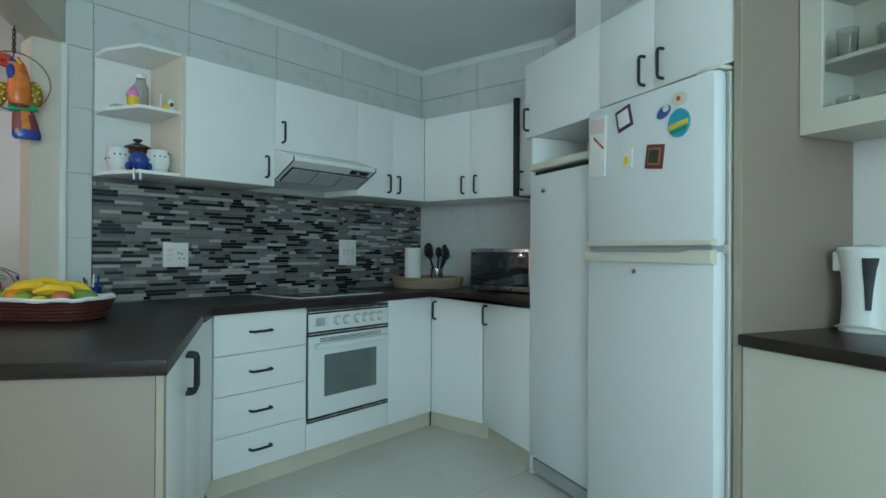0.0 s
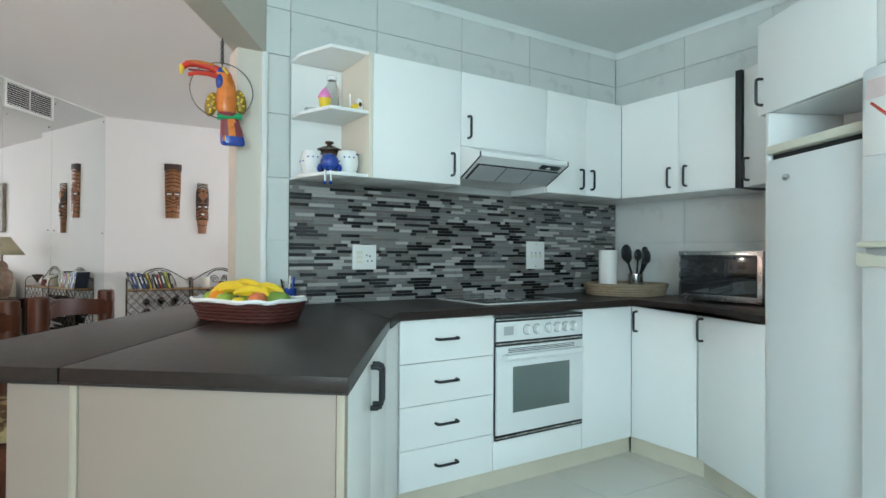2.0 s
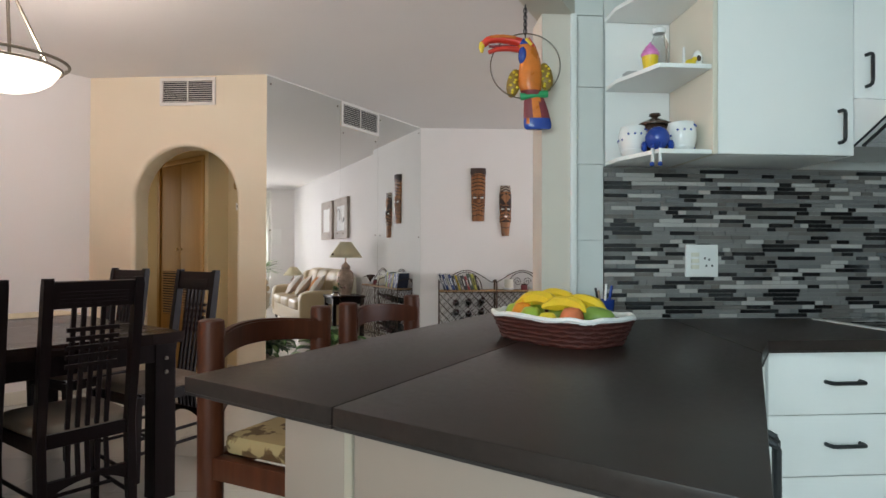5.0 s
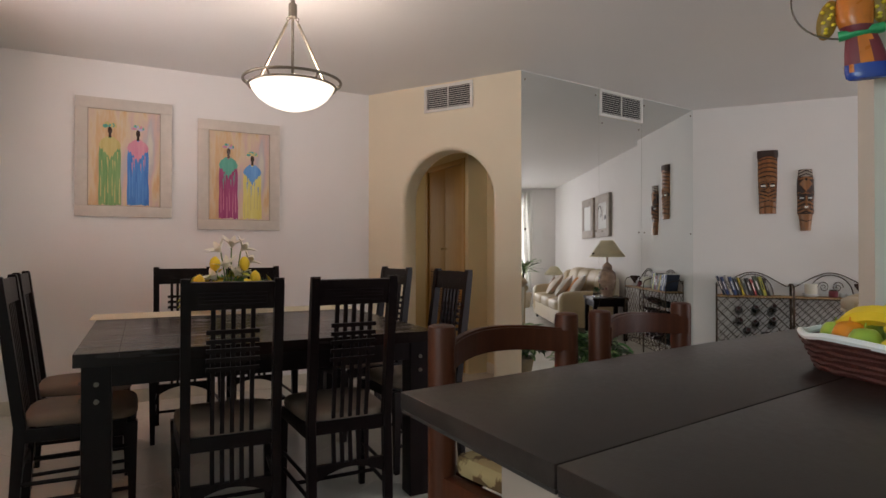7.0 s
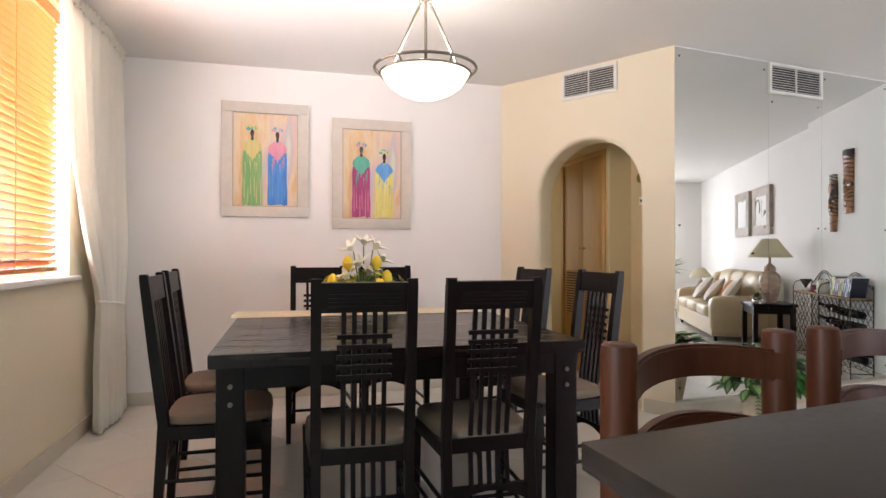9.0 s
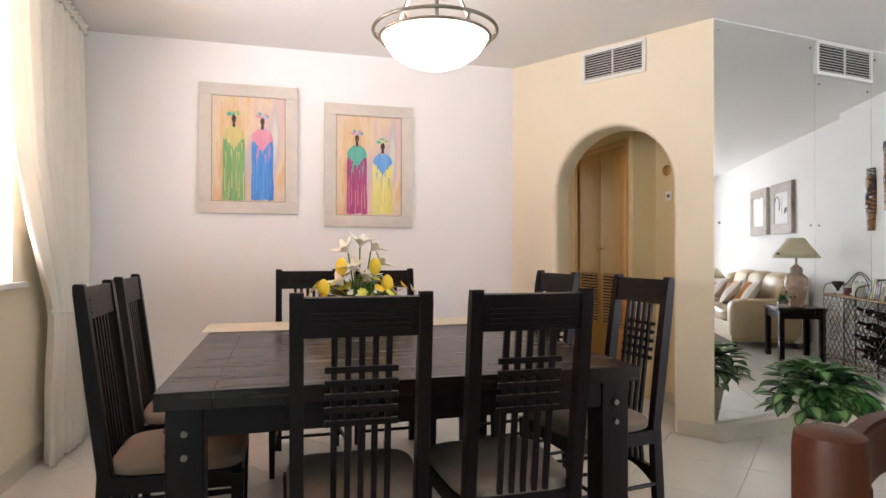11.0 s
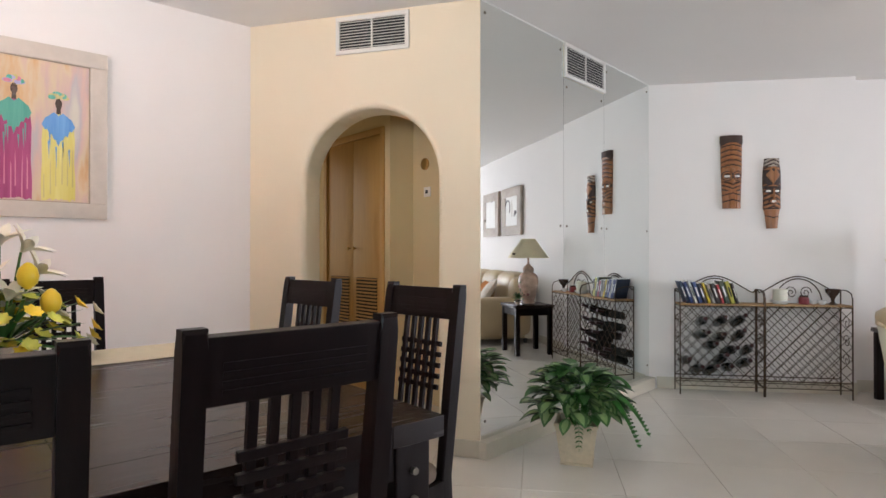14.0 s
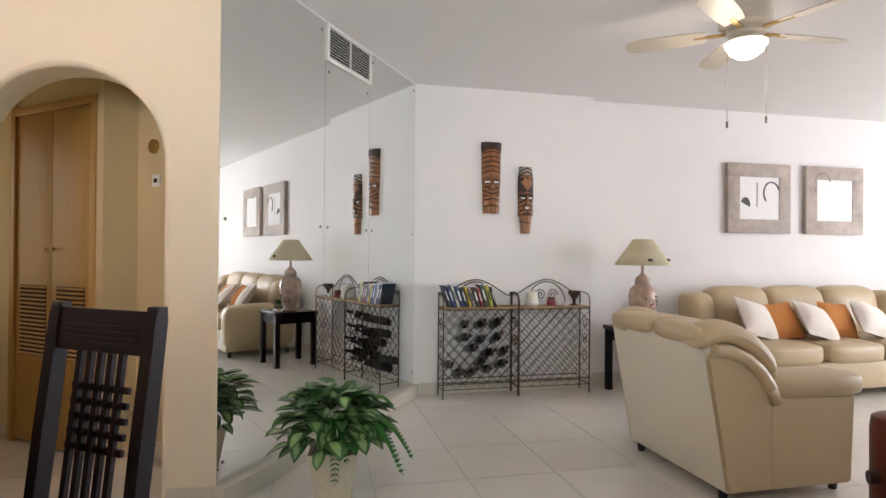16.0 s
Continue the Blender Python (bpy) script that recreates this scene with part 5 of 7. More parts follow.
for x0, x1, y0, y1 in ((-HX + 0.03, HX - 0.03, -HY + 0.03, -HY + 0.05), (-HX + 0.03, HX - 0.03, HY - 0.05, HY - 0.03), (-HX + 0.03, -HX + 0.05, -HY + 0.05, HY - 0.05), (HX - 0.05, HX - 0.03, -HY + 0.05, HY - 0.05)):
    bm = B()
    box(bm, x0, x1, y0, y1, TZ - 0.135, TZ - 0.052, 0.003)
    part("apron", bm, DARKWOOD, tb, smooth=False)
for sx in (-1, 1):
    for sy in (-1, 1):
        bm = B()
        prism(bm, [(sx * (HX - 0.075) + a * 0.05, sy * (HY - 0.075) + b * 0.05) for a, b in ((-1, -1), (1, -1), (1, 1), (-1, 1))], 0, TZ - 0.052, 0.005)
        lg = part("leg", bm, DARKWOOD, tb, smooth=False)
        for z in (0.60, 0.665):
            bm = B()
            tube(bm, [(sx * (HX - 0.075), sy * (HY - 0.026), z), (sx * (HX - 0.075), sy * (HY - 0.014), z)], 0.009, 10)
            part("bolt", bm, PEWTER, lg, "dull metal bolt head")
            bm = B()
            tube(bm, [(sx * (HX - 0.024), sy * (HY - 0.075), z), (sx * (HX - 0.014), sy * (HY - 0.075), z)], 0.009, 10)
            part("bolt", bm, PEWTER, lg, "dull metal bolt head")

# runner along the far part of the table
bm = B()
n = 24
g = [[bm.verts.new((-4.41 + 0.34 * i / 6, 1.30 + 1.55 * j / n, 0.7885 + (0.0016 * noise.noise((i * 0.7, j * 0.6, 1))))) for j in range(n + 1)] for i in range(7)]
for i in range(6):
    for j in range(n):
        bm.faces.new((g[i][j], g[i + 1][j], g[i + 1][j + 1], g[i][j + 1]))
ex = bmesh.ops.extrude_face_region(bm, geom=bm.faces[:])
bmesh.ops.translate(bm, verts=[v for v in ex["geom"] if isinstance(v, bmesh.types.BMVert)], vec=(0, 0, -0.002))
solid("table_runner", bm, RUNNER, "cream woven runner laid across the table", "table runner")

# ---- flower arrangement ----
fl = thing("flower_arrangement", "silk lilies and yellow tulips in a low bowl on the runner", "flowers", pose(-4.24, 2.06, 0.7905))
bm = B()
lathe(bm, [(0.07, 0), (0.075, 0.004), (0.11, 0.05), (0.115, 0.075), (0.10, 0.075), (0.06, 0.01)], 24)
part("bowl", bm, CERAMIC, fl)


def petal(bm, base, d, up, length, width, curl, k=0):
    """A curved petal or leaf, pointed at its end."""
    d, up, base = Vector(d).normalized(), Vector(up).normalized(), Vector(base)
    side = d.cross(up).normalized()
    up = side.cross(d).normalized()
    rows = []
    for i in range(6):
        s = i / 5
        w = width * math.sin(math.pi * min(0.08 + s * 0.92, 1.0)) ** 0.8 * 0.5
        p = base + d * length * s + up * curl * length * s * s
        rows.append((bm.verts.new(p - side * w + up * w * 0.35), bm.verts.new(p), bm.verts.new(p + side * w + up * w * 0.35)))
    for q, w in zip(rows, rows[1:]):
        for j in range(2):
            f = bm.faces.new((q[j], q[j + 1], w[j + 1], w[j]))
            f.material_index = k


STEM = plain("flower_stem", (0.08, 0.18, 0.03), 0.5)
LILY = plain("lily_petal", (0.80, 0.78, 0.66), 0.5, vary=0.06)
LIME = plain("lime_blossom", (0.62, 0.62, 0.10), 0.5, vary=0.2)
random.seed(11)
for x, y, z, lean in ((0.0, -0.06, 0.37, -0.8), (0.02, 0.0, 0.40, 0.1), (0.0, 0.06, 0.38, 0.8), (-0.04, 0.10, 0.30, 0.9), (0.06, -0.03, 0.27, -0.3), (0.05, 0.02, 0.22, 0.3), (0.05, -0.09, 0.20, -0.8)):
    bm = B()
    tube(bm, [(x * 0.2, y * 0.2, 0.04), (x * 0.6, y * 0.6, z * 0.6), (x, y, z)], 0.004, 6)
    st = part("stem", bm, STEM, fl)
    bm = B()
    ax = Vector((0.25, lean, 1)).normalized()
    for k in range(6):
        a = k * math.pi / 3
        s = ax.orthogonal().normalized()
        r = Matrix.Rotation(a, 3, ax) @ s
        petal(bm, (x, y, z), ax * 1.0 + r * 0.7, ax, 0.105, 0.036, -0.35)
    part("lily", bm, LILY, st, "white lily blossom")
for x, y, z in ((0.05, -0.10, 0.27), (0.05, 0.075, 0.27), (0.06, -0.19, 0.16), (0.05, 0.14, 0.18)):
    bm = B()
    tube(bm, [(x * 0.2, y * 0.2, 0.04), (x, y, z)], 0.004, 6)
    st = part("stem", bm, STEM, fl)
    bm = B()
    lathe(bm, [(0.008, -0.014), (0.028, 0.006), (0.033, 0.03), (0.027, 0.055), (0.012, 0.072), (0.004, 0.076)], 14, (x, y, z))
    part("tulip", bm, YELLOW, st, "closed yellow tulip")
for k in range(95):
    a, r = random.uniform(0, 6.28), random.uniform(0.05, 0.24)
    x, y, z = r * math.cos(a) * 0.65, r * math.sin(a) * 1.25, random.uniform(0.12, 0.27) - r * 0.35
    bm = B()
    ax = Vector((x * 3, y * 3, 0.6)).normalized()
    s = ax.orthogonal().normalized()
    for j in range(7):
        petal(bm, (x, y, z), ax * 0.35 + Matrix.Rotation(j * 0.9, 3, ax) @ s, ax, 0.036, 0.026, 0.1)
    part("blossom", bm, (LIME, YELLOW, LILY, LIME)[k % 4], fl)
for k in range(60):
    a = random.uniform(0, 6.28)
    d = Vector((math.cos(a) * 0.8, math.sin(a) * 1.3, random.uniform(0.05, 1.2)))
    bm = B()
    petal(bm, Vector((0, 0, 0.06)) + d.normalized() * 0.05, d, (0, 0, 1), random.uniform(0.12, 0.24), 0.032, -0.2)
    part("leaf", bm, (LEAF, FERN)[k % 2], fl)

# ---- pendant lamp ----
pl = thing("pendant_lamp", "lit opal glass bowl pendant in a pewter ring on three rods", "pendant lamp", pose(-3.43, 2.264, 0))
bm = B()
lathe(bm, [(0.004, 1.910), (0.07, 1.918), (0.13, 1.941), (0.18, 1.976), (0.207, 2.015), (0.217, 2.038), (0.211, 2.038), (0.17, 1.979), (0.06, 1.925), (0.004, 1.916)], 40)
part("bowl", bm, LAMPGLASS, pl, "glowing opal glass bowl")
for r, z, k in ((0.25, 2.060, 0.0075), (0.224, 2.032, 0.006)):
    bm = B()
    tube(bm, [(r * math.cos(a), r * math.sin(a), z) for a in [2 * math.pi * i / 56 for i in range(56)]], k, 8, closed=True)
    part("ring", bm, PEWTER, pl)
for k in range(3):
    a = radians(-12.7 + 120 * k)
    c, s_ = math.cos(a), math.sin(a)
    bm = B()
    tube(bm, [(0.218 * c, 0.218 * s_, 2.036), (0.214 * c, 0.214 * s_, 2.07), (0.034 * c, 0.034 * s_, 2.375)], 0.0072, 8)
    tube(bm, [(0.034 * c, 0.034 * s_, 2.375), (0.028 * c, 0.028 * s_, 2.39)], 0.0035, 6)
    tube(bm, [(0.028 * c + 0.009 * math.cos(t) * c, 0.028 * s_ + 0.009 * math.cos(t) * s_, 2.398 + 0.009 * math.sin(t)) for t in [2 * math.pi * i / 12 for i in range(12)]], 0.0025, 5, closed=True)
    part("rod", bm, PEWTER, pl)
for k in range(6):
    a = radians(-12.7 + 30 + 60 * k)
    c, s_ = math.cos(a), math.sin(a)
    bm = B()
    tube(bm, [(0.25 * c, 0.25 * s_, 2.058), (0.236 * c, 0.236 * s_, 2.052), (0.224 * c, 0.224 * s_, 2.032)], 0.0055, 6)
    part("clip", bm, PEWTER, pl)
bm = B()
lathe(bm, [(0.012, 2.396), (0.022, 2.40), (0.022, 2.47), (0.012, 2.475), (0.008, 2.55), (0.05, 2.58), (0.062, 2.6), (0.062, 2.619)], 20)
part("canopy", bm, PEWTER, pl)
bulb = bpy.data.lights.new("pendant_bulb", "POINT")
bulb.energy, bulb.color, bulb.shadow_soft_size = 25, (1.0, 0.90, 0.76), 0.08
new("pendant_bulb", bulb).matrix_world = pose(-3.43, 2.264, 2.10)

# ---- paintings ----
CANVAS = bpy.data.materials.new("streaked_canvas")
CANVAS.use_nodes = True
nt = CANVAS.node_tree
tc, mp, nz, cr = (nt.nodes.new(t) for t in ("ShaderNodeTexCoord", "ShaderNodeMapping", "ShaderNodeTexNoise", "ShaderNodeValToRGB"))
mp.inputs["Scale"].default_value = (9, 9, 1.8)
nz.inputs["Scale"].default_value, nz.inputs["Detail"].default_value = 1.0, 7
nt.links.new(tc.outputs["Object"], mp.inputs[0])
nt.links.new(mp.outputs[0], nz.inputs["Vector"])
nt.links.new(nz.outputs["Fac"], cr.inputs[0])
nt.links.new(cr.outputs[0], nt.nodes["Principled BSDF"].inputs["Base Color"])
e = cr.color_ramp.elements
e[0].position, e[0].color = 0.30, (0.45, 0.24, 0.20, 1)
e[1].position, e[1].color = 0.72, (0.62, 0.60, 0.52, 1)
for p, c in ((0.40, (0.66, 0.42, 0.22, 1)), (0.48, (0.68, 0.55, 0.38, 1)), (0.56, (0.64, 0.46, 0.42, 1)), (0.63, (0.50, 0.46, 0.48, 1))):
    e.new(p).color = c
nt.nodes["Principled BSDF"].inputs["Roughness"].default_value = 0.7


def robe_paint(name, a, b):
    """Brushed paint, streaked along the cloth."""
    m = plain(name, a, 0.6, vary=0.0)
    mix = [n for n in m.node_tree.nodes if n.bl_idname == "ShaderNodeMix"][0]
    mix.inputs["A"].default_value, mix.inputs["B"].default_value = (*a, 1), (*b, 1)
    for n in m.node_tree.nodes:
        if n.bl_idname == "ShaderNodeMapping":
            n.inputs["Scale"].default_value = (4, 4, 0.35)
    return m


ROBES = {"green": robe_paint("green_robe", (0.09, 0.28, 0.10), (0.33, 0.50, 0.20)), "blue": robe_paint("blue_robe", (0.02, 0.12, 0.50), (0.10, 0.33, 0.72)), "wine": robe_paint("wine_robe", (0.30, 0.03, 0.13), (0.48, 0.10, 0.25)), "yellow": robe_paint("yellow_robe", (0.66, 0.56, 0.10), (0.78, 0.72, 0.28)),
         "pink": robe_paint("pink_collar", (0.60, 0.16, 0.28), (0.72, 0.34, 0.42)), "gold": robe_paint("gold_collar", (0.52, 0.42, 0.12), (0.66, 0.60, 0.30)), "teal": robe_paint("teal_collar", (0.06, 0.33, 0.26), (0.16, 0.48, 0.38)), "sky": robe_paint("sky_collar", (0.05, 0.22, 0.62), (0.18, 0.42, 0.75)), "lilac": robe_paint("lilac_turban", (0.33, 0.33, 0.60), (0.55, 0.50, 0.70)), "dark": BROWN}


def painting(label, y0, y1, z0, z1, figures):
    m = pose(-5.4565, (y0 + y1) / 2, (z0 + z1) / 2, 0, 0, 90)   # x along the wall, -y towards the room
    p = thing("painting", label, "painting", m, "pair of paintings")
    w, h, f = (y1 - y0) / 2, (z1 - z0) / 2, 0.082
    for b in ((-w, w, h - f, h), (-w, w, -h, -h + f), (-w, -w + f, -h + f, h - f), (w - f, w, -h + f, h - f)):
        bm = B()
        box(bm, b[0], b[1], -0.032, 0, b[2], b[3], 0.004)
        part("frame_board", bm, FRAMEGREY, p)
    bm = B()
    box(bm, -w + f, w - f, -0.018, -0.002, -h + f, h - f)
    cv = part("canvas", bm, CANVAS, p)
    for b in ((-w + f, w - f, h - f - 0.005, h - f), (-w + f, w - f, -h + f, -h + f + 0.005), (-w + f, -w + f + 0.005, -h + f, h - f), (w - f - 0.005, w - f, -h + f, h - f)):
        bm = B()
        box(bm, b[0], b[1], -0.024, -0.017, b[2], b[3])
        part("fillet", bm, EDGE, p)
    for cx, top, robe, collar, hat in figures:
        def flat(name, pts, mat, lift):
            bm = B()
            vs = [bm.verts.new((x, -0.018 - lift, z)) for x, z in pts]
            bm.faces.new(vs)
            ex = bmesh.ops.extrude_face_region(bm, geom=bm.faces[:])
            bmesh.ops.translate(bm, verts=[v for v in ex["geom"] if isinstance(v, bmesh.types.BMVert)], vec=(0, 0.0009, 0))
            part(name, bm, mat, cv, smooth=False)
        def oval(x, z, a, b, n=20):
            return [(x + a * math.cos(t), z + b * math.sin(t)) for t in [2 * math.pi * i / n for i in range(n)]]
        base = -h + f + 0.01
        random.seed(int(100 * abs(cx) + 7 * len(robe)))
        edge = [(cx - 0.074, base + 0.0), (cx - 0.076, base + 0.1), (cx - 0.072, base + 0.2), (cx - 0.074, top - 0.26), (cx - 0.066, top - 0.17), (cx - 0.04, top - 0.135), (cx, top - 0.12), (cx + 0.04, top - 0.135), (cx + 0.066, top - 0.17), (cx + 0.074, top - 0.26), (cx + 0.071, base + 0.2), (cx + 0.077, base + 0.1), (cx + 0.076, base)]
        edge += [(cx + 0.076 - 0.0125 * k, base + random.uniform(-0.006, 0.012)) for k in range(1, 12)]
        flat("robe", edge, ROBES[robe], 0.001)
        fringe = [(cx - 0.074, top - 0.185), (cx - 0.060, top - 0.152), (cx - 0.02, top - 0.117), (cx, top - 0.135), (cx + 0.02, top - 0.117), (cx + 0.060, top - 0.152), (cx + 0.074, top - 0.185)]
        fringe += [(cx + 0.07 - 0.01 * k, top - 0.192 - 0.088 * (1 - abs(k - 7) / 7) ** 1.3 - (random.uniform(0.01, 0.026) if k % 2 else 0.0)) for k in range(1, 14)]
        flat("collar", fringe, ROBES[collar], 0.002)
        for k in range(9):
            x, z = cx + random.uniform(-0.06, 0.06), top - random.uniform(0.27, 0.36)
            flat("drip", [(x - 0.004, z + 0.05), (x + 0.004, z + 0.05), (x + 0.002, z - random.uniform(0.02, 0.07))], ROBES[collar if k % 3 else robe], 0.0016)
        for k in range(6):
            x = cx - 0.06 + 0.024 * k + random.uniform(-0.005, 0.005)
            z = base + random.uniform(0.0, 0.1)
            flat("brush_stroke", [(x - 0.003, z), (x + 0.003, z), (x + 0.002, z + random.uniform(0.1, 0.25)), (x - 0.002, z + random.uniform(0.1, 0.25))], ROBES["gold" if robe in ("green", "yellow") else ("sky" if robe == "blue" else "pink")], 0.0014)
        flat("neck", [(cx - 0.01, top - 0.125), (cx + 0.01, top - 0.125), (cx + 0.008, top - 0.07), (cx - 0.008, top - 0.07)], ROBES["dark"], 0.003)
        flat("head", oval(cx, top - 0.072, 0.015, 0.028), ROBES["dark"], 0.004)
        hues = [hat, "teal", "lilac", "pink", "gold"] if hat != "gold" else ["gold", "gold", "teal"]
        for k in range(9):
            a = math.pi * (k + 0.5) / 9 + random.uniform(-0.2, 0.2)
            flat("headdress", oval(cx + 0.030 * math.cos(a), top - 0.040 + 0.026 * math.sin(a) * random.random() ** 0.5, random.uniform(0.012, 0.022), random.uniform(0.009, 0.016), 12), ROBES[hues[k % len(hues)]], 0.003 + 0.0002 * k)


painting("framed painting of two robed shapes in green and blue", 1.108, 1.765, 1.433, 2.334, [(-0.10, 0.28, "green", "gold", "gold"), (0.09, 0.27, "blue", "pink", "lilac")])
painting("framed painting of two robed shapes in wine and yellow", 1.955, 2.605, 1.349, 2.249, [(-0.09, 0.27, "wine", "teal", "lilac"), (0.10, 0.22, "yellow", "sky", "gold")])

# ---- dining window: blind, sill, curtain ----
wd = thing("window_1", "dining window with wooden venetian blind and white sill", "window", None, kind="structure")
bm = B()
box(bm, -4.62, -2.70, 0.20, 0.40, 0.985, 1.012, 0.004)
part("window_sill", bm, WHITEPL, wd)
for b in ((-4.53, -4.47, 0.17, 0.21, 1.0, 2.55), (-2.81, -2.75, 0.17, 0.21, 1.0, 2.55), (-4.47, -2.81, 0.17, 0.21, 1.0, 1.06), (-4.47, -2.81, 0.17, 0.21, 2.49, 2.55), (-3.66, -3.62, 0.175, 0.205, 1.06, 2.49)):
    bm = B()
    box(bm, *b, 0.003)
    part("window_frame", bm, WHITEPL, wd)
bm = B()
box(bm, -4.47, -2.81, 0.188, 0.192, 1.06, 2.49)
pane = part("pane", bm, GLASS, wd, "clear window pane")
pane.visible_shadow = False
vb = thing("venetian_blind", "honey-coloured wooden venetian blind with tilted slats", "blind", pose(-3.62, 0.315, 0))
bm = B()
box(bm, -0.81, 0.81, -0.025, 0.025, 2.46, 2.53, 0.004)
part("head_rail", bm, PINE, vb)
bm = B()
box(bm, -0.80, 0.80, -0.022, 0.022, 1.045, 1.07, 0.004)
part("bottom_rail", bm, PINE, vb)
bm = B()
box(bm, -0.80, 0.80, -0.024, 0.024, -0.0014, 0.0014)
slat = mesh_of("slat", bm, PINE)
for k in range(34):
    share("slat", slat, vb, pose(0, 0, 1.095 + 0.0405 * k, 37, 0, 0))
for x in (-0.74, -0.25, 0.25, 0.74):
    bm = B()
    tube(bm, [(x, 0.026, 1.05), (x, 0.026, 2.47)], 0.002, 5)
    tube(bm, [(x, -0.026, 1.05), (x, -0.026, 2.47)], 0.002, 5)
    part("cord", bm, PINE, vb)


def curtain(name, label, at, profile, folds, depth, mat, thick=0.003):
    """Cloth hung in folds; profile: height, left edge, right edge, depth factor."""
    bm = B()
    n = folds * 8
    rows = []
    for z, x0, x1, k in profile:
        row = []
        for i in range(n + 1):
            s = i / n
            w = 0.5 + 0.5 * math.sin(s * folds * 2 * math.pi + 0.9 * math.sin(z * 1.7))
            row.append(bm.verts.new((x0 + (x1 - x0) * (s + 0.012 * math.sin(s * 23 + z * 3)), -depth * k * (w ** 0.8) + 0.012 * math.sin(s * 9 + z * 2.2), z)))
        rows.append(row)
    for q, w in zip(rows, rows[1:]):
        for j in range(n):
            bm.faces.new((q[j], q[j + 1], w[j + 1], w[j]))
    ob = solid(name, bm, mat, label, "curtain", at)
    sol = ob.modifiers.new("thickness", "SOLIDIFY")
    sol.thickness = thick
    return ob


def spread(points, n=26):
    out = []
    zs = [p[0] for p in points][::-1]
    for i in range(n + 1):
        z = zs[0] + (zs[-1] - zs[0]) * i / n
        out.append((z, *[float(np.interp(z, zs, [p[k] for p in points][::-1])) for k in (1, 2, 3)]))
    return out


MC = pose(0, 0.425, 0, 0, 0, 180)
curtain("curtain", "cream curtain tied back beside the dining window", MC, spread([(2.60, 4.06, 5.38, 0.6), (2.50, 4.10, 5.38, 0.7), (2.1, 4.16, 5.37, 0.8), (1.65, 4.25, 5.36, 0.9), (1.31, 4.45, 5.34, 1.0), (1.08, 4.62, 5.31, 1.0), (0.86, 4.78, 5.28, 0.9), (0.78, 4.80, 5.28, 0.9), (0.4, 4.74, 5.33, 1.1), (0.01, 4.71, 5.38, 1.3)]), 9, 0.05, CURTAIN)
curtain("curtain_heading", "gathered cream heading frill on the curtain rail", pose(0, 0.43, 0, 0, 0, 180), spread([(2.612, 4.02, 5.38, 1.0), (2.585, 4.05, 5.38, 0.55), (2.55, 4.06, 5.38, 0.9)], 6), 22, 0.05, CURTAIN)
tk_ = thing("curtain_tieback", "cream cord tieback round the curtain", "tieback", None)
bm = B()
tube(bm, [(-5.04 + 0.265 * math.cos(a), 0.448 + 0.045 * math.sin(a), 0.81 + 0.03 * math.cos(a)) for a in [2 * math.pi * i / 24 for i in range(24)]], 0.008, 6, closed=True)
part("cord", bm, CURTAIN, tk_)
bm = B()
tube(bm, [(-5.2, 0.40, 2.575), (-4.2, 0.40, 2.575), (-2.6, 0.40, 2.575)], 0.012, 10)
solid("curtain_rail", bm, WHITEPL, "white curtain rail under the ceiling", "curtain rail")

# ---- vents ----
def vent(label, m, x0, x1, z0, z1, y=0.0):
    v = thing("air_vent", label, "air vent", m, "ceiling level air vents")
    f = 0.026
    for b in ((x0, x1, z0, z0 + f), (x0, x1, z1 - f, z1), (x0, x0 + f, z0 + f, z1 - f), (x1 - f, x1, z0 + f, z1 - f)):
        bm = B()
        box(bm, b[0], b[1], y - 0.016, y - 0.001, b[2], b[3], 0.003)
        part("frame", bm, VENTPAINT, v)
    # black sheet stands in for the unlit inside of the vent
    bm = B()
    box(bm, x0 + f, x1 - f, y - 0.003, y - 0.001, z0 + f, z1 - f)
    part("backing", bm, BLACK, v)
    bm = B()
    box(bm, (x0 + x1) / 2 - 0.005, (x0 + x1) / 2 + 0.005, y - 0.013, y - 0.003, z0 + f, z1 - f)
    part("mullion", bm, VENTPAINT, v)
    n = 10
    for k in range(n):
        z = z0 + f + (z1 - z0 - 2 * f) * (k + 0.5) / n
        bm = B()
        box(bm, x0 + f, x1 - f, -0.0055, 0.0055, -0.0012, 0.0012, m=pose(0, y - 0.008, z, 38, 0, 0))
        part("slat", bm, VENTPAINT, v, smooth=False)


vent("white framed air vent above the arch", MA, 0.612, 1.087, 2.376, 2.603)
vent("white framed air vent set in the mirror", MM, 0.918, 1.508, 2.376, 2.615, 0.0)

# ---- mirror panels ----
for x0, x1, z1 in ((0.004, 0.916, 2.612), (0.918, 1.508, 2.374), (1.510, 2.335, 2.612)):
    mr = thing("mirror_panel", "frameless wall mirror panel fixed with small screws", "mirror", MM, "mirror panels")
    bm = B()
    box(bm, x0, x1, 0.0, 0.006, 0.1, z1)
    part("glass", bm, MIRROR, mr, smooth=False)
    for x in (x0 + 0.04, x1 - 0.04):
        for z in (0.2, 1.35, z1 - 0.06):
            bm = B()
            lathe(bm, [(0.009, 0), (0.008, 0.003), (0.003, 0.005)], 12)
            bmesh.ops.rotate(bm, verts=bm.verts, matrix=Matrix.Rotation(radians(90), 3, "X"))
            bmesh.ops.translate(bm, verts=bm.verts, vec=(x, 0, z))
            part("screw", bm, PEWTER, mr)
bm = B()
box(bm, -0.003, 2.336, -0.004, 0.018, 2.612, 2.6195)
solid("trim_mirror_top", bm, WHITEPL, "thin white trim along the top of the mirror", "trim", MM, kind="structure")

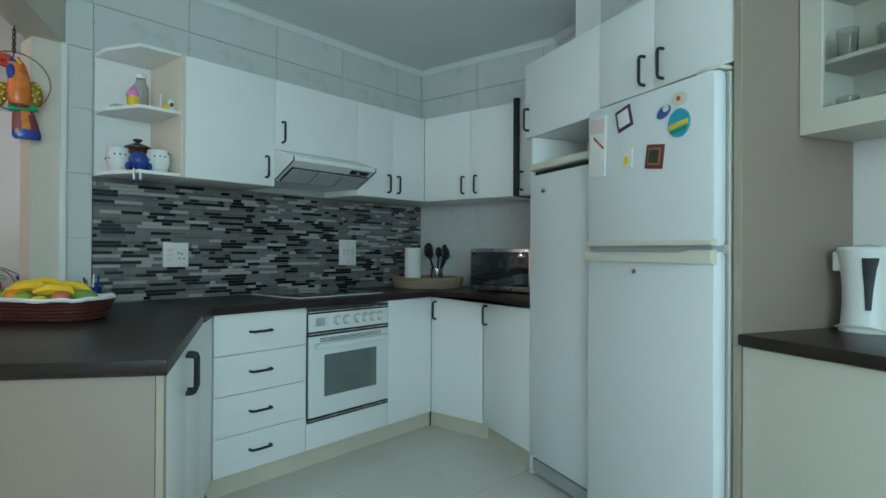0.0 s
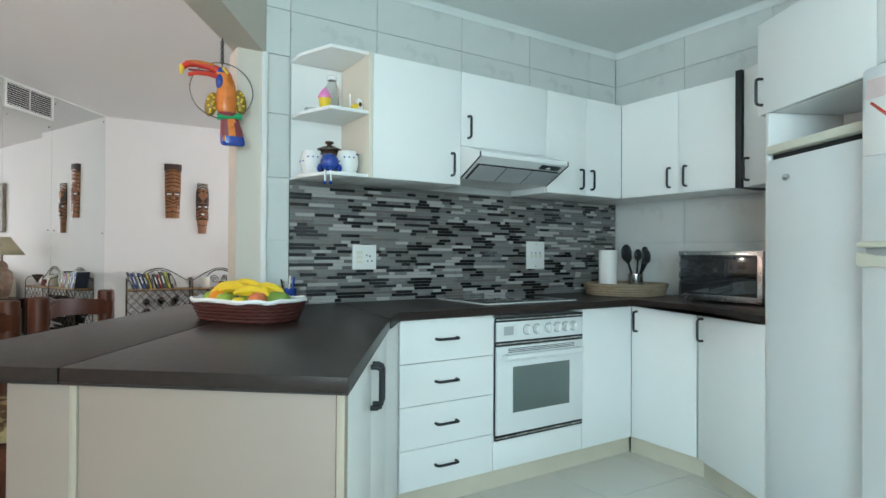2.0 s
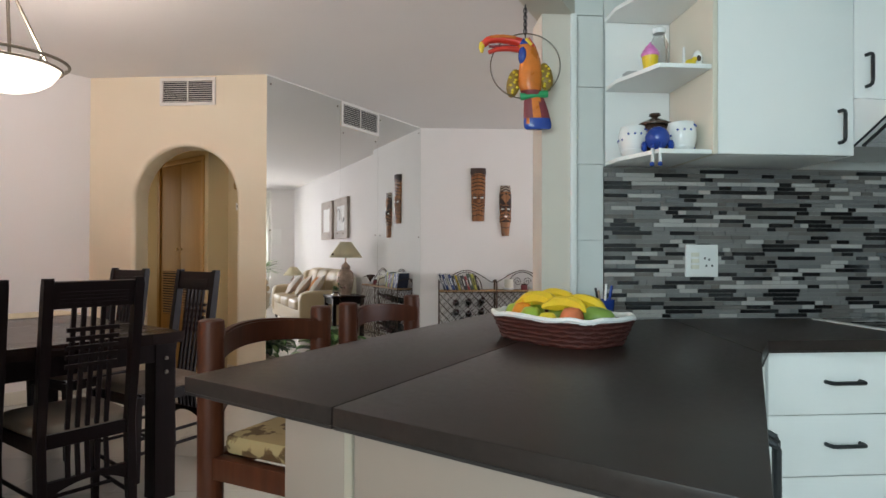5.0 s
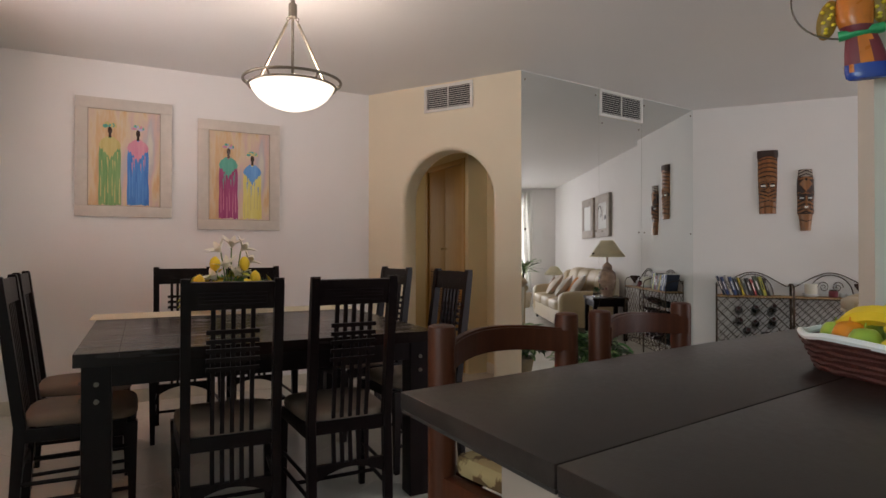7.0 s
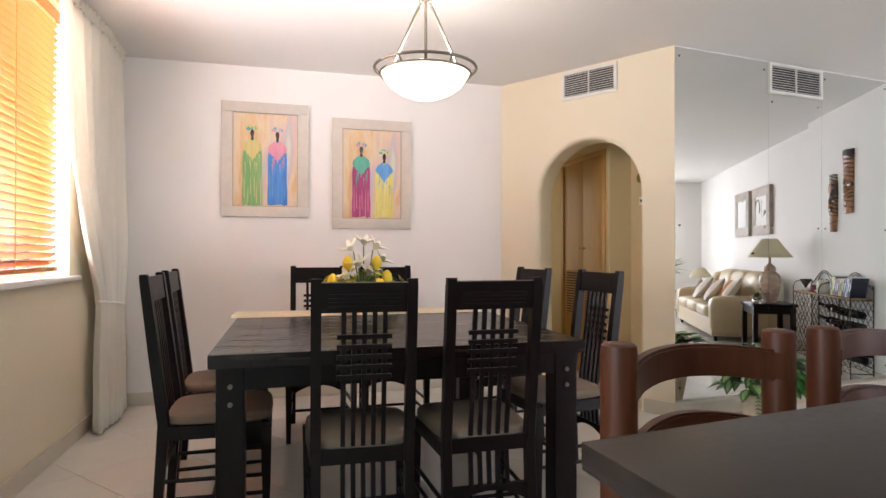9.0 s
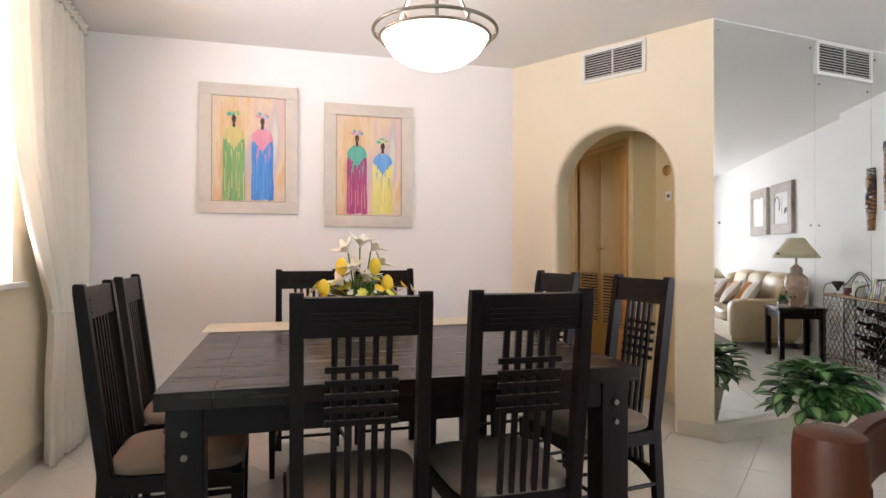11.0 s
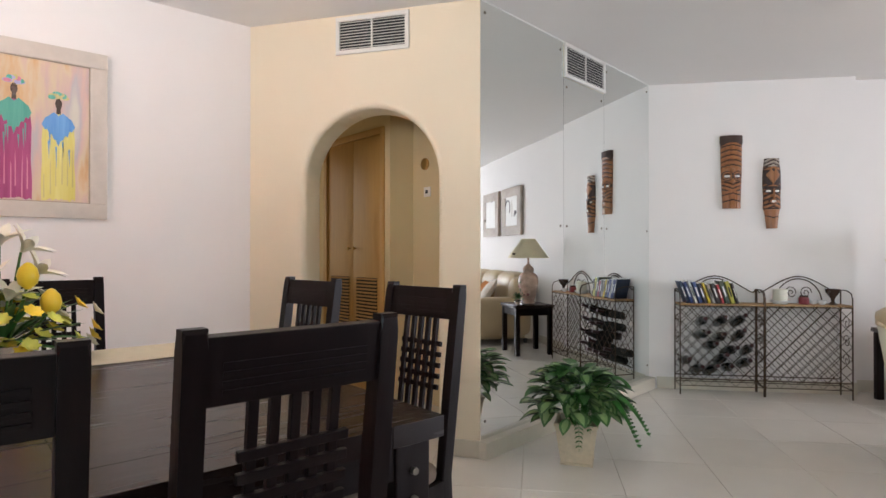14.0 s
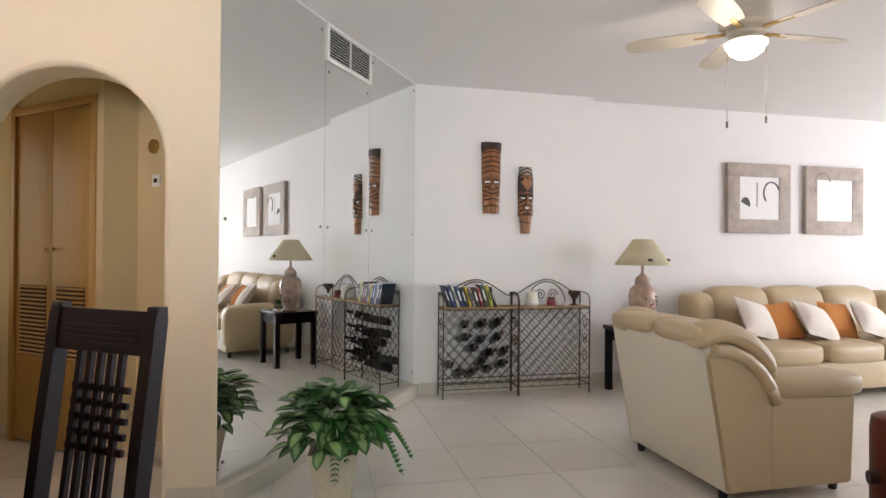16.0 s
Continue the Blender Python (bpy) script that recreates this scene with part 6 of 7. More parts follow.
# ---- hall closet ----
cl = thing("closet", "pale wood double closet doors with louvred lower panels", "closet", None)
for b in ((-6.12, -6.07, 0, 2.08), (-5.30, -5.25, 0, 2.08), (-6.07, -5.30, 2.03, 2.08)):
    bm = B()
    box(bm, b[0], b[1], 4.32, 4.37, b[2], b[3], 0.003)
    part("frame", bm, CLOSET, cl)
for x0, x1, kx in ((-6.068, -5.687, -5.725), (-5.683, -5.302, -5.645)):
    bm = B()
    box(bm, x0, x1, 4.335, 4.358, 0.02, 2.028, 0.002)
    d = part("door", bm, CLOSET, cl)
    bm = B()
    lathe(bm, [(0.006, 0), (0.006, 0.01), (0.014, 0.018), (0.012, 0.026), (0.003, 0.028)], 14)
    bmesh.ops.rotate(bm, verts=bm.verts, matrix=Matrix.Rotation(radians(90), 3, "X"))
    bmesh.ops.translate(bm, verts=bm.verts, vec=(kx, 4.334, 1.20))
    part("knob", bm, BRASS, d, "small brass knob")
    # dark backing paints the shade behind the louvre slats
    bm = B()
    box(bm, x0 + 0.05, x1 - 0.05, 4.3335, 4.3365, 0.55, 0.98)
    lv = part("louvre_panel", bm, GAPSHADE, d)
    for k in range(17):
        bm = B()
        box(bm, x0 + 0.05, x1 - 0.05, -0.009, 0.009, -0.0025, 0.0025, m=pose(0, 4.331, 0.562 + 0.0255 * k, 40, 0, 0))
        part("slat", bm, CLOSET, lv, smooth=False)
bm = B()
lathe(bm, [(0.042, 0), (0.042, 0.012), (0.03, 0.02), (0.012, 0.022)], 20)
bmesh.ops.rotate(bm, verts=bm.verts, matrix=Matrix.Rotation(radians(90), 3, "X"))
solid("door_chime", bm, BRASS, "round brass door chime on the hall wall", "door chime", pose(-5.045, 4.539, 1.80))
ls = thing("light_switch", "small white light switch on the hall wall", "light switch", pose(-5.02, 4.539, 1.60))
bm = B()
box(bm, -0.035, 0.035, -0.008, 0, -0.035, 0.035, 0.002)
part("plate", bm, WHITEPL, ls)
bm = B()
box(bm, -0.012, 0.012, -0.013, -0.007, -0.012, 0.012, 0.002)
part("rocker", bm, BLACK, ls)

# ---- bar stools ----
def bar_stool(at):
    s = thing("bar_stool", "red-brown log bar stool with a curved back and patterned seat", "bar stool", at, "stools at the breakfast bar")
    for x in (-0.235, 0.235):
        bm = B()
        lathe(bm, [(0.031, 0), (0.034, 0.01), (0.035, 0.96), (0.033, 0.976), (0.026, 0.98)], 18)
        part("post", bm, STOOLWOOD, s, at=pose(x, 0.0, 0))
        bm = B()
        lathe(bm, [(0.031, 0), (0.034, 0.01), (0.035, 0.60), (0.03, 0.605)], 18)
        part("leg", bm, STOOLWOOD, s, at=pose(x, -0.40, 0))
        bm = B()
        tube(bm, [(x, -0.40, 0.25), (x, 0.0, 0.25)], 0.02, 10)
        part("stretcher", bm, STOOLWOOD, s)
        bm = B()
        box(bm, x - 0.02, x + 0.02, -0.38, -0.02, 0.555, 0.615, 0.006)
        part("seat_rail", bm, STOOLWOOD, s)
    for z0, z1, lift in ((0.865, 0.935, 0.018), (0.72, 0.775, 0.03)):
        bm = B()
        n = 16
        rows = []
        for i in range(n + 1):
            x = -0.225 + 0.45 * i / n
            k = 1 - (x / 0.225) ** 2
            y = -0.02 + 0.085 * k
            rows.append([bm.verts.new((x, y + dy, z + lift * k)) for dy, z in ((-0.016, z0), (0.016, z0), (0.016, z1), (-0.016, z1))])
        for q, w in zip(rows, rows[1:]):
            for j in range(4):
                bm.faces.new((q[j], q[(j + 1) % 4], w[(j + 1) % 4], w[j]))
        bm.faces.new(rows[0][::-1])
        bm.faces.new(rows[-1])
        bmesh.ops.bevel(bm, geom=[e for e in bm.edges if abs(e.verts[0].co.x - e.verts[1].co.x) > 0.02], offset=0.006, segments=2, affect="EDGES")
        part("back_slat", bm, STOOLWOOD, s)
    for x in (-0.235, 0.235):
        bm = B()
        tube(bm, [(x * 0.83, 0.04, 0.905), (x * 0.83, 0.052, 0.905)], 0.009, 10)
        part("peg", bm, MASKDARK, s)
    for y in (-0.40, 0.0):
        bm = B()
        box(bm, -0.21, 0.21, y - 0.02, y + 0.02, 0.555, 0.615, 0.006)
        part("seat_rail", bm, STOOLWOOD, s)
        bm = B()
        tube(bm, [(-0.235, y, 0.2), (0.235, y, 0.2)], 0.02, 10)
        part("foot_rail", bm, STOOLWOOD, s)
    bm = B()
    box(bm, -0.225, 0.225, -0.41, -0.035, 0.6155, 0.672, 0.024)
    part("cushion", bm, SEATPAT, s, "brown and cream leaf-patterned seat cushion")
    return s


st = bar_stool(pose(-1.665, 2.455, 0, 0, 0, 101))
copy_thing(st, pose(-1.77, 3.06, 0, 0, 0, 101))


# ---- masks ----
def carve_banded(s, c):
    """Relief and colour of the broad mask: cap, arched forehead bands, ringed eyes, bearded chin."""
    a = abs(c)
    if s > 0.90 - 0.05 * a * a:
        return 0.006, 1
    if s > 0.55:
        w = math.sin((s + 0.035 * c * c) * 92)
        return 0.006 * w, (1 if w < -0.66 else 0)
    e = math.hypot((a - 0.5) / 0.42, (s - 0.445) / 0.055)
    if e < 1.25:
        if e < 0.55 and abs(s - 0.445) < 0.014:
            return 0.001, 2
        return (-0.006, 1) if e < 0.75 else (0.006, 0 if e < 1.05 else 1)
    if a < 0.17 and 0.34 < s < 0.55:
        return 0.016, 0
    if 0.24 < s < 0.37:
        w = math.sin((s - 0.05 * a) * 110)
        return 0.006 * w, (1 if w < -0.4 else 0)
    if s < 0.24:
        gap = min(abs(s - 0.21 + 0.03 * a), abs(s - 0.12 + 0.03 * a), abs(a - 0.34) * 0.35)
        return (-0.005, 1) if gap < 0.009 else (0.004, 0)
    return 0.0, 0


def carve_slim(s, c):
    """Relief and colour of the slim mask: winged forehead, slit eyes, jutting lips, narrow chin."""
    a = abs(c)
    if s > 0.88:
        w = math.sin(s * 120 + 6 * a)
        return 0.004 * w, (1 if w < -0.3 else 3)
    if 0.63 < s < 0.84:
        heart = a < 0.72 * min(1, (s - 0.63) / 0.12) and s < 0.81 + 0.03 * math.sin(a * 6)
        return (0.007, 0) if heart else (-0.003, 1)
    if 0.56 < s < 0.60:
        return 0.009, 1
    if 0.50 < s <= 0.56 and 0.16 < a < 0.82:
        return (0.0, 2) if abs(s - 0.53) < 0.014 and 0.24 < a < 0.74 else (-0.006, 1)
    if a < 0.18 and 0.42 < s < 0.60:
        return 0.018, 0
    m = math.hypot(a / 0.55, (s - 0.385) / 0.045)
    if m < 1:
        return (0.004, 2) if m < 0.42 else (0.013, 1 if m > 0.8 else 0)
    if s < 0.29:
        return (-0.004, 1) if abs(s - 0.15 - 0.03 * a) < 0.008 or s > 0.27 else (0.002, 0)
    w = math.sin(s * 95 + 5 * a)
    return 0.003 * w, (1 if w < -0.35 else 0)


def mask(label, x, z0, z1, w, carve, widths):
    """A tall carved mask, one solid piece; widths: share of the height, share of the full width."""
    bm = B()
    h = z1 - z0
    rows, n, R = [], 26, 110
    for i in range(R + 1):
        s = i / R
        k = 0.5 * w * float(np.interp(s, [p[0] for p in widths], [p[1] for p in widths]))
        ring = []
        for j in range(n + 1):
            a = math.pi * j / n
            c = math.cos(a)
            u = max(math.sin(a), 0.0)
            d = 0.045 * u ** 0.7 + carve(s, c)[0] * u ** 0.5
            ring.append(bm.verts.new((k * c, -max(d, 0.0), z0 + s * h)))
        rows.append(ring)
    for i, (q, v) in enumerate(zip(rows, rows[1:])):
        for j in range(n):
            bm.faces.new((q[j], q[j + 1], v[j + 1], v[j])).material_index = carve((i + 0.5) / R, math.cos(math.pi * (j + 0.5) / n))[1]
    bm.faces.new([r[0] for r in rows] + [r[-1] for r in rows][::-1])
    bm.faces.new(rows[-1])
    bm.faces.new(rows[0][::-1])
    solid("carved_mask", bm, [MASKWOOD, MASKDARK, WHITEP, FRAMESTONE], label, "mask", MW @ pose(x, -0.001, 0), "carved wall masks")


mask("tall carved brown wooden wall mask with bands", 0.667, 1.54, 2.155, 0.178, carve_banded, ((0, 0.80), (0.25, 0.86), (0.55, 0.94), (0.88, 0.96), (0.90, 1.03), (1, 1.0)))
mask("slim carved dark wooden wall mask with a narrow chin", 0.985, 1.37, 1.955, 0.142, carve_slim, ((0, 0.58), (0.24, 0.80), (0.29, 0.98), (0.45, 0.94), (0.62, 1.0), (0.82, 0.97), (0.9, 0.88), (1, 0.80)))

# ---- wine racks ----
def wine_rack(x0, x1, label):
    r = thing("wine_rack", label, "wine rack", MW, "iron wine racks")
    y0, y1, top = -0.205, -0.02, 0.74
    w = x1 - x0
    for y in (y0, y1):
        for x in (x0, x1):
            bm = B()
            tube(bm, [(x, y, 0), (x, y, 0.86 if y == y1 else top)], 0.0055, 6)
            part("leg", bm, IRON, r)
        for z in (0.13, top - 0.012):
            bm = B()
            tube(bm, [(x0, y, z), (x1, y, z)], 0.0045, 6)
            part("rail", bm, IRON, r)
        n = 7
        step = w / n
        for d in (1, -1):
            for k in range(-n, n + 1):
                a, b = (k * step, 0.13), (k * step + 0.6 / 1.05, 0.13 + 0.6)
                lo, hi = max(a[0], 0), min(b[0], w)
                if hi - lo < 0.02:
                    continue
                p, q = (lo, 0.13 + (lo - a[0]) * 1.05), (hi, 0.13 + (hi - a[0]) * 1.05)
                X = (lambda v: x0 + v) if d > 0 else (lambda v: x1 - v)
                bm = B()
                tube(bm, [(X(p[0]), y, p[1]), (X(q[0]), y, q[1])], 0.0028, 5)
                part("lattice_rod", bm, IRON, r)
        zig = [(x0 + w * i / 12, y, 0.075 + 0.055 * (i % 2)) for i in range(13)]
        bm = B()
        tube(bm, zig, 0.0025, 5)
        tube(bm, [(x0, y, 0.075), (x1, y, 0.075)], 0.0035, 5)
        part("zigzag", bm, IRON, r)
    for x in (x0, x1):
        for z in (0.075, top - 0.012):
            bm = B()
            tube(bm, [(x, y0, z), (x, y1, z)], 0.0045, 6)
            part("side_rail", bm, IRON, r)
        for k, z in enumerate((0.3, 0.45, 0.6)):
            bm = B()
            tube(bm, [(x, (y0 + y1) / 2 + 0.055 * (1 - t / 14) * math.cos(t * 0.75), z + 0.06 * (1 - t / 14) * math.sin(t * 0.75)) for t in range(13)], 0.003, 5)
            part("scroll", bm, IRON, r)
    bm = B()
    prism(bm, [(x0, y0 - 0.005), (x1, y0 - 0.005), (x1, y1 + 0.005), (x0, y1 + 0.005)], top - 0.006, top + 0.008, 0.003)
    part("shelf", bm, RATTAN, r, "woven brown shelf top")
    cx = (x0 + x1) / 2
    for rad, zc in ((w / 2, 0.0), (w * 0.30, 0.0)):
        bm = B()
        if rad == w / 2:
            pts = [(x0, y1, 0.86)] + [(cx - (w / 2 - 0.02) * math.cos(a) * (1 - 0.35 * math.sin(a)), y1, 0.83 + 0.14 * math.sin(a) ** 1.5) for a in [math.pi * i / 24 for i in range(25)]] + [(x1, y1, 0.86)]
        else:
            pts = [(cx - w * 0.28 * math.cos(a), y1, 0.75 + 0.20 * math.sin(a)) for a in [math.pi * i / 20 for i in range(21)]]
        tube(bm, pts, 0.0048, 6)
        part("back_arch", bm, IRON, r)
    for s in (-1, 1):
        bm = B()
        tube(bm, [(cx + s * (0.055 + 0.048 * (1 - t / 20) * math.cos(t * 0.62)), y1, 0.835 + 0.055 * (1 - t / 20) * math.sin(t * 0.62)) for t in range(18)], 0.0038, 6)
        part("scroll", bm, IRON, r)
        bm = B()
        xe = x0 if s < 0 else x1
        tube(bm, [(xe, y1, 0.86), (xe, (y0 + y1) / 2, 0.862), (xe, y0 + 0.02, 0.84), (xe, y0, 0.80), (xe, y0, top)], 0.0048, 6)
        part("arm", bm, IRON, r)
    return r


wine_rack(0.207, 0.852, "bronze iron wine rack filled with dark bottles")
wine_rack(0.862, 1.505, "bronze iron wine rack with an empty lattice")


def wine_bottle():
    b = thing("wine_bottle", "dark wine bottle lying in the rack lattice", "bottle", None, "bottles in the wine rack")
    bm = B()
    lathe(bm, [(0.03, -0.13), (0.036, -0.125), (0.037, 0.03), (0.033, 0.055), (0.016, 0.085), (0.0145, 0.10)], 18)
    part("body", bm, BOTTLE, b)
    bm = B()
    lathe(bm, [(0.0152, 0.10), (0.0155, 0.15), (0.0165, 0.152), (0.0165, 0.165), (0.012, 0.167)], 14)
    part("foil", bm, FOIL, b)
    return b


wb = wine_bottle()
spots = [(0.40, 0.60), (0.545, 0.605), (0.69, 0.61), (0.40, 0.49), (0.545, 0.47), (0.69, 0.49), (0.47, 0.40), (0.62, 0.36), (0.75, 0.37), (0.27, 0.27), (0.36, 0.20), (0.47, 0.20), (0.60, 0.22), (0.73, 0.26), (0.55, 0.29)]
for k, (x, z) in enumerate(spots):
    m = MW @ pose(x, -0.12, z, 90 - 12 - (k % 3) * 4, 0, (k % 4) * 3 - 5)
    if k == 0:
        wb.matrix_world = m
    else:
        copy_thing(wb, m)

random.seed(21)
cols = [(0.02, 0.03, 0.06), (0.03, 0.05, 0.16), (0.55, 0.55, 0.52), (0.05, 0.08, 0.20), (0.04, 0.04, 0.05), (0.62, 0.45, 0.04), (0.30, 0.27, 0.24), (0.06, 0.05, 0.05), (0.35, 0.05, 0.06), (0.08, 0.10, 0.07), (0.45, 0.42, 0.08), (0.05, 0.04, 0.04)]
x = 0.265
for k, c in enumerate(cols):
    t, h = random.uniform(0.016, 0.03), random.uniform(0.16, 0.205)
    bk = thing("book", "upright book or case leaning on the rack shelf", "book", MW @ pose(x, -0.19, 0.7485, 0, -20 + k * 0.3, 0), "books on the rack")
    bm = B()
    box(bm, 0, t, 0.0, 0.135, 0, h, 0.0015)
    cv = part("cover", bm, plain("book_cover", c, 0.4, vary=0.2), bk)
    bm = B()
    box(bm, 0.003, t - 0.003, 0.002, 0.137, 0.003, h + 0.0008)
    part("pages", bm, PAPER, bk)
    bm = B()
    box(bm, t * 0.3, t * 0.7, -0.0012, 0.0005, h * 0.3, h * 0.75)
    part("spine_mark", bm, WHITEP if sum(c) < 0.5 else BLACK, cv)
    x += t + 0.012
cd = thing("candle", "thick pale candle on a white dish", "candle", MW @ pose(1.01, -0.11, 0.7485))
bm = B()
lathe(bm, [(0.05, 0), (0.07, 0.02), (0.072, 0.028), (0.055, 0.028), (0.03, 0.012)], 22)
part("dish", bm, CERAMIC, cd)
bm = B()
lathe(bm, [(0.052, 0.016), (0.053, 0.02), (0.053, 0.115), (0.045, 0.122)], 22)
part("wax", bm, CREAMPL, cd)
jb = thing("jam_jar", "small red jar on the rack shelf", "jar", MW @ pose(1.185, -0.12, 0.7485))
bm = B()
lathe(bm, [(0.034, 0), (0.038, 0.008), (0.038, 0.05), (0.03, 0.058)], 18)
part("jar", bm, MAROON, jb)
bm = B()
lathe(bm, [(0.031, 0.056), (0.032, 0.068), (0.028, 0.07)], 18)
part("lid", bm, BROWN, jb)
for x, y in ((1.265, -0.10), (1.31, -0.15)):
    bm = B()
    lathe(bm, [(0.018, 0), (0.028, 0.012), (0.03, 0.034), (0.026, 0.034), (0.018, 0.008)], 16)
    solid("tealight_cup", bm, CERAMIC, "small white tealight cup on the rack shelf", "candle holder", MW @ pose(x, y, 0.7485), "tealight cups")
bm = B()
lathe(bm, [(0.03, 0), (0.034, 0.004), (0.013, 0.02), (0.015, 0.05), (0.05, 0.10), (0.055, 0.125), (0.05, 0.125), (0.02, 0.06)], 18)
solid("goblet", bm, BROWN, "dark pottery goblet on the rack shelf", "goblet", MW @ pose(1.40, -0.12, 0.7485))

# ---- side table and lamp ----
sd = thing("side_table", "black-stained side table in the corner by the sofa", "side table", MW @ pose(1.93, -0.33, 0))
bm = B()
box(bm, -0.24, 0.24, -0.24, 0.24, 0.535, 0.57, 0.005)
part("tabletop", bm, TABLETOP, sd)
for sx in (-1, 1):
    for sy in (-1, 1):
        bm = B()
        prism(bm, [(sx * 0.20 + a * 0.026, sy * 0.20 + b * 0.026) for a, b in ((-1, -1), (1, -1), (1, 1), (-1, 1))], 0, 0.535, 0.003)
        part("leg", bm, DARKWOOD, sd)
for b in ((-0.19, 0.19, -0.215, -0.2), (-0.19, 0.19, 0.2, 0.215), (-0.215, -0.2, -0.19, 0.19), (0.2, 0.215, -0.19, 0.19)):
    bm = B()
    box(bm, *b, 0.45, 0.535)
    part("apron", bm, DARKWOOD, sd, smooth=False)
lp = thing("table_lamp", "hand-painted ceramic table lamp with a wide parchment shade", "table lamp", MW @ pose(1.955, -0.30, 0.5705))
bm = B()
lathe(bm, [(0.07, 0), (0.076, 0.008), (0.07, 0.03), (0.095, 0.11), (0.115, 0.21), (0.118, 0.27), (0.108, 0.32), (0.075, 0.355), (0.058, 0.365), (0.066, 0.38), (0.06, 0.42), (0.028, 0.45), (0.012, 0.465), (0.012, 0.56)], 28)
bs = part("base", bm, CERAMICPINK, lp)
random.seed(2)
for k in range(16):
    a, z = radians(-90 + random.uniform(-70, 70)), random.uniform(0.10, 0.27)
    r = float(np.interp(z, (0.03, 0.11, 0.21, 0.27), (0.07, 0.095, 0.115, 0.118))) - 0.003
    bm = B()
    ball(bm, (r * math.cos(a), r * math.sin(a), z), 0.013, 0.013, 0.01, 8)
    part("painted_motif", bm, (LEAF, MAROON, BROWN)[k % 3], bs)
bm = B()
n = 36
rows = []
for r, z in ((0.240, 0.535), (0.183, 0.615), (0.128, 0.69), (0.085, 0.752), (0.08, 0.757)):
    rows.append([bm.verts.new((r * math.cos(2 * math.pi * j / n), r * math.sin(2 * math.pi * j / n), z)) for j in range(n)])
for q, w in zip(rows, rows[1:]):
    for j in range(n):
        bm.faces.new((q[j], q[(j + 1) % n], w[(j + 1) % n], w[j]))
shd = part("shade", bm, SHADECLOTH, lp, "cream parchment lamp shade")
shd.modifiers.new("thickness", "SOLIDIFY").thickness = 0.003
for a in (-105, -45):
    bm = B()
    ball(bm, (0.206 * math.cos(radians(a)), 0.206 * math.sin(radians(a)), 0.580), 0.024, 0.024, 0.012, 8)
    part("painted_motif", bm, BROWN, shd)
sp = thing("small_plant", "small green plant in a glass bowl on the side table", "plant", MW @ pose(1.82, -0.48, 0.5705))
bm = B()
lathe(bm, [(0.04, 0), (0.055, 0.02), (0.05, 0.055), (0.045, 0.055), (0.04, 0.01)], 18)
part("bowl", bm, GLASS, sp)
random.seed(8)
for k in range(60):
    d = Vector((random.uniform(-1, 1), random.uniform(-1, 1), random.uniform(0.0, 1.2))).normalized()
    bm = B()
    petal(bm, Vector((0, 0, 0.06)) + d * random.uniform(0.01, 0.05), d, (0, 0, 1), random.uniform(0.03, 0.06), 0.022, -0.2)
    part("leaf", bm, LEAF, sp)

# ---- sofas ----
def padded(name, parent, x0, x1, y0, y1, z0, z1, r=0.05, mat=None, label="", lean=0.0):
    bm = B()
    box(bm, x0, x1, y0, y1, z0, z1, 0.0)
    bmesh.ops.subdivide_edges(bm, edges=bm.edges[:], cuts=4, use_grid_fill=True)
    cx, cy, cz, hx, hy, hz = (x0 + x1) / 2, (y0 + y1) / 2, (z0 + z1) / 2, abs(x1 - x0) / 2, abs(y1 - y0) / 2, abs(z1 - z0) / 2
    for v in bm.verts:
        d = Vector((v.co.x - cx, v.co.y - cy, v.co.z - cz))
        q = Vector((max(-hx + r, min(hx - r, d.x)), max(-hy + r, min(hy - r, d.y)), max(-hz + r, min(hz - r, d.z))))
        e = d - q
        if e.length > 1e-6:
            e = e.normalized() * r
        v.co = Vector((cx, cy, cz)) + q + e
        v.co.y += lean * (v.co.z - z0)
    ob = part(name, bm, mat or LEATHER, parent, label)
    sub = ob.modifiers.new("smooth", "SUBSURF")
    sub.levels = sub.render_levels = 1
    return ob


# armchair with its pale back to the room: local x along the seat's width, -y is the front
ac = thing("armchair", "cream leather armchair with rolled arms and pale back", "armchair", MW @ pose(1.09, -2.0, 0, 0, 0, 90) @ Matrix.Diagonal((1, 1, 1.075, 1)))
W = 0.42
bm = B()
lo = [bm.verts.new((-W, 0.0 + y * 1.0, z)) for y, z in ((0, 0.05), (0.0, 0.05), (0.13, 0.70), (0.10, 0.75), (-0.02, 0.74), (-0.10, 0.05))]
hi = [bm.verts.new((W, v.co.y, v.co.z)) for v in lo]
for i in range(6):
    bm.faces.new((lo[i], lo[(i + 1) % 6], hi[(i + 1) % 6], hi[i]))
bm.faces.new(lo[::-1])
bm.faces.new(hi)
bmesh.ops.remove_doubles(bm, verts=bm.verts, dist=0.0005)
part("back_panel", bm, LEATHERBACK, ac, "pale leathercloth back panel", smooth=False)
padded("back_cushion", ac, -W + 0.06, W - 0.06, -0.22, 0.04, 0.38, 0.80, 0.085, lean=0.18)
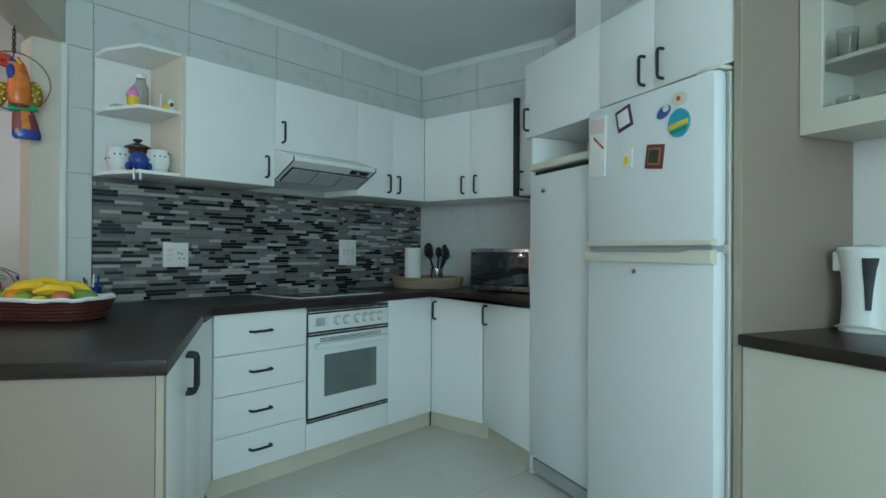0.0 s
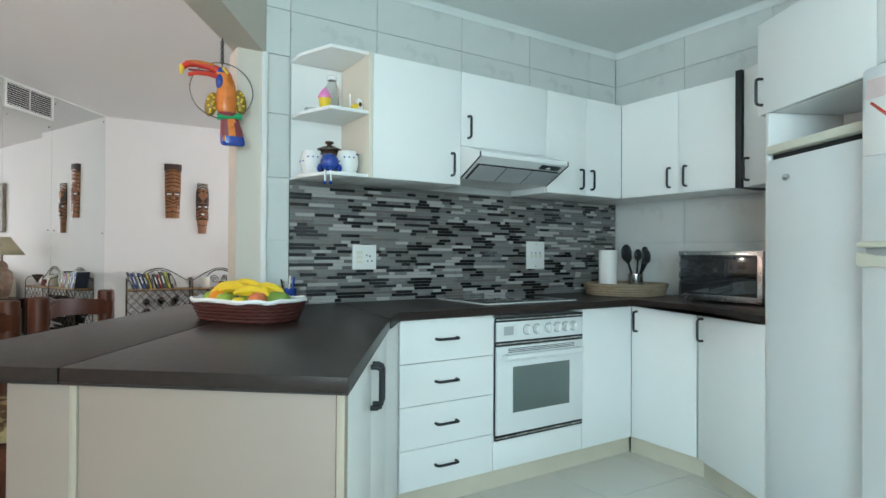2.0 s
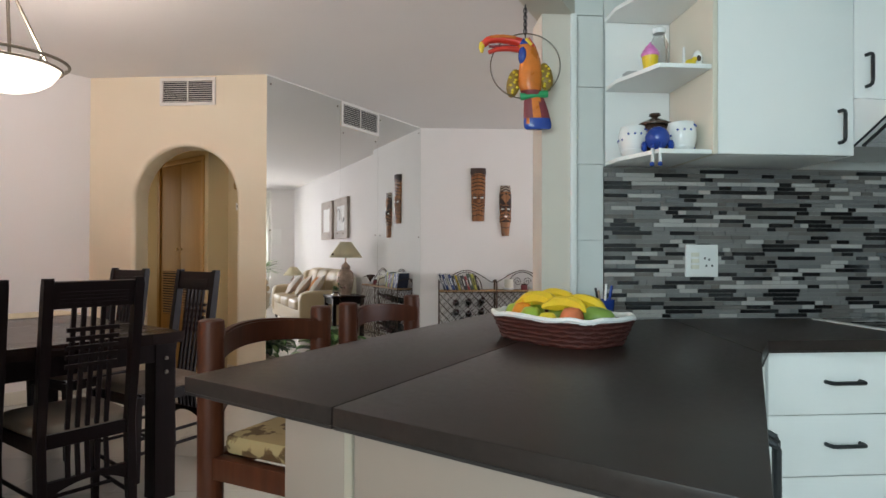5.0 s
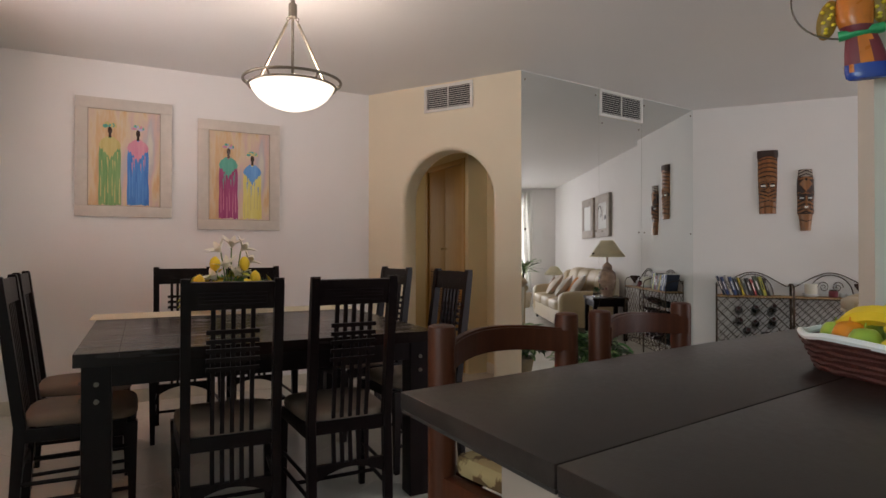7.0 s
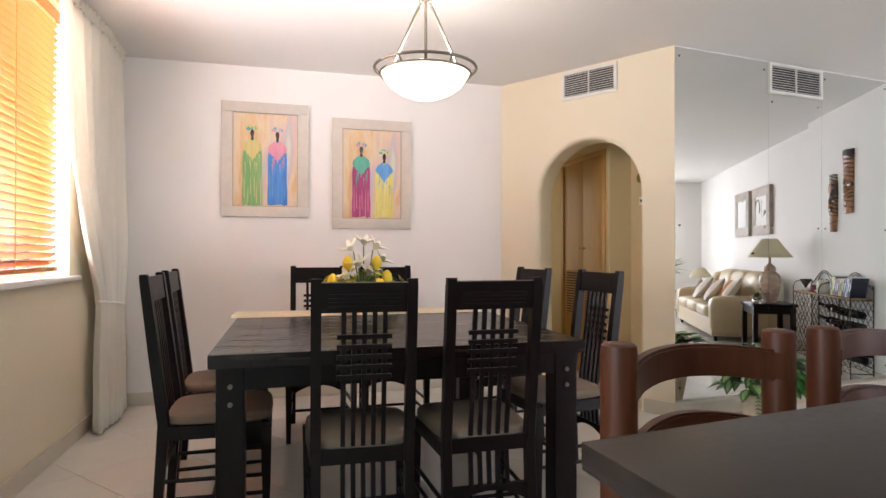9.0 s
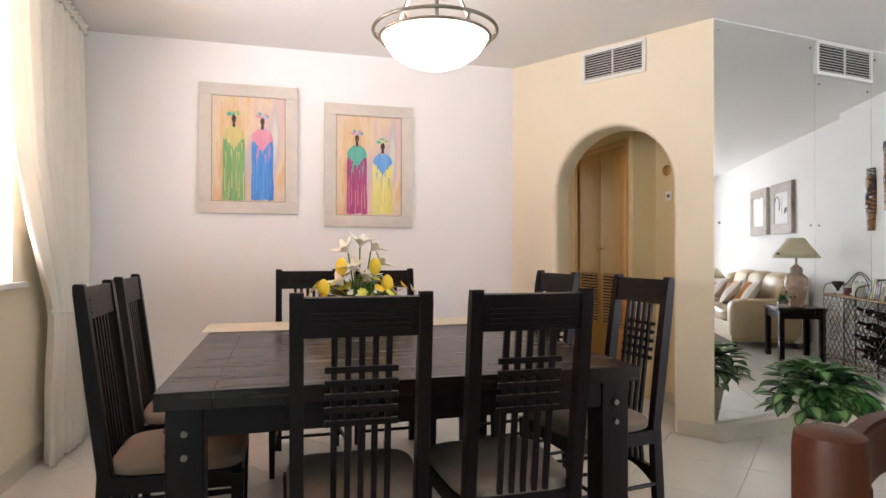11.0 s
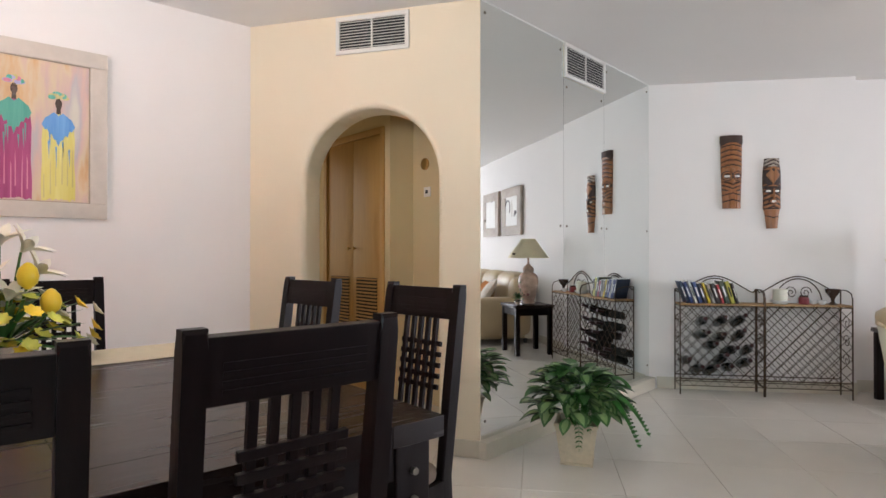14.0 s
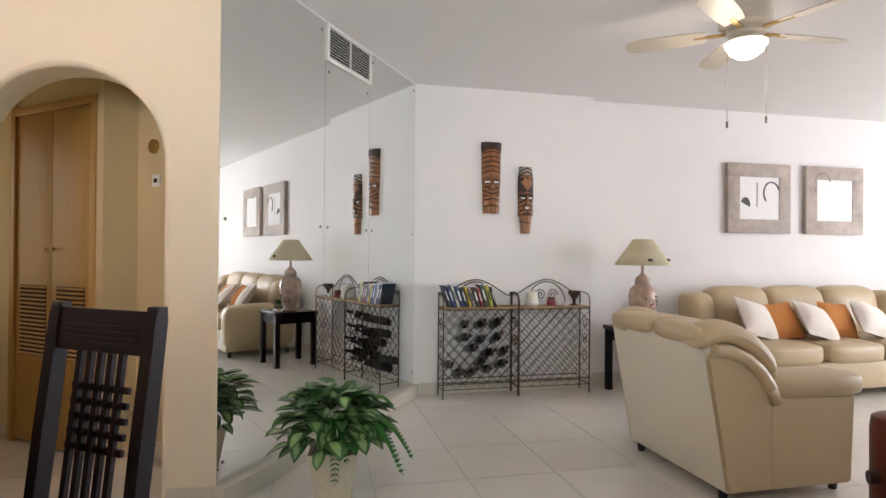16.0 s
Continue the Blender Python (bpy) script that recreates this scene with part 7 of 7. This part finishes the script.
for s in (-1, 1):
    padded("head_roll", ac, s * 0.02 if s > 0 else -W + 0.0, W if s > 0 else s * 0.02, -0.02, 0.17, 0.70, 0.80, 0.05)
    bm = B()
    x0, x1 = (W - 0.17, W + 0.02) if s > 0 else (-W - 0.02, -W + 0.17)
    side = [(0.0, 0.05), (0.12, 0.66), (0.05, 0.70), (-0.14, 0.62), (-0.26, 0.46), (-0.74, 0.46), (-0.72, 0.05)]
    a = [bm.verts.new((x0, y, z)) for y, z in side]
    b = [bm.verts.new((x1, y, z)) for y, z in side]
    for i in range(7):
        bm.faces.new((a[i], a[(i + 1) % 7], b[(i + 1) % 7], b[i]))
    bm.faces.new(a[::-1])
    bm.faces.new(b)
    bmesh.ops.bevel(bm, geom=bm.edges[:], offset=0.012, segments=2, affect="EDGES")
    part("arm", bm, LEATHER, ac)
    padded("arm_pad", ac, x0 - 0.02, x1 + 0.02, -0.81, -0.20, 0.44, 0.575, 0.062, label="padded leather arm rest")
    # rolled wing from the back down to the arm rest, with a narrower fold under it
    path = [(0.13, 0.69), (0.125, 0.735), (0.06, 0.765), (-0.03, 0.76), (-0.12, 0.725), (-0.20, 0.665), (-0.26, 0.59), (-0.29, 0.52), (-0.29, 0.49)]
    px = (x0 + x1) / 2
    bm = B()
    tube(bm, [(px, y, z) for y, z in path], 0.062, 14)
    for v in bm.verts:
        v.co.x = px + (v.co.x - px) * 1.95
    ob = part("wing", bm, LEATHER, ac, "padded leather wing roll")
    sub = ob.modifiers.new("smooth", "SUBSURF")
    sub.levels = sub.render_levels = 1
    bm = B()
    tube(bm, [((x1 if s > 0 else x0) + 0.002 * s, y + 0.03, z - 0.075) for y, z in path[2:8]], 0.032, 10)
    part("wing_fold", bm, LEATHER, ac)
    bm = B()
    tube(bm, [((x1 if s > 0 else x0) + 0.0005 * s, -0.245, 0.06), ((x1 if s > 0 else x0) + 0.0005 * s, -0.245, 0.45)], 0.003, 6)
    part("seam", bm, LEATHER, ac)
    for y in (-0.68, -0.03):
        bm = B()
        lathe(bm, [(0.02, 0), (0.026, 0.05)], 12, (s * (W - 0.06), y, 0))
        part("foot", bm, BLACK, ac, "dark round foot")
padded("seat_cushion", ac, -W + 0.16, W - 0.16, -0.78, -0.12, 0.28, 0.46, 0.06)
bm = B()
box(bm, -W + 0.15, W - 0.15, -0.74, -0.05, 0.06, 0.29, 0.01)
part("base", bm, LEATHER, ac)

# three-seat sofa against the wall
sf = thing("sofa", "cream leather three-seat sofa with plump back cushions", "sofa", MW @ pose(2.47, 0.05, 0))
SW = 2.40
bm = B()
box(bm, 0.06, SW - 0.06, -0.86, -0.08, 0.07, 0.30, 0.02)
part("base", bm, LEATHER, sf)
bm = B()
box(bm, 0.04, SW - 0.04, -0.16, 0.0, 0.07, 0.80, 0.03)
part("back_panel", bm, LEATHERBACK, sf)
for k in range(3):
    x0 = 0.26 + k * 0.63
    padded("seat_cushion", sf, x0, x0 + 0.625, -0.90, -0.22, 0.27, 0.47, 0.07)
    padded("back_cushion", sf, x0 - 0.01, x0 + 0.635, -0.34, -0.06, 0.42, 0.91, 0.115, lean=0.16)
for s, x in ((-1, 0.0), (1, SW)):
    x0, x1 = (x, x + 0.26) if s < 0 else (x - 0.26, x)
    padded("arm", sf, x0, x1, -0.88, -0.06, 0.08, 0.60, 0.09)
    padded("wing", sf, x0 - 0.0, x1 + 0.02, -0.36, -0.05, 0.48, 0.86, 0.11, lean=0.12)
    for y in (-0.8, -0.12):
        bm = B()
        lathe(bm, [(0.02, 0), (0.026, 0.075)], 12, ((x0 + x1) / 2, y, 0))
        part("foot", bm, BLACK, sf)


def cushion(x, y, z, rx, ry, rz, mat, label, s=0.21):
    bm = B()
    n = 10
    for side in (1, -1):
        g = []
        for i in range(n + 1):
            row = []
            for j in range(n + 1):
                u, v = 2 * i / n - 1, 2 * j / n - 1
                k = 1 - 0.06 * (1 - abs(u)) * abs(v) - 0.06 * (1 - abs(v)) * abs(u)
                row.append(bm.verts.new((u * s * k, side * -0.07 * ((1 - u * u) * (1 - v * v)) ** 0.45, v * s * k)))
            g.append(row)
        for i in range(n):
            for j in range(n):
                bm.faces.new((g[i][j], g[i + 1][j], g[i + 1][j + 1], g[i][j + 1]))
    bmesh.ops.remove_doubles(bm, verts=bm.verts, dist=0.0006)
    solid("cushion", bm, mat, label, "cushion", MW @ pose(x, y, z, rx, ry, rz), "cushions on the sofa")


cushion(2.98, -0.46, 0.635, -36, 14, 8, CUSHION, "pale patterned cushion leaning on the sofa back", 0.195)
cushion(3.27, -0.42, 0.61, -30, -4, 0, CUSHION_O, "orange cushion behind the pale cushions", 0.175)
cushion(3.53, -0.54, 0.615, -42, 16, 4, CUSHION, "pale patterned cushion beside the orange one", 0.195)
cushion(3.86, -0.44, 0.61, -30, 6, 0, CUSHION_O, "orange cushion tucked behind a pale one", 0.175)
cushion(4.12, -0.56, 0.615, -42, 18, -2, CUSHION, "pale patterned cushion at the sofa end", 0.195)

# ---- framed pictures over the sofa ----
def wall_frame(x0, x1, label, arcs):
    z0, z1, f = 1.417, 2.106, 0.135
    p = thing("picture_frame", label, "picture", MW @ pose(0, 0.119, 0), "pictures over the sofa")
    for b in ((x0, x1, z1 - f, z1), (x0, x1, z0, z0 + f), (x0, x0 + f, z0 + f, z1 - f), (x1 - f, x1, z0 + f, z1 - f)):
        bm = B()
        box(bm, b[0], b[1], -0.05, -0.002, b[2], b[3], 0.004)
        part("frame_board", bm, FRAMESTONE, p)
    bm = B()
    box(bm, x0 + 0.006, x1 - 0.006, -0.04, -0.001, z0 + 0.006, z1 - 0.006)
    part("backing", bm, FRAMEBLACK, p)
    bm = B()
    box(bm, x0 + f - 0.002, x1 - f + 0.002, -0.043, -0.039, z0 + f - 0.002, z1 - f + 0.002)
    sheet = part("print", bm, PAPER, p)
    for kind, cx, cz, r in arcs:
        bm = B()
        if kind == "arc":
            pts = [(x0 + cx + r * math.cos(a), -0.0445, z0 + cz + r * 1.2 * math.sin(a)) for a in [radians(20 + 9 * i) for i in range(24)]]
            tube(bm, pts, 0.007, 6)
        elif kind == "half":
            vs = [bm.verts.new((x0 + cx + r * math.cos(a), -0.0445, z0 + cz + r * 1.3 * math.sin(a))) for a in [radians(-20 + 7.5 * i) for i in range(25)]]
            bm.faces.new(vs)
        else:
            box(bm, x0 + cx - r, x0 + cx + r, -0.0448, -0.043, z0 + cz - 0.12, z0 + cz + 0.12)
        part("printed_shape", bm, plain("ink", (0.04, 0.035, 0.035), 0.6) if kind != "bar" else EDGE, sheet)


wall_frame(3.11, 3.835, "abstract print with dark curves in a stone-look frame", [("half", 0.20, 0.28, 0.055), ("bar", 0.335, 0.38, 0.008), ("arc", 0.50, 0.40, 0.09)])
wall_frame(4.022, 4.73, "abstract print with a single dark curve in a stone-look frame", [("arc", 0.20, 0.50, 0.10)])

# ---- ceiling fan ----
MFAN = pose(-2.0, 5.86, 0)
fn = thing("ceiling_fan", "cream ceiling fan with a lit glass bowl and pull chains", "ceiling fan", MFAN)
bm = B()
lathe(bm, [(0.10, 2.619), (0.125, 2.60), (0.135, 2.57), (0.14, 2.50), (0.14, 2.44), (0.125, 2.425), (0.10, 2.42), (0.10, 2.395), (0.06, 2.385), (0.055, 2.365), (0.095, 2.358), (0.10, 2.346)], 28)
part("motor", bm, FANPAINT, fn)
bm = B()
lathe(bm, [(0.108, 2.348), (0.106, 2.336), (0.083, 2.295), (0.046, 2.268), (0.004, 2.259)], 28)
part("bowl", bm, FANGLASS, fn, "lit opal glass bowl")
for k in range(5):
    a = radians(-33 + 72 * k)
    mm = pose(0, 0, 2.405, 0, 0, math.degrees(a))
    bm = B()
    prism(bm, [(0.2, -0.05), (0.3, -0.062), (0.55, -0.068), (0.61, -0.055), (0.63, 0.0), (0.61, 0.055), (0.55, 0.068), (0.3, 0.062), (0.2, 0.05)], -0.004, 0.004)
    bl = part("blade", bm, FANPAINT, fn, at=mm @ pose(0, 0, 0, 12, 0, 0), smooth=False)
    bm = B()
    box(bm, 0.1, 0.26, -0.015, 0.015, -0.006, 0.006, 0.003)
    part("blade_arm", bm, BRASS, fn, at=mm)
for x, y, l in ((-0.09, -0.02, 0.41), (0.098, 0.03, 0.39)):
    bm = B()
    tube(bm, [(x, y, 2.347), (x, y, 2.335 - l)], 0.0014, 5)
    tube(bm, [(x, y, 2.335 - l), (x, y, 2.335 - l - 0.035)], 0.006, 8)
    part("pull_chain", bm, PEWTER, fn)
fb_ = bpy.data.lights.new("fan_bulb", "POINT")
fb_.energy, fb_.color, fb_.shadow_soft_size = 7, (1.0, 0.88, 0.70), 0.1
new("fan_bulb", fb_).matrix_world = pose(-2.0, 5.86, 2.15)

# ---- potted plant ----
pp = thing("potted_plant", "leafy variegated plant with a fern in a pale wicker pot", "plant", pose(-3.80, 4.63, 0))
bm = B()
def square_ring(bm, r, z):
    return [bm.verts.new((r * a, r * b, z)) for a, b in ((-1, -1), (1, -1), (1, 1), (-1, 1))]
rings = [square_ring(bm, r, z) for r, z in ((0.088, 0.0), (0.088, 0.012), (0.084, 0.014), (0.112, 0.215), (0.118, 0.217), (0.118, 0.232), (0.104, 0.232), (0.10, 0.19))]
for q, w in zip(rings, rings[1:]):
    for k in range(4):
        bm.faces.new((q[k], q[(k + 1) % 4], w[(k + 1) % 4], w[k]))
bm.faces.new(rings[0][::-1])
bm.faces.new(rings[-1])
bmesh.ops.rotate(bm, verts=bm.verts, matrix=Matrix.Rotation(radians(32), 3, "Z"))
pot = part("pot", bm, POT, pp, "pale square tapered pot", smooth=False)
random.seed(5)


def broad_leaf(p, d, L, W, curl, pale):
    bm = B()
    petal(bm, p, d, (0, 0, 1), L, W, curl)
    lf = part("leaf", bm, LEAF, pp)
    if pale:
        bm = B()
        petal(bm, Vector(p) + Vector((0, 0, 0.003)) + Vector(d).normalized() * L * 0.1, d, (0, 0, 1), L * 0.8, W * 0.55, curl)
        part("pale_centre", bm, LEAFPALE, lf, "pale leaf centre")


for k in range(240):
    a = random.uniform(0, 6.283)
    el = random.uniform(-0.35, 1.4)
    r = random.uniform(0.09, 0.20)
    p = Vector((math.cos(a) * math.cos(el) * r * 1.2, math.sin(a) * math.cos(el) * r * 1.2, 0.34 + math.sin(el) * r))
    t = a + random.uniform(-0.6, 0.6)
    d = Vector((math.cos(t), math.sin(t), random.uniform(-0.6, 0.45) + 0.45 * math.sin(el)))
    L = random.uniform(0.08, 0.135)
    broad_leaf(p, d, L, L * 0.70, random.uniform(-0.45, 0.0), k % 5 < 4)
for k in range(50):
    a = random.uniform(0, 6.283)
    bm = B()
    r = random.uniform(0.05, 0.2)
    tube(bm, [(0.02 * math.cos(a), 0.02 * math.sin(a), 0.2), (r * 0.6 * math.cos(a), r * 0.6 * math.sin(a), 0.33), (r * math.cos(a), r * math.sin(a), random.uniform(0.34, 0.46))], 0.0028, 5)
    part("stem", bm, FERN, pp)
for a, L, rise, drop in ((0.42, 0.33, 0.12, 0.30), (0.2, 0.30, 0.13, 0.36), (-0.9, 0.16, 0.12, 0.36), (-0.62, 0.15, 0.13, 0.28), (0.9, 0.24, 0.16, 0.12)):
    bm = B()
    d = Vector((math.cos(a), math.sin(a), 0))
    side = d.cross(Vector((0, 0, 1)))
    n = 30
    spine = [Vector((0, 0, 0.37)) + d * (0.06 + L * s) + Vector((0, 0, rise * math.sin(min(s * 1.9, 3.14)) - drop * s * s)) for s in [i / n for i in range(n + 1)]]
    tube(bm, spine, 0.003, 5, 0.001)
    for i in range(1, n):
        s = i / n
        t = (spine[i + 1] - spine[i - 1]).normalized()
        for q in (-1, 1):
            petal(bm, spine[i], side * q + t * 0.35, (0, 0, 1), 0.062 * (1.08 - s) ** 0.55 * min(1, 0.5 + 3 * s), 0.024, -0.25)
    part("frond", bm, FERN, pp, "bright green fern frond")

# spiky plant and a second lamp table at the far end of the sofa
yp = thing("spiky_plant", "tall spiky-leaved plant in a pot by the window", "plant", MW @ pose(6.55, -0.72, 0))
bm = B()
lathe(bm, [(0.13, 0), (0.14, 0.01), (0.18, 0.30), (0.19, 0.31), (0.17, 0.31), (0.15, 0.26)], 24)
part("pot", bm, POT, yp)
bm = B()
tube(bm, [(0, 0, 0.25), (0.01, 0.0, 0.6), (0.0, 0.01, 0.85)], 0.022, 10, 0.016)
part("trunk", bm, MASKDARK, yp)
random.seed(31)
for k in range(44):
    a = random.uniform(0, 6.283)
    bm = B()
    petal(bm, (0.0, 0.01, 0.72 + 0.15 * random.random()), (math.cos(a), math.sin(a), random.uniform(-0.1, 1.5)), (0, 0, 1), random.uniform(0.35, 0.5), 0.04, random.uniform(-0.5, -0.15))
    part("leaf", bm, (LEAF, LEAFPALE)[k % 2], yp)
copy_thing(sd, MW @ pose(5.28, -0.33, 0) @ Matrix.Diagonal((0.9, 0.9, 0.62, 1)))
copy_thing(lp, MW @ pose(5.28, -0.33, 0.354, 0, 0, 50) @ Matrix.Diagonal((0.8, 0.8, 0.72, 1)))

# ---- living room window and its curtains, seen in the mirror ----
w2 = thing("window_2", "wide bright living room window with white frame", "window", MW, kind="structure")
for b in ((7.33, 7.38, -4.1, -0.5, 0.35, 0.42), (7.33, 7.38, -4.1, -0.5, 2.28, 2.35), (7.33, 7.38, -4.1, -4.04, 0.42, 2.28), (7.33, 7.38, -0.56, -0.5, 0.42, 2.28), (7.33, 7.38, -2.33, -2.27, 0.42, 2.28)):
    bm = B()
    box(bm, *b, 0.003)
    part("window_frame", bm, WHITEPL, w2)
bm = B()
box(bm, 7.35, 7.354, -4.04, -0.56, 0.42, 2.28)
pane = part("pane", bm, GLASS, w2, "clear window pane")
pane.visible_shadow = False
ML = MW @ pose(7.18, 0, 0, 0, 0, -90)
curtain("curtain", "white sheer curtain drawn aside at the living room window", ML, spread([(2.55, 0.42, 2.0, 0.7), (1.6, 0.43, 2.0, 0.9), (1.0, 0.43, 1.98, 0.9), (0.5, 0.43, 1.98, 1.0), (0.02, 0.43, 1.98, 1.0)]), 14, 0.07, SHEER)
bm = B()
box(bm, -0.003, 0.003, -0.13, 0.13, 0, 0.36, 0.001)
cal = thing("wall_notice", "small framed notice on the living room wall", "notice", MW @ pose(7.296, -0.30, 1.35))
part("sheet", bm, PAPER, cal)

# ---- low wooden table at the edge of the living room ----
ct = thing("coffee_table", "red-brown wooden coffee table with a lower shelf", "coffee table", MW @ pose(2.05, -2.55, 0))
bm = B()
box(bm, 0.0, 0.9, -0.5, 0.0, 0.40, 0.44, 0.006)
part("tabletop", bm, STOOLWOOD, ct)
bm = B()
box(bm, 0.03, 0.87, -0.47, -0.03, 0.16, 0.18, 0.004)
part("shelf", bm, MASKDARK, ct)
for x in (0.04, 0.86):
    for y in (-0.46, -0.04):
        bm = B()
        box(bm, x - 0.03, x + 0.03, y - 0.03, y + 0.03, 0, 0.40, 0.005)
        part("leg", bm, STOOLWOOD, ct)


# ---- pieces: wall tiles, mosaic, floor tiles ----
def tile_rows(root_name, label, m, us, zs, skip=None):
    root = bpy.data.objects[root_name]
    made = {}
    for a, b in zip(us, us[1:]):
        for c, d in zip(zs, zs[1:]):
            if skip and skip(a, b, c, d):
                continue
            key = (round(b - a, 4), round(d - c, 4))
            if key not in made:
                bm = B()
                box(bm, 0.0015, b - a - 0.0015, -0.010, 0.0, 0.0015, d - c - 0.0015, 0.0012)
                made[key] = mesh_of("tile", bm, WTILE)
            share("tile", made[key], root, m @ pose(a, 0, c))


IDN = Matrix.Identity(4)
tile_rows("wall_mosaic", "", pose(0, 0.011, 0), [-2.481, -2.362], [0.9, 1.215, 1.52, 1.83, 2.118, 2.345, 2.57])
tile_rows("wall_mosaic", "", pose(0, 0.011, 0), [-2.362, -1.89, -1.335, -0.81, -0.27, -0.001], [2.055, 2.345, 2.57])
tile_rows("wall_microwave", "", pose(0.011, 0, 0, 0, 0, -90), [0.002, 0.55, 1.10, 1.24], [0.9, 1.235, 1.56, 1.86, 2.118, 2.345, 2.57])

# mosaic of glass and stone strips
rng = random.Random(17)
mos = bpy.data.objects["wall_mosaic"]
bm = B()
box(bm, -2.36, -0.002, 0.004, 0.010, 0.9, 1.512)
gp = part("mosaic_grout", bm, MGROUT, mos, smooth=False)
rows_z = []
z = 0.904
while z < 1.505:
    h = 0.0145
    rows_z.append((z, min(h, 1.51 - z)))
    z += h + 0.0022
shared, rest = {}, [B() for _ in MOSAIC]
count = 0
for ri, (z, h) in enumerate(rows_z):
    u = -2.36 - rng.uniform(0, 0.05)
    last_kind = 1
    while u < -0.004:
        w = rng.choice((0.032, 0.05, 0.075, 0.1, 0.135, 0.16))
        a, b = max(u, -2.36), min(u + w, -0.003)
        kind = rng.choice((0, 0, 0, 0, 1, 1, 1, 2, 2, 3, 3, 4)) if last_kind != 0 else rng.choice((0, 1, 1, 2, 2, 3, 4))
        last_kind = kind
        if b - a > 0.008:
            lift = rng.choice((0.0, 0.0006, 0.0012))
            if a > -1.45 and b < -0.75 and 0.92 < z < 1.42 and abs(b - a - w) < 1e-6 and count < 280:
                key = (round(b - a, 4), round(h, 4), kind)
                if key not in shared:
                    t = B()
                    box(t, 0, b - a, -0.0095, 0, 0, h)
                    shared[key] = mesh_of("mosaic_strip", t, MOSAIC[kind])
                share("mosaic_strip", shared[key], mos, pose(a, 0.0062 - lift, z))
                count += 1
            else:
                box(rest[kind], a, b, -0.0033 - lift, 0.006, z, z + h)
        u += w + 0.0022
for bm, mat in zip(rest, MOSAIC):
    tagged(part("mosaic_strips", bm, mat, mos, smooth=False), kind="stuff")

# floor tiles, laid square to the mask wall
bm = B()
P = 0.5
box(bm, 0.0015, P - 0.0015, 0.0015, P - 0.0015, -0.012, 0.0, 0.001)
ft = mesh_of("floor_tile", bm, FLOOR)
OX, OY = -1.04, -0.862
near, far = [], []
for i in range(-16, 22):
    for j in range(-22, 8):
        m = MW @ pose(OX + i * P, OY + j * P, 0)
        c = MW @ Vector((OX + (i + 0.5) * P, OY + (j + 0.5) * P, 0))
        if not (-7.0 < c.x < 4.3 and -1.9 < c.y < 12.3):
            continue
        inside = (-5.6 < c.x < -1.0 and 0.2 < c.y < 8.2) or (-0.8 < c.x < 1.5 and 0.0 < c.y < 4.8)
        (near if inside and len(near) < 290 else far).append(m)
for m in near:
    share("floor_tile", ft, floor, m)
bm = B()
for m in far:
    box(bm, 0.0015, P - 0.0015, 0.0015, P - 0.0015, -0.012, 0.0, m=m)
tagged(part("floor_tiles", bm, FLOOR, floor, smooth=False), kind="stuff")
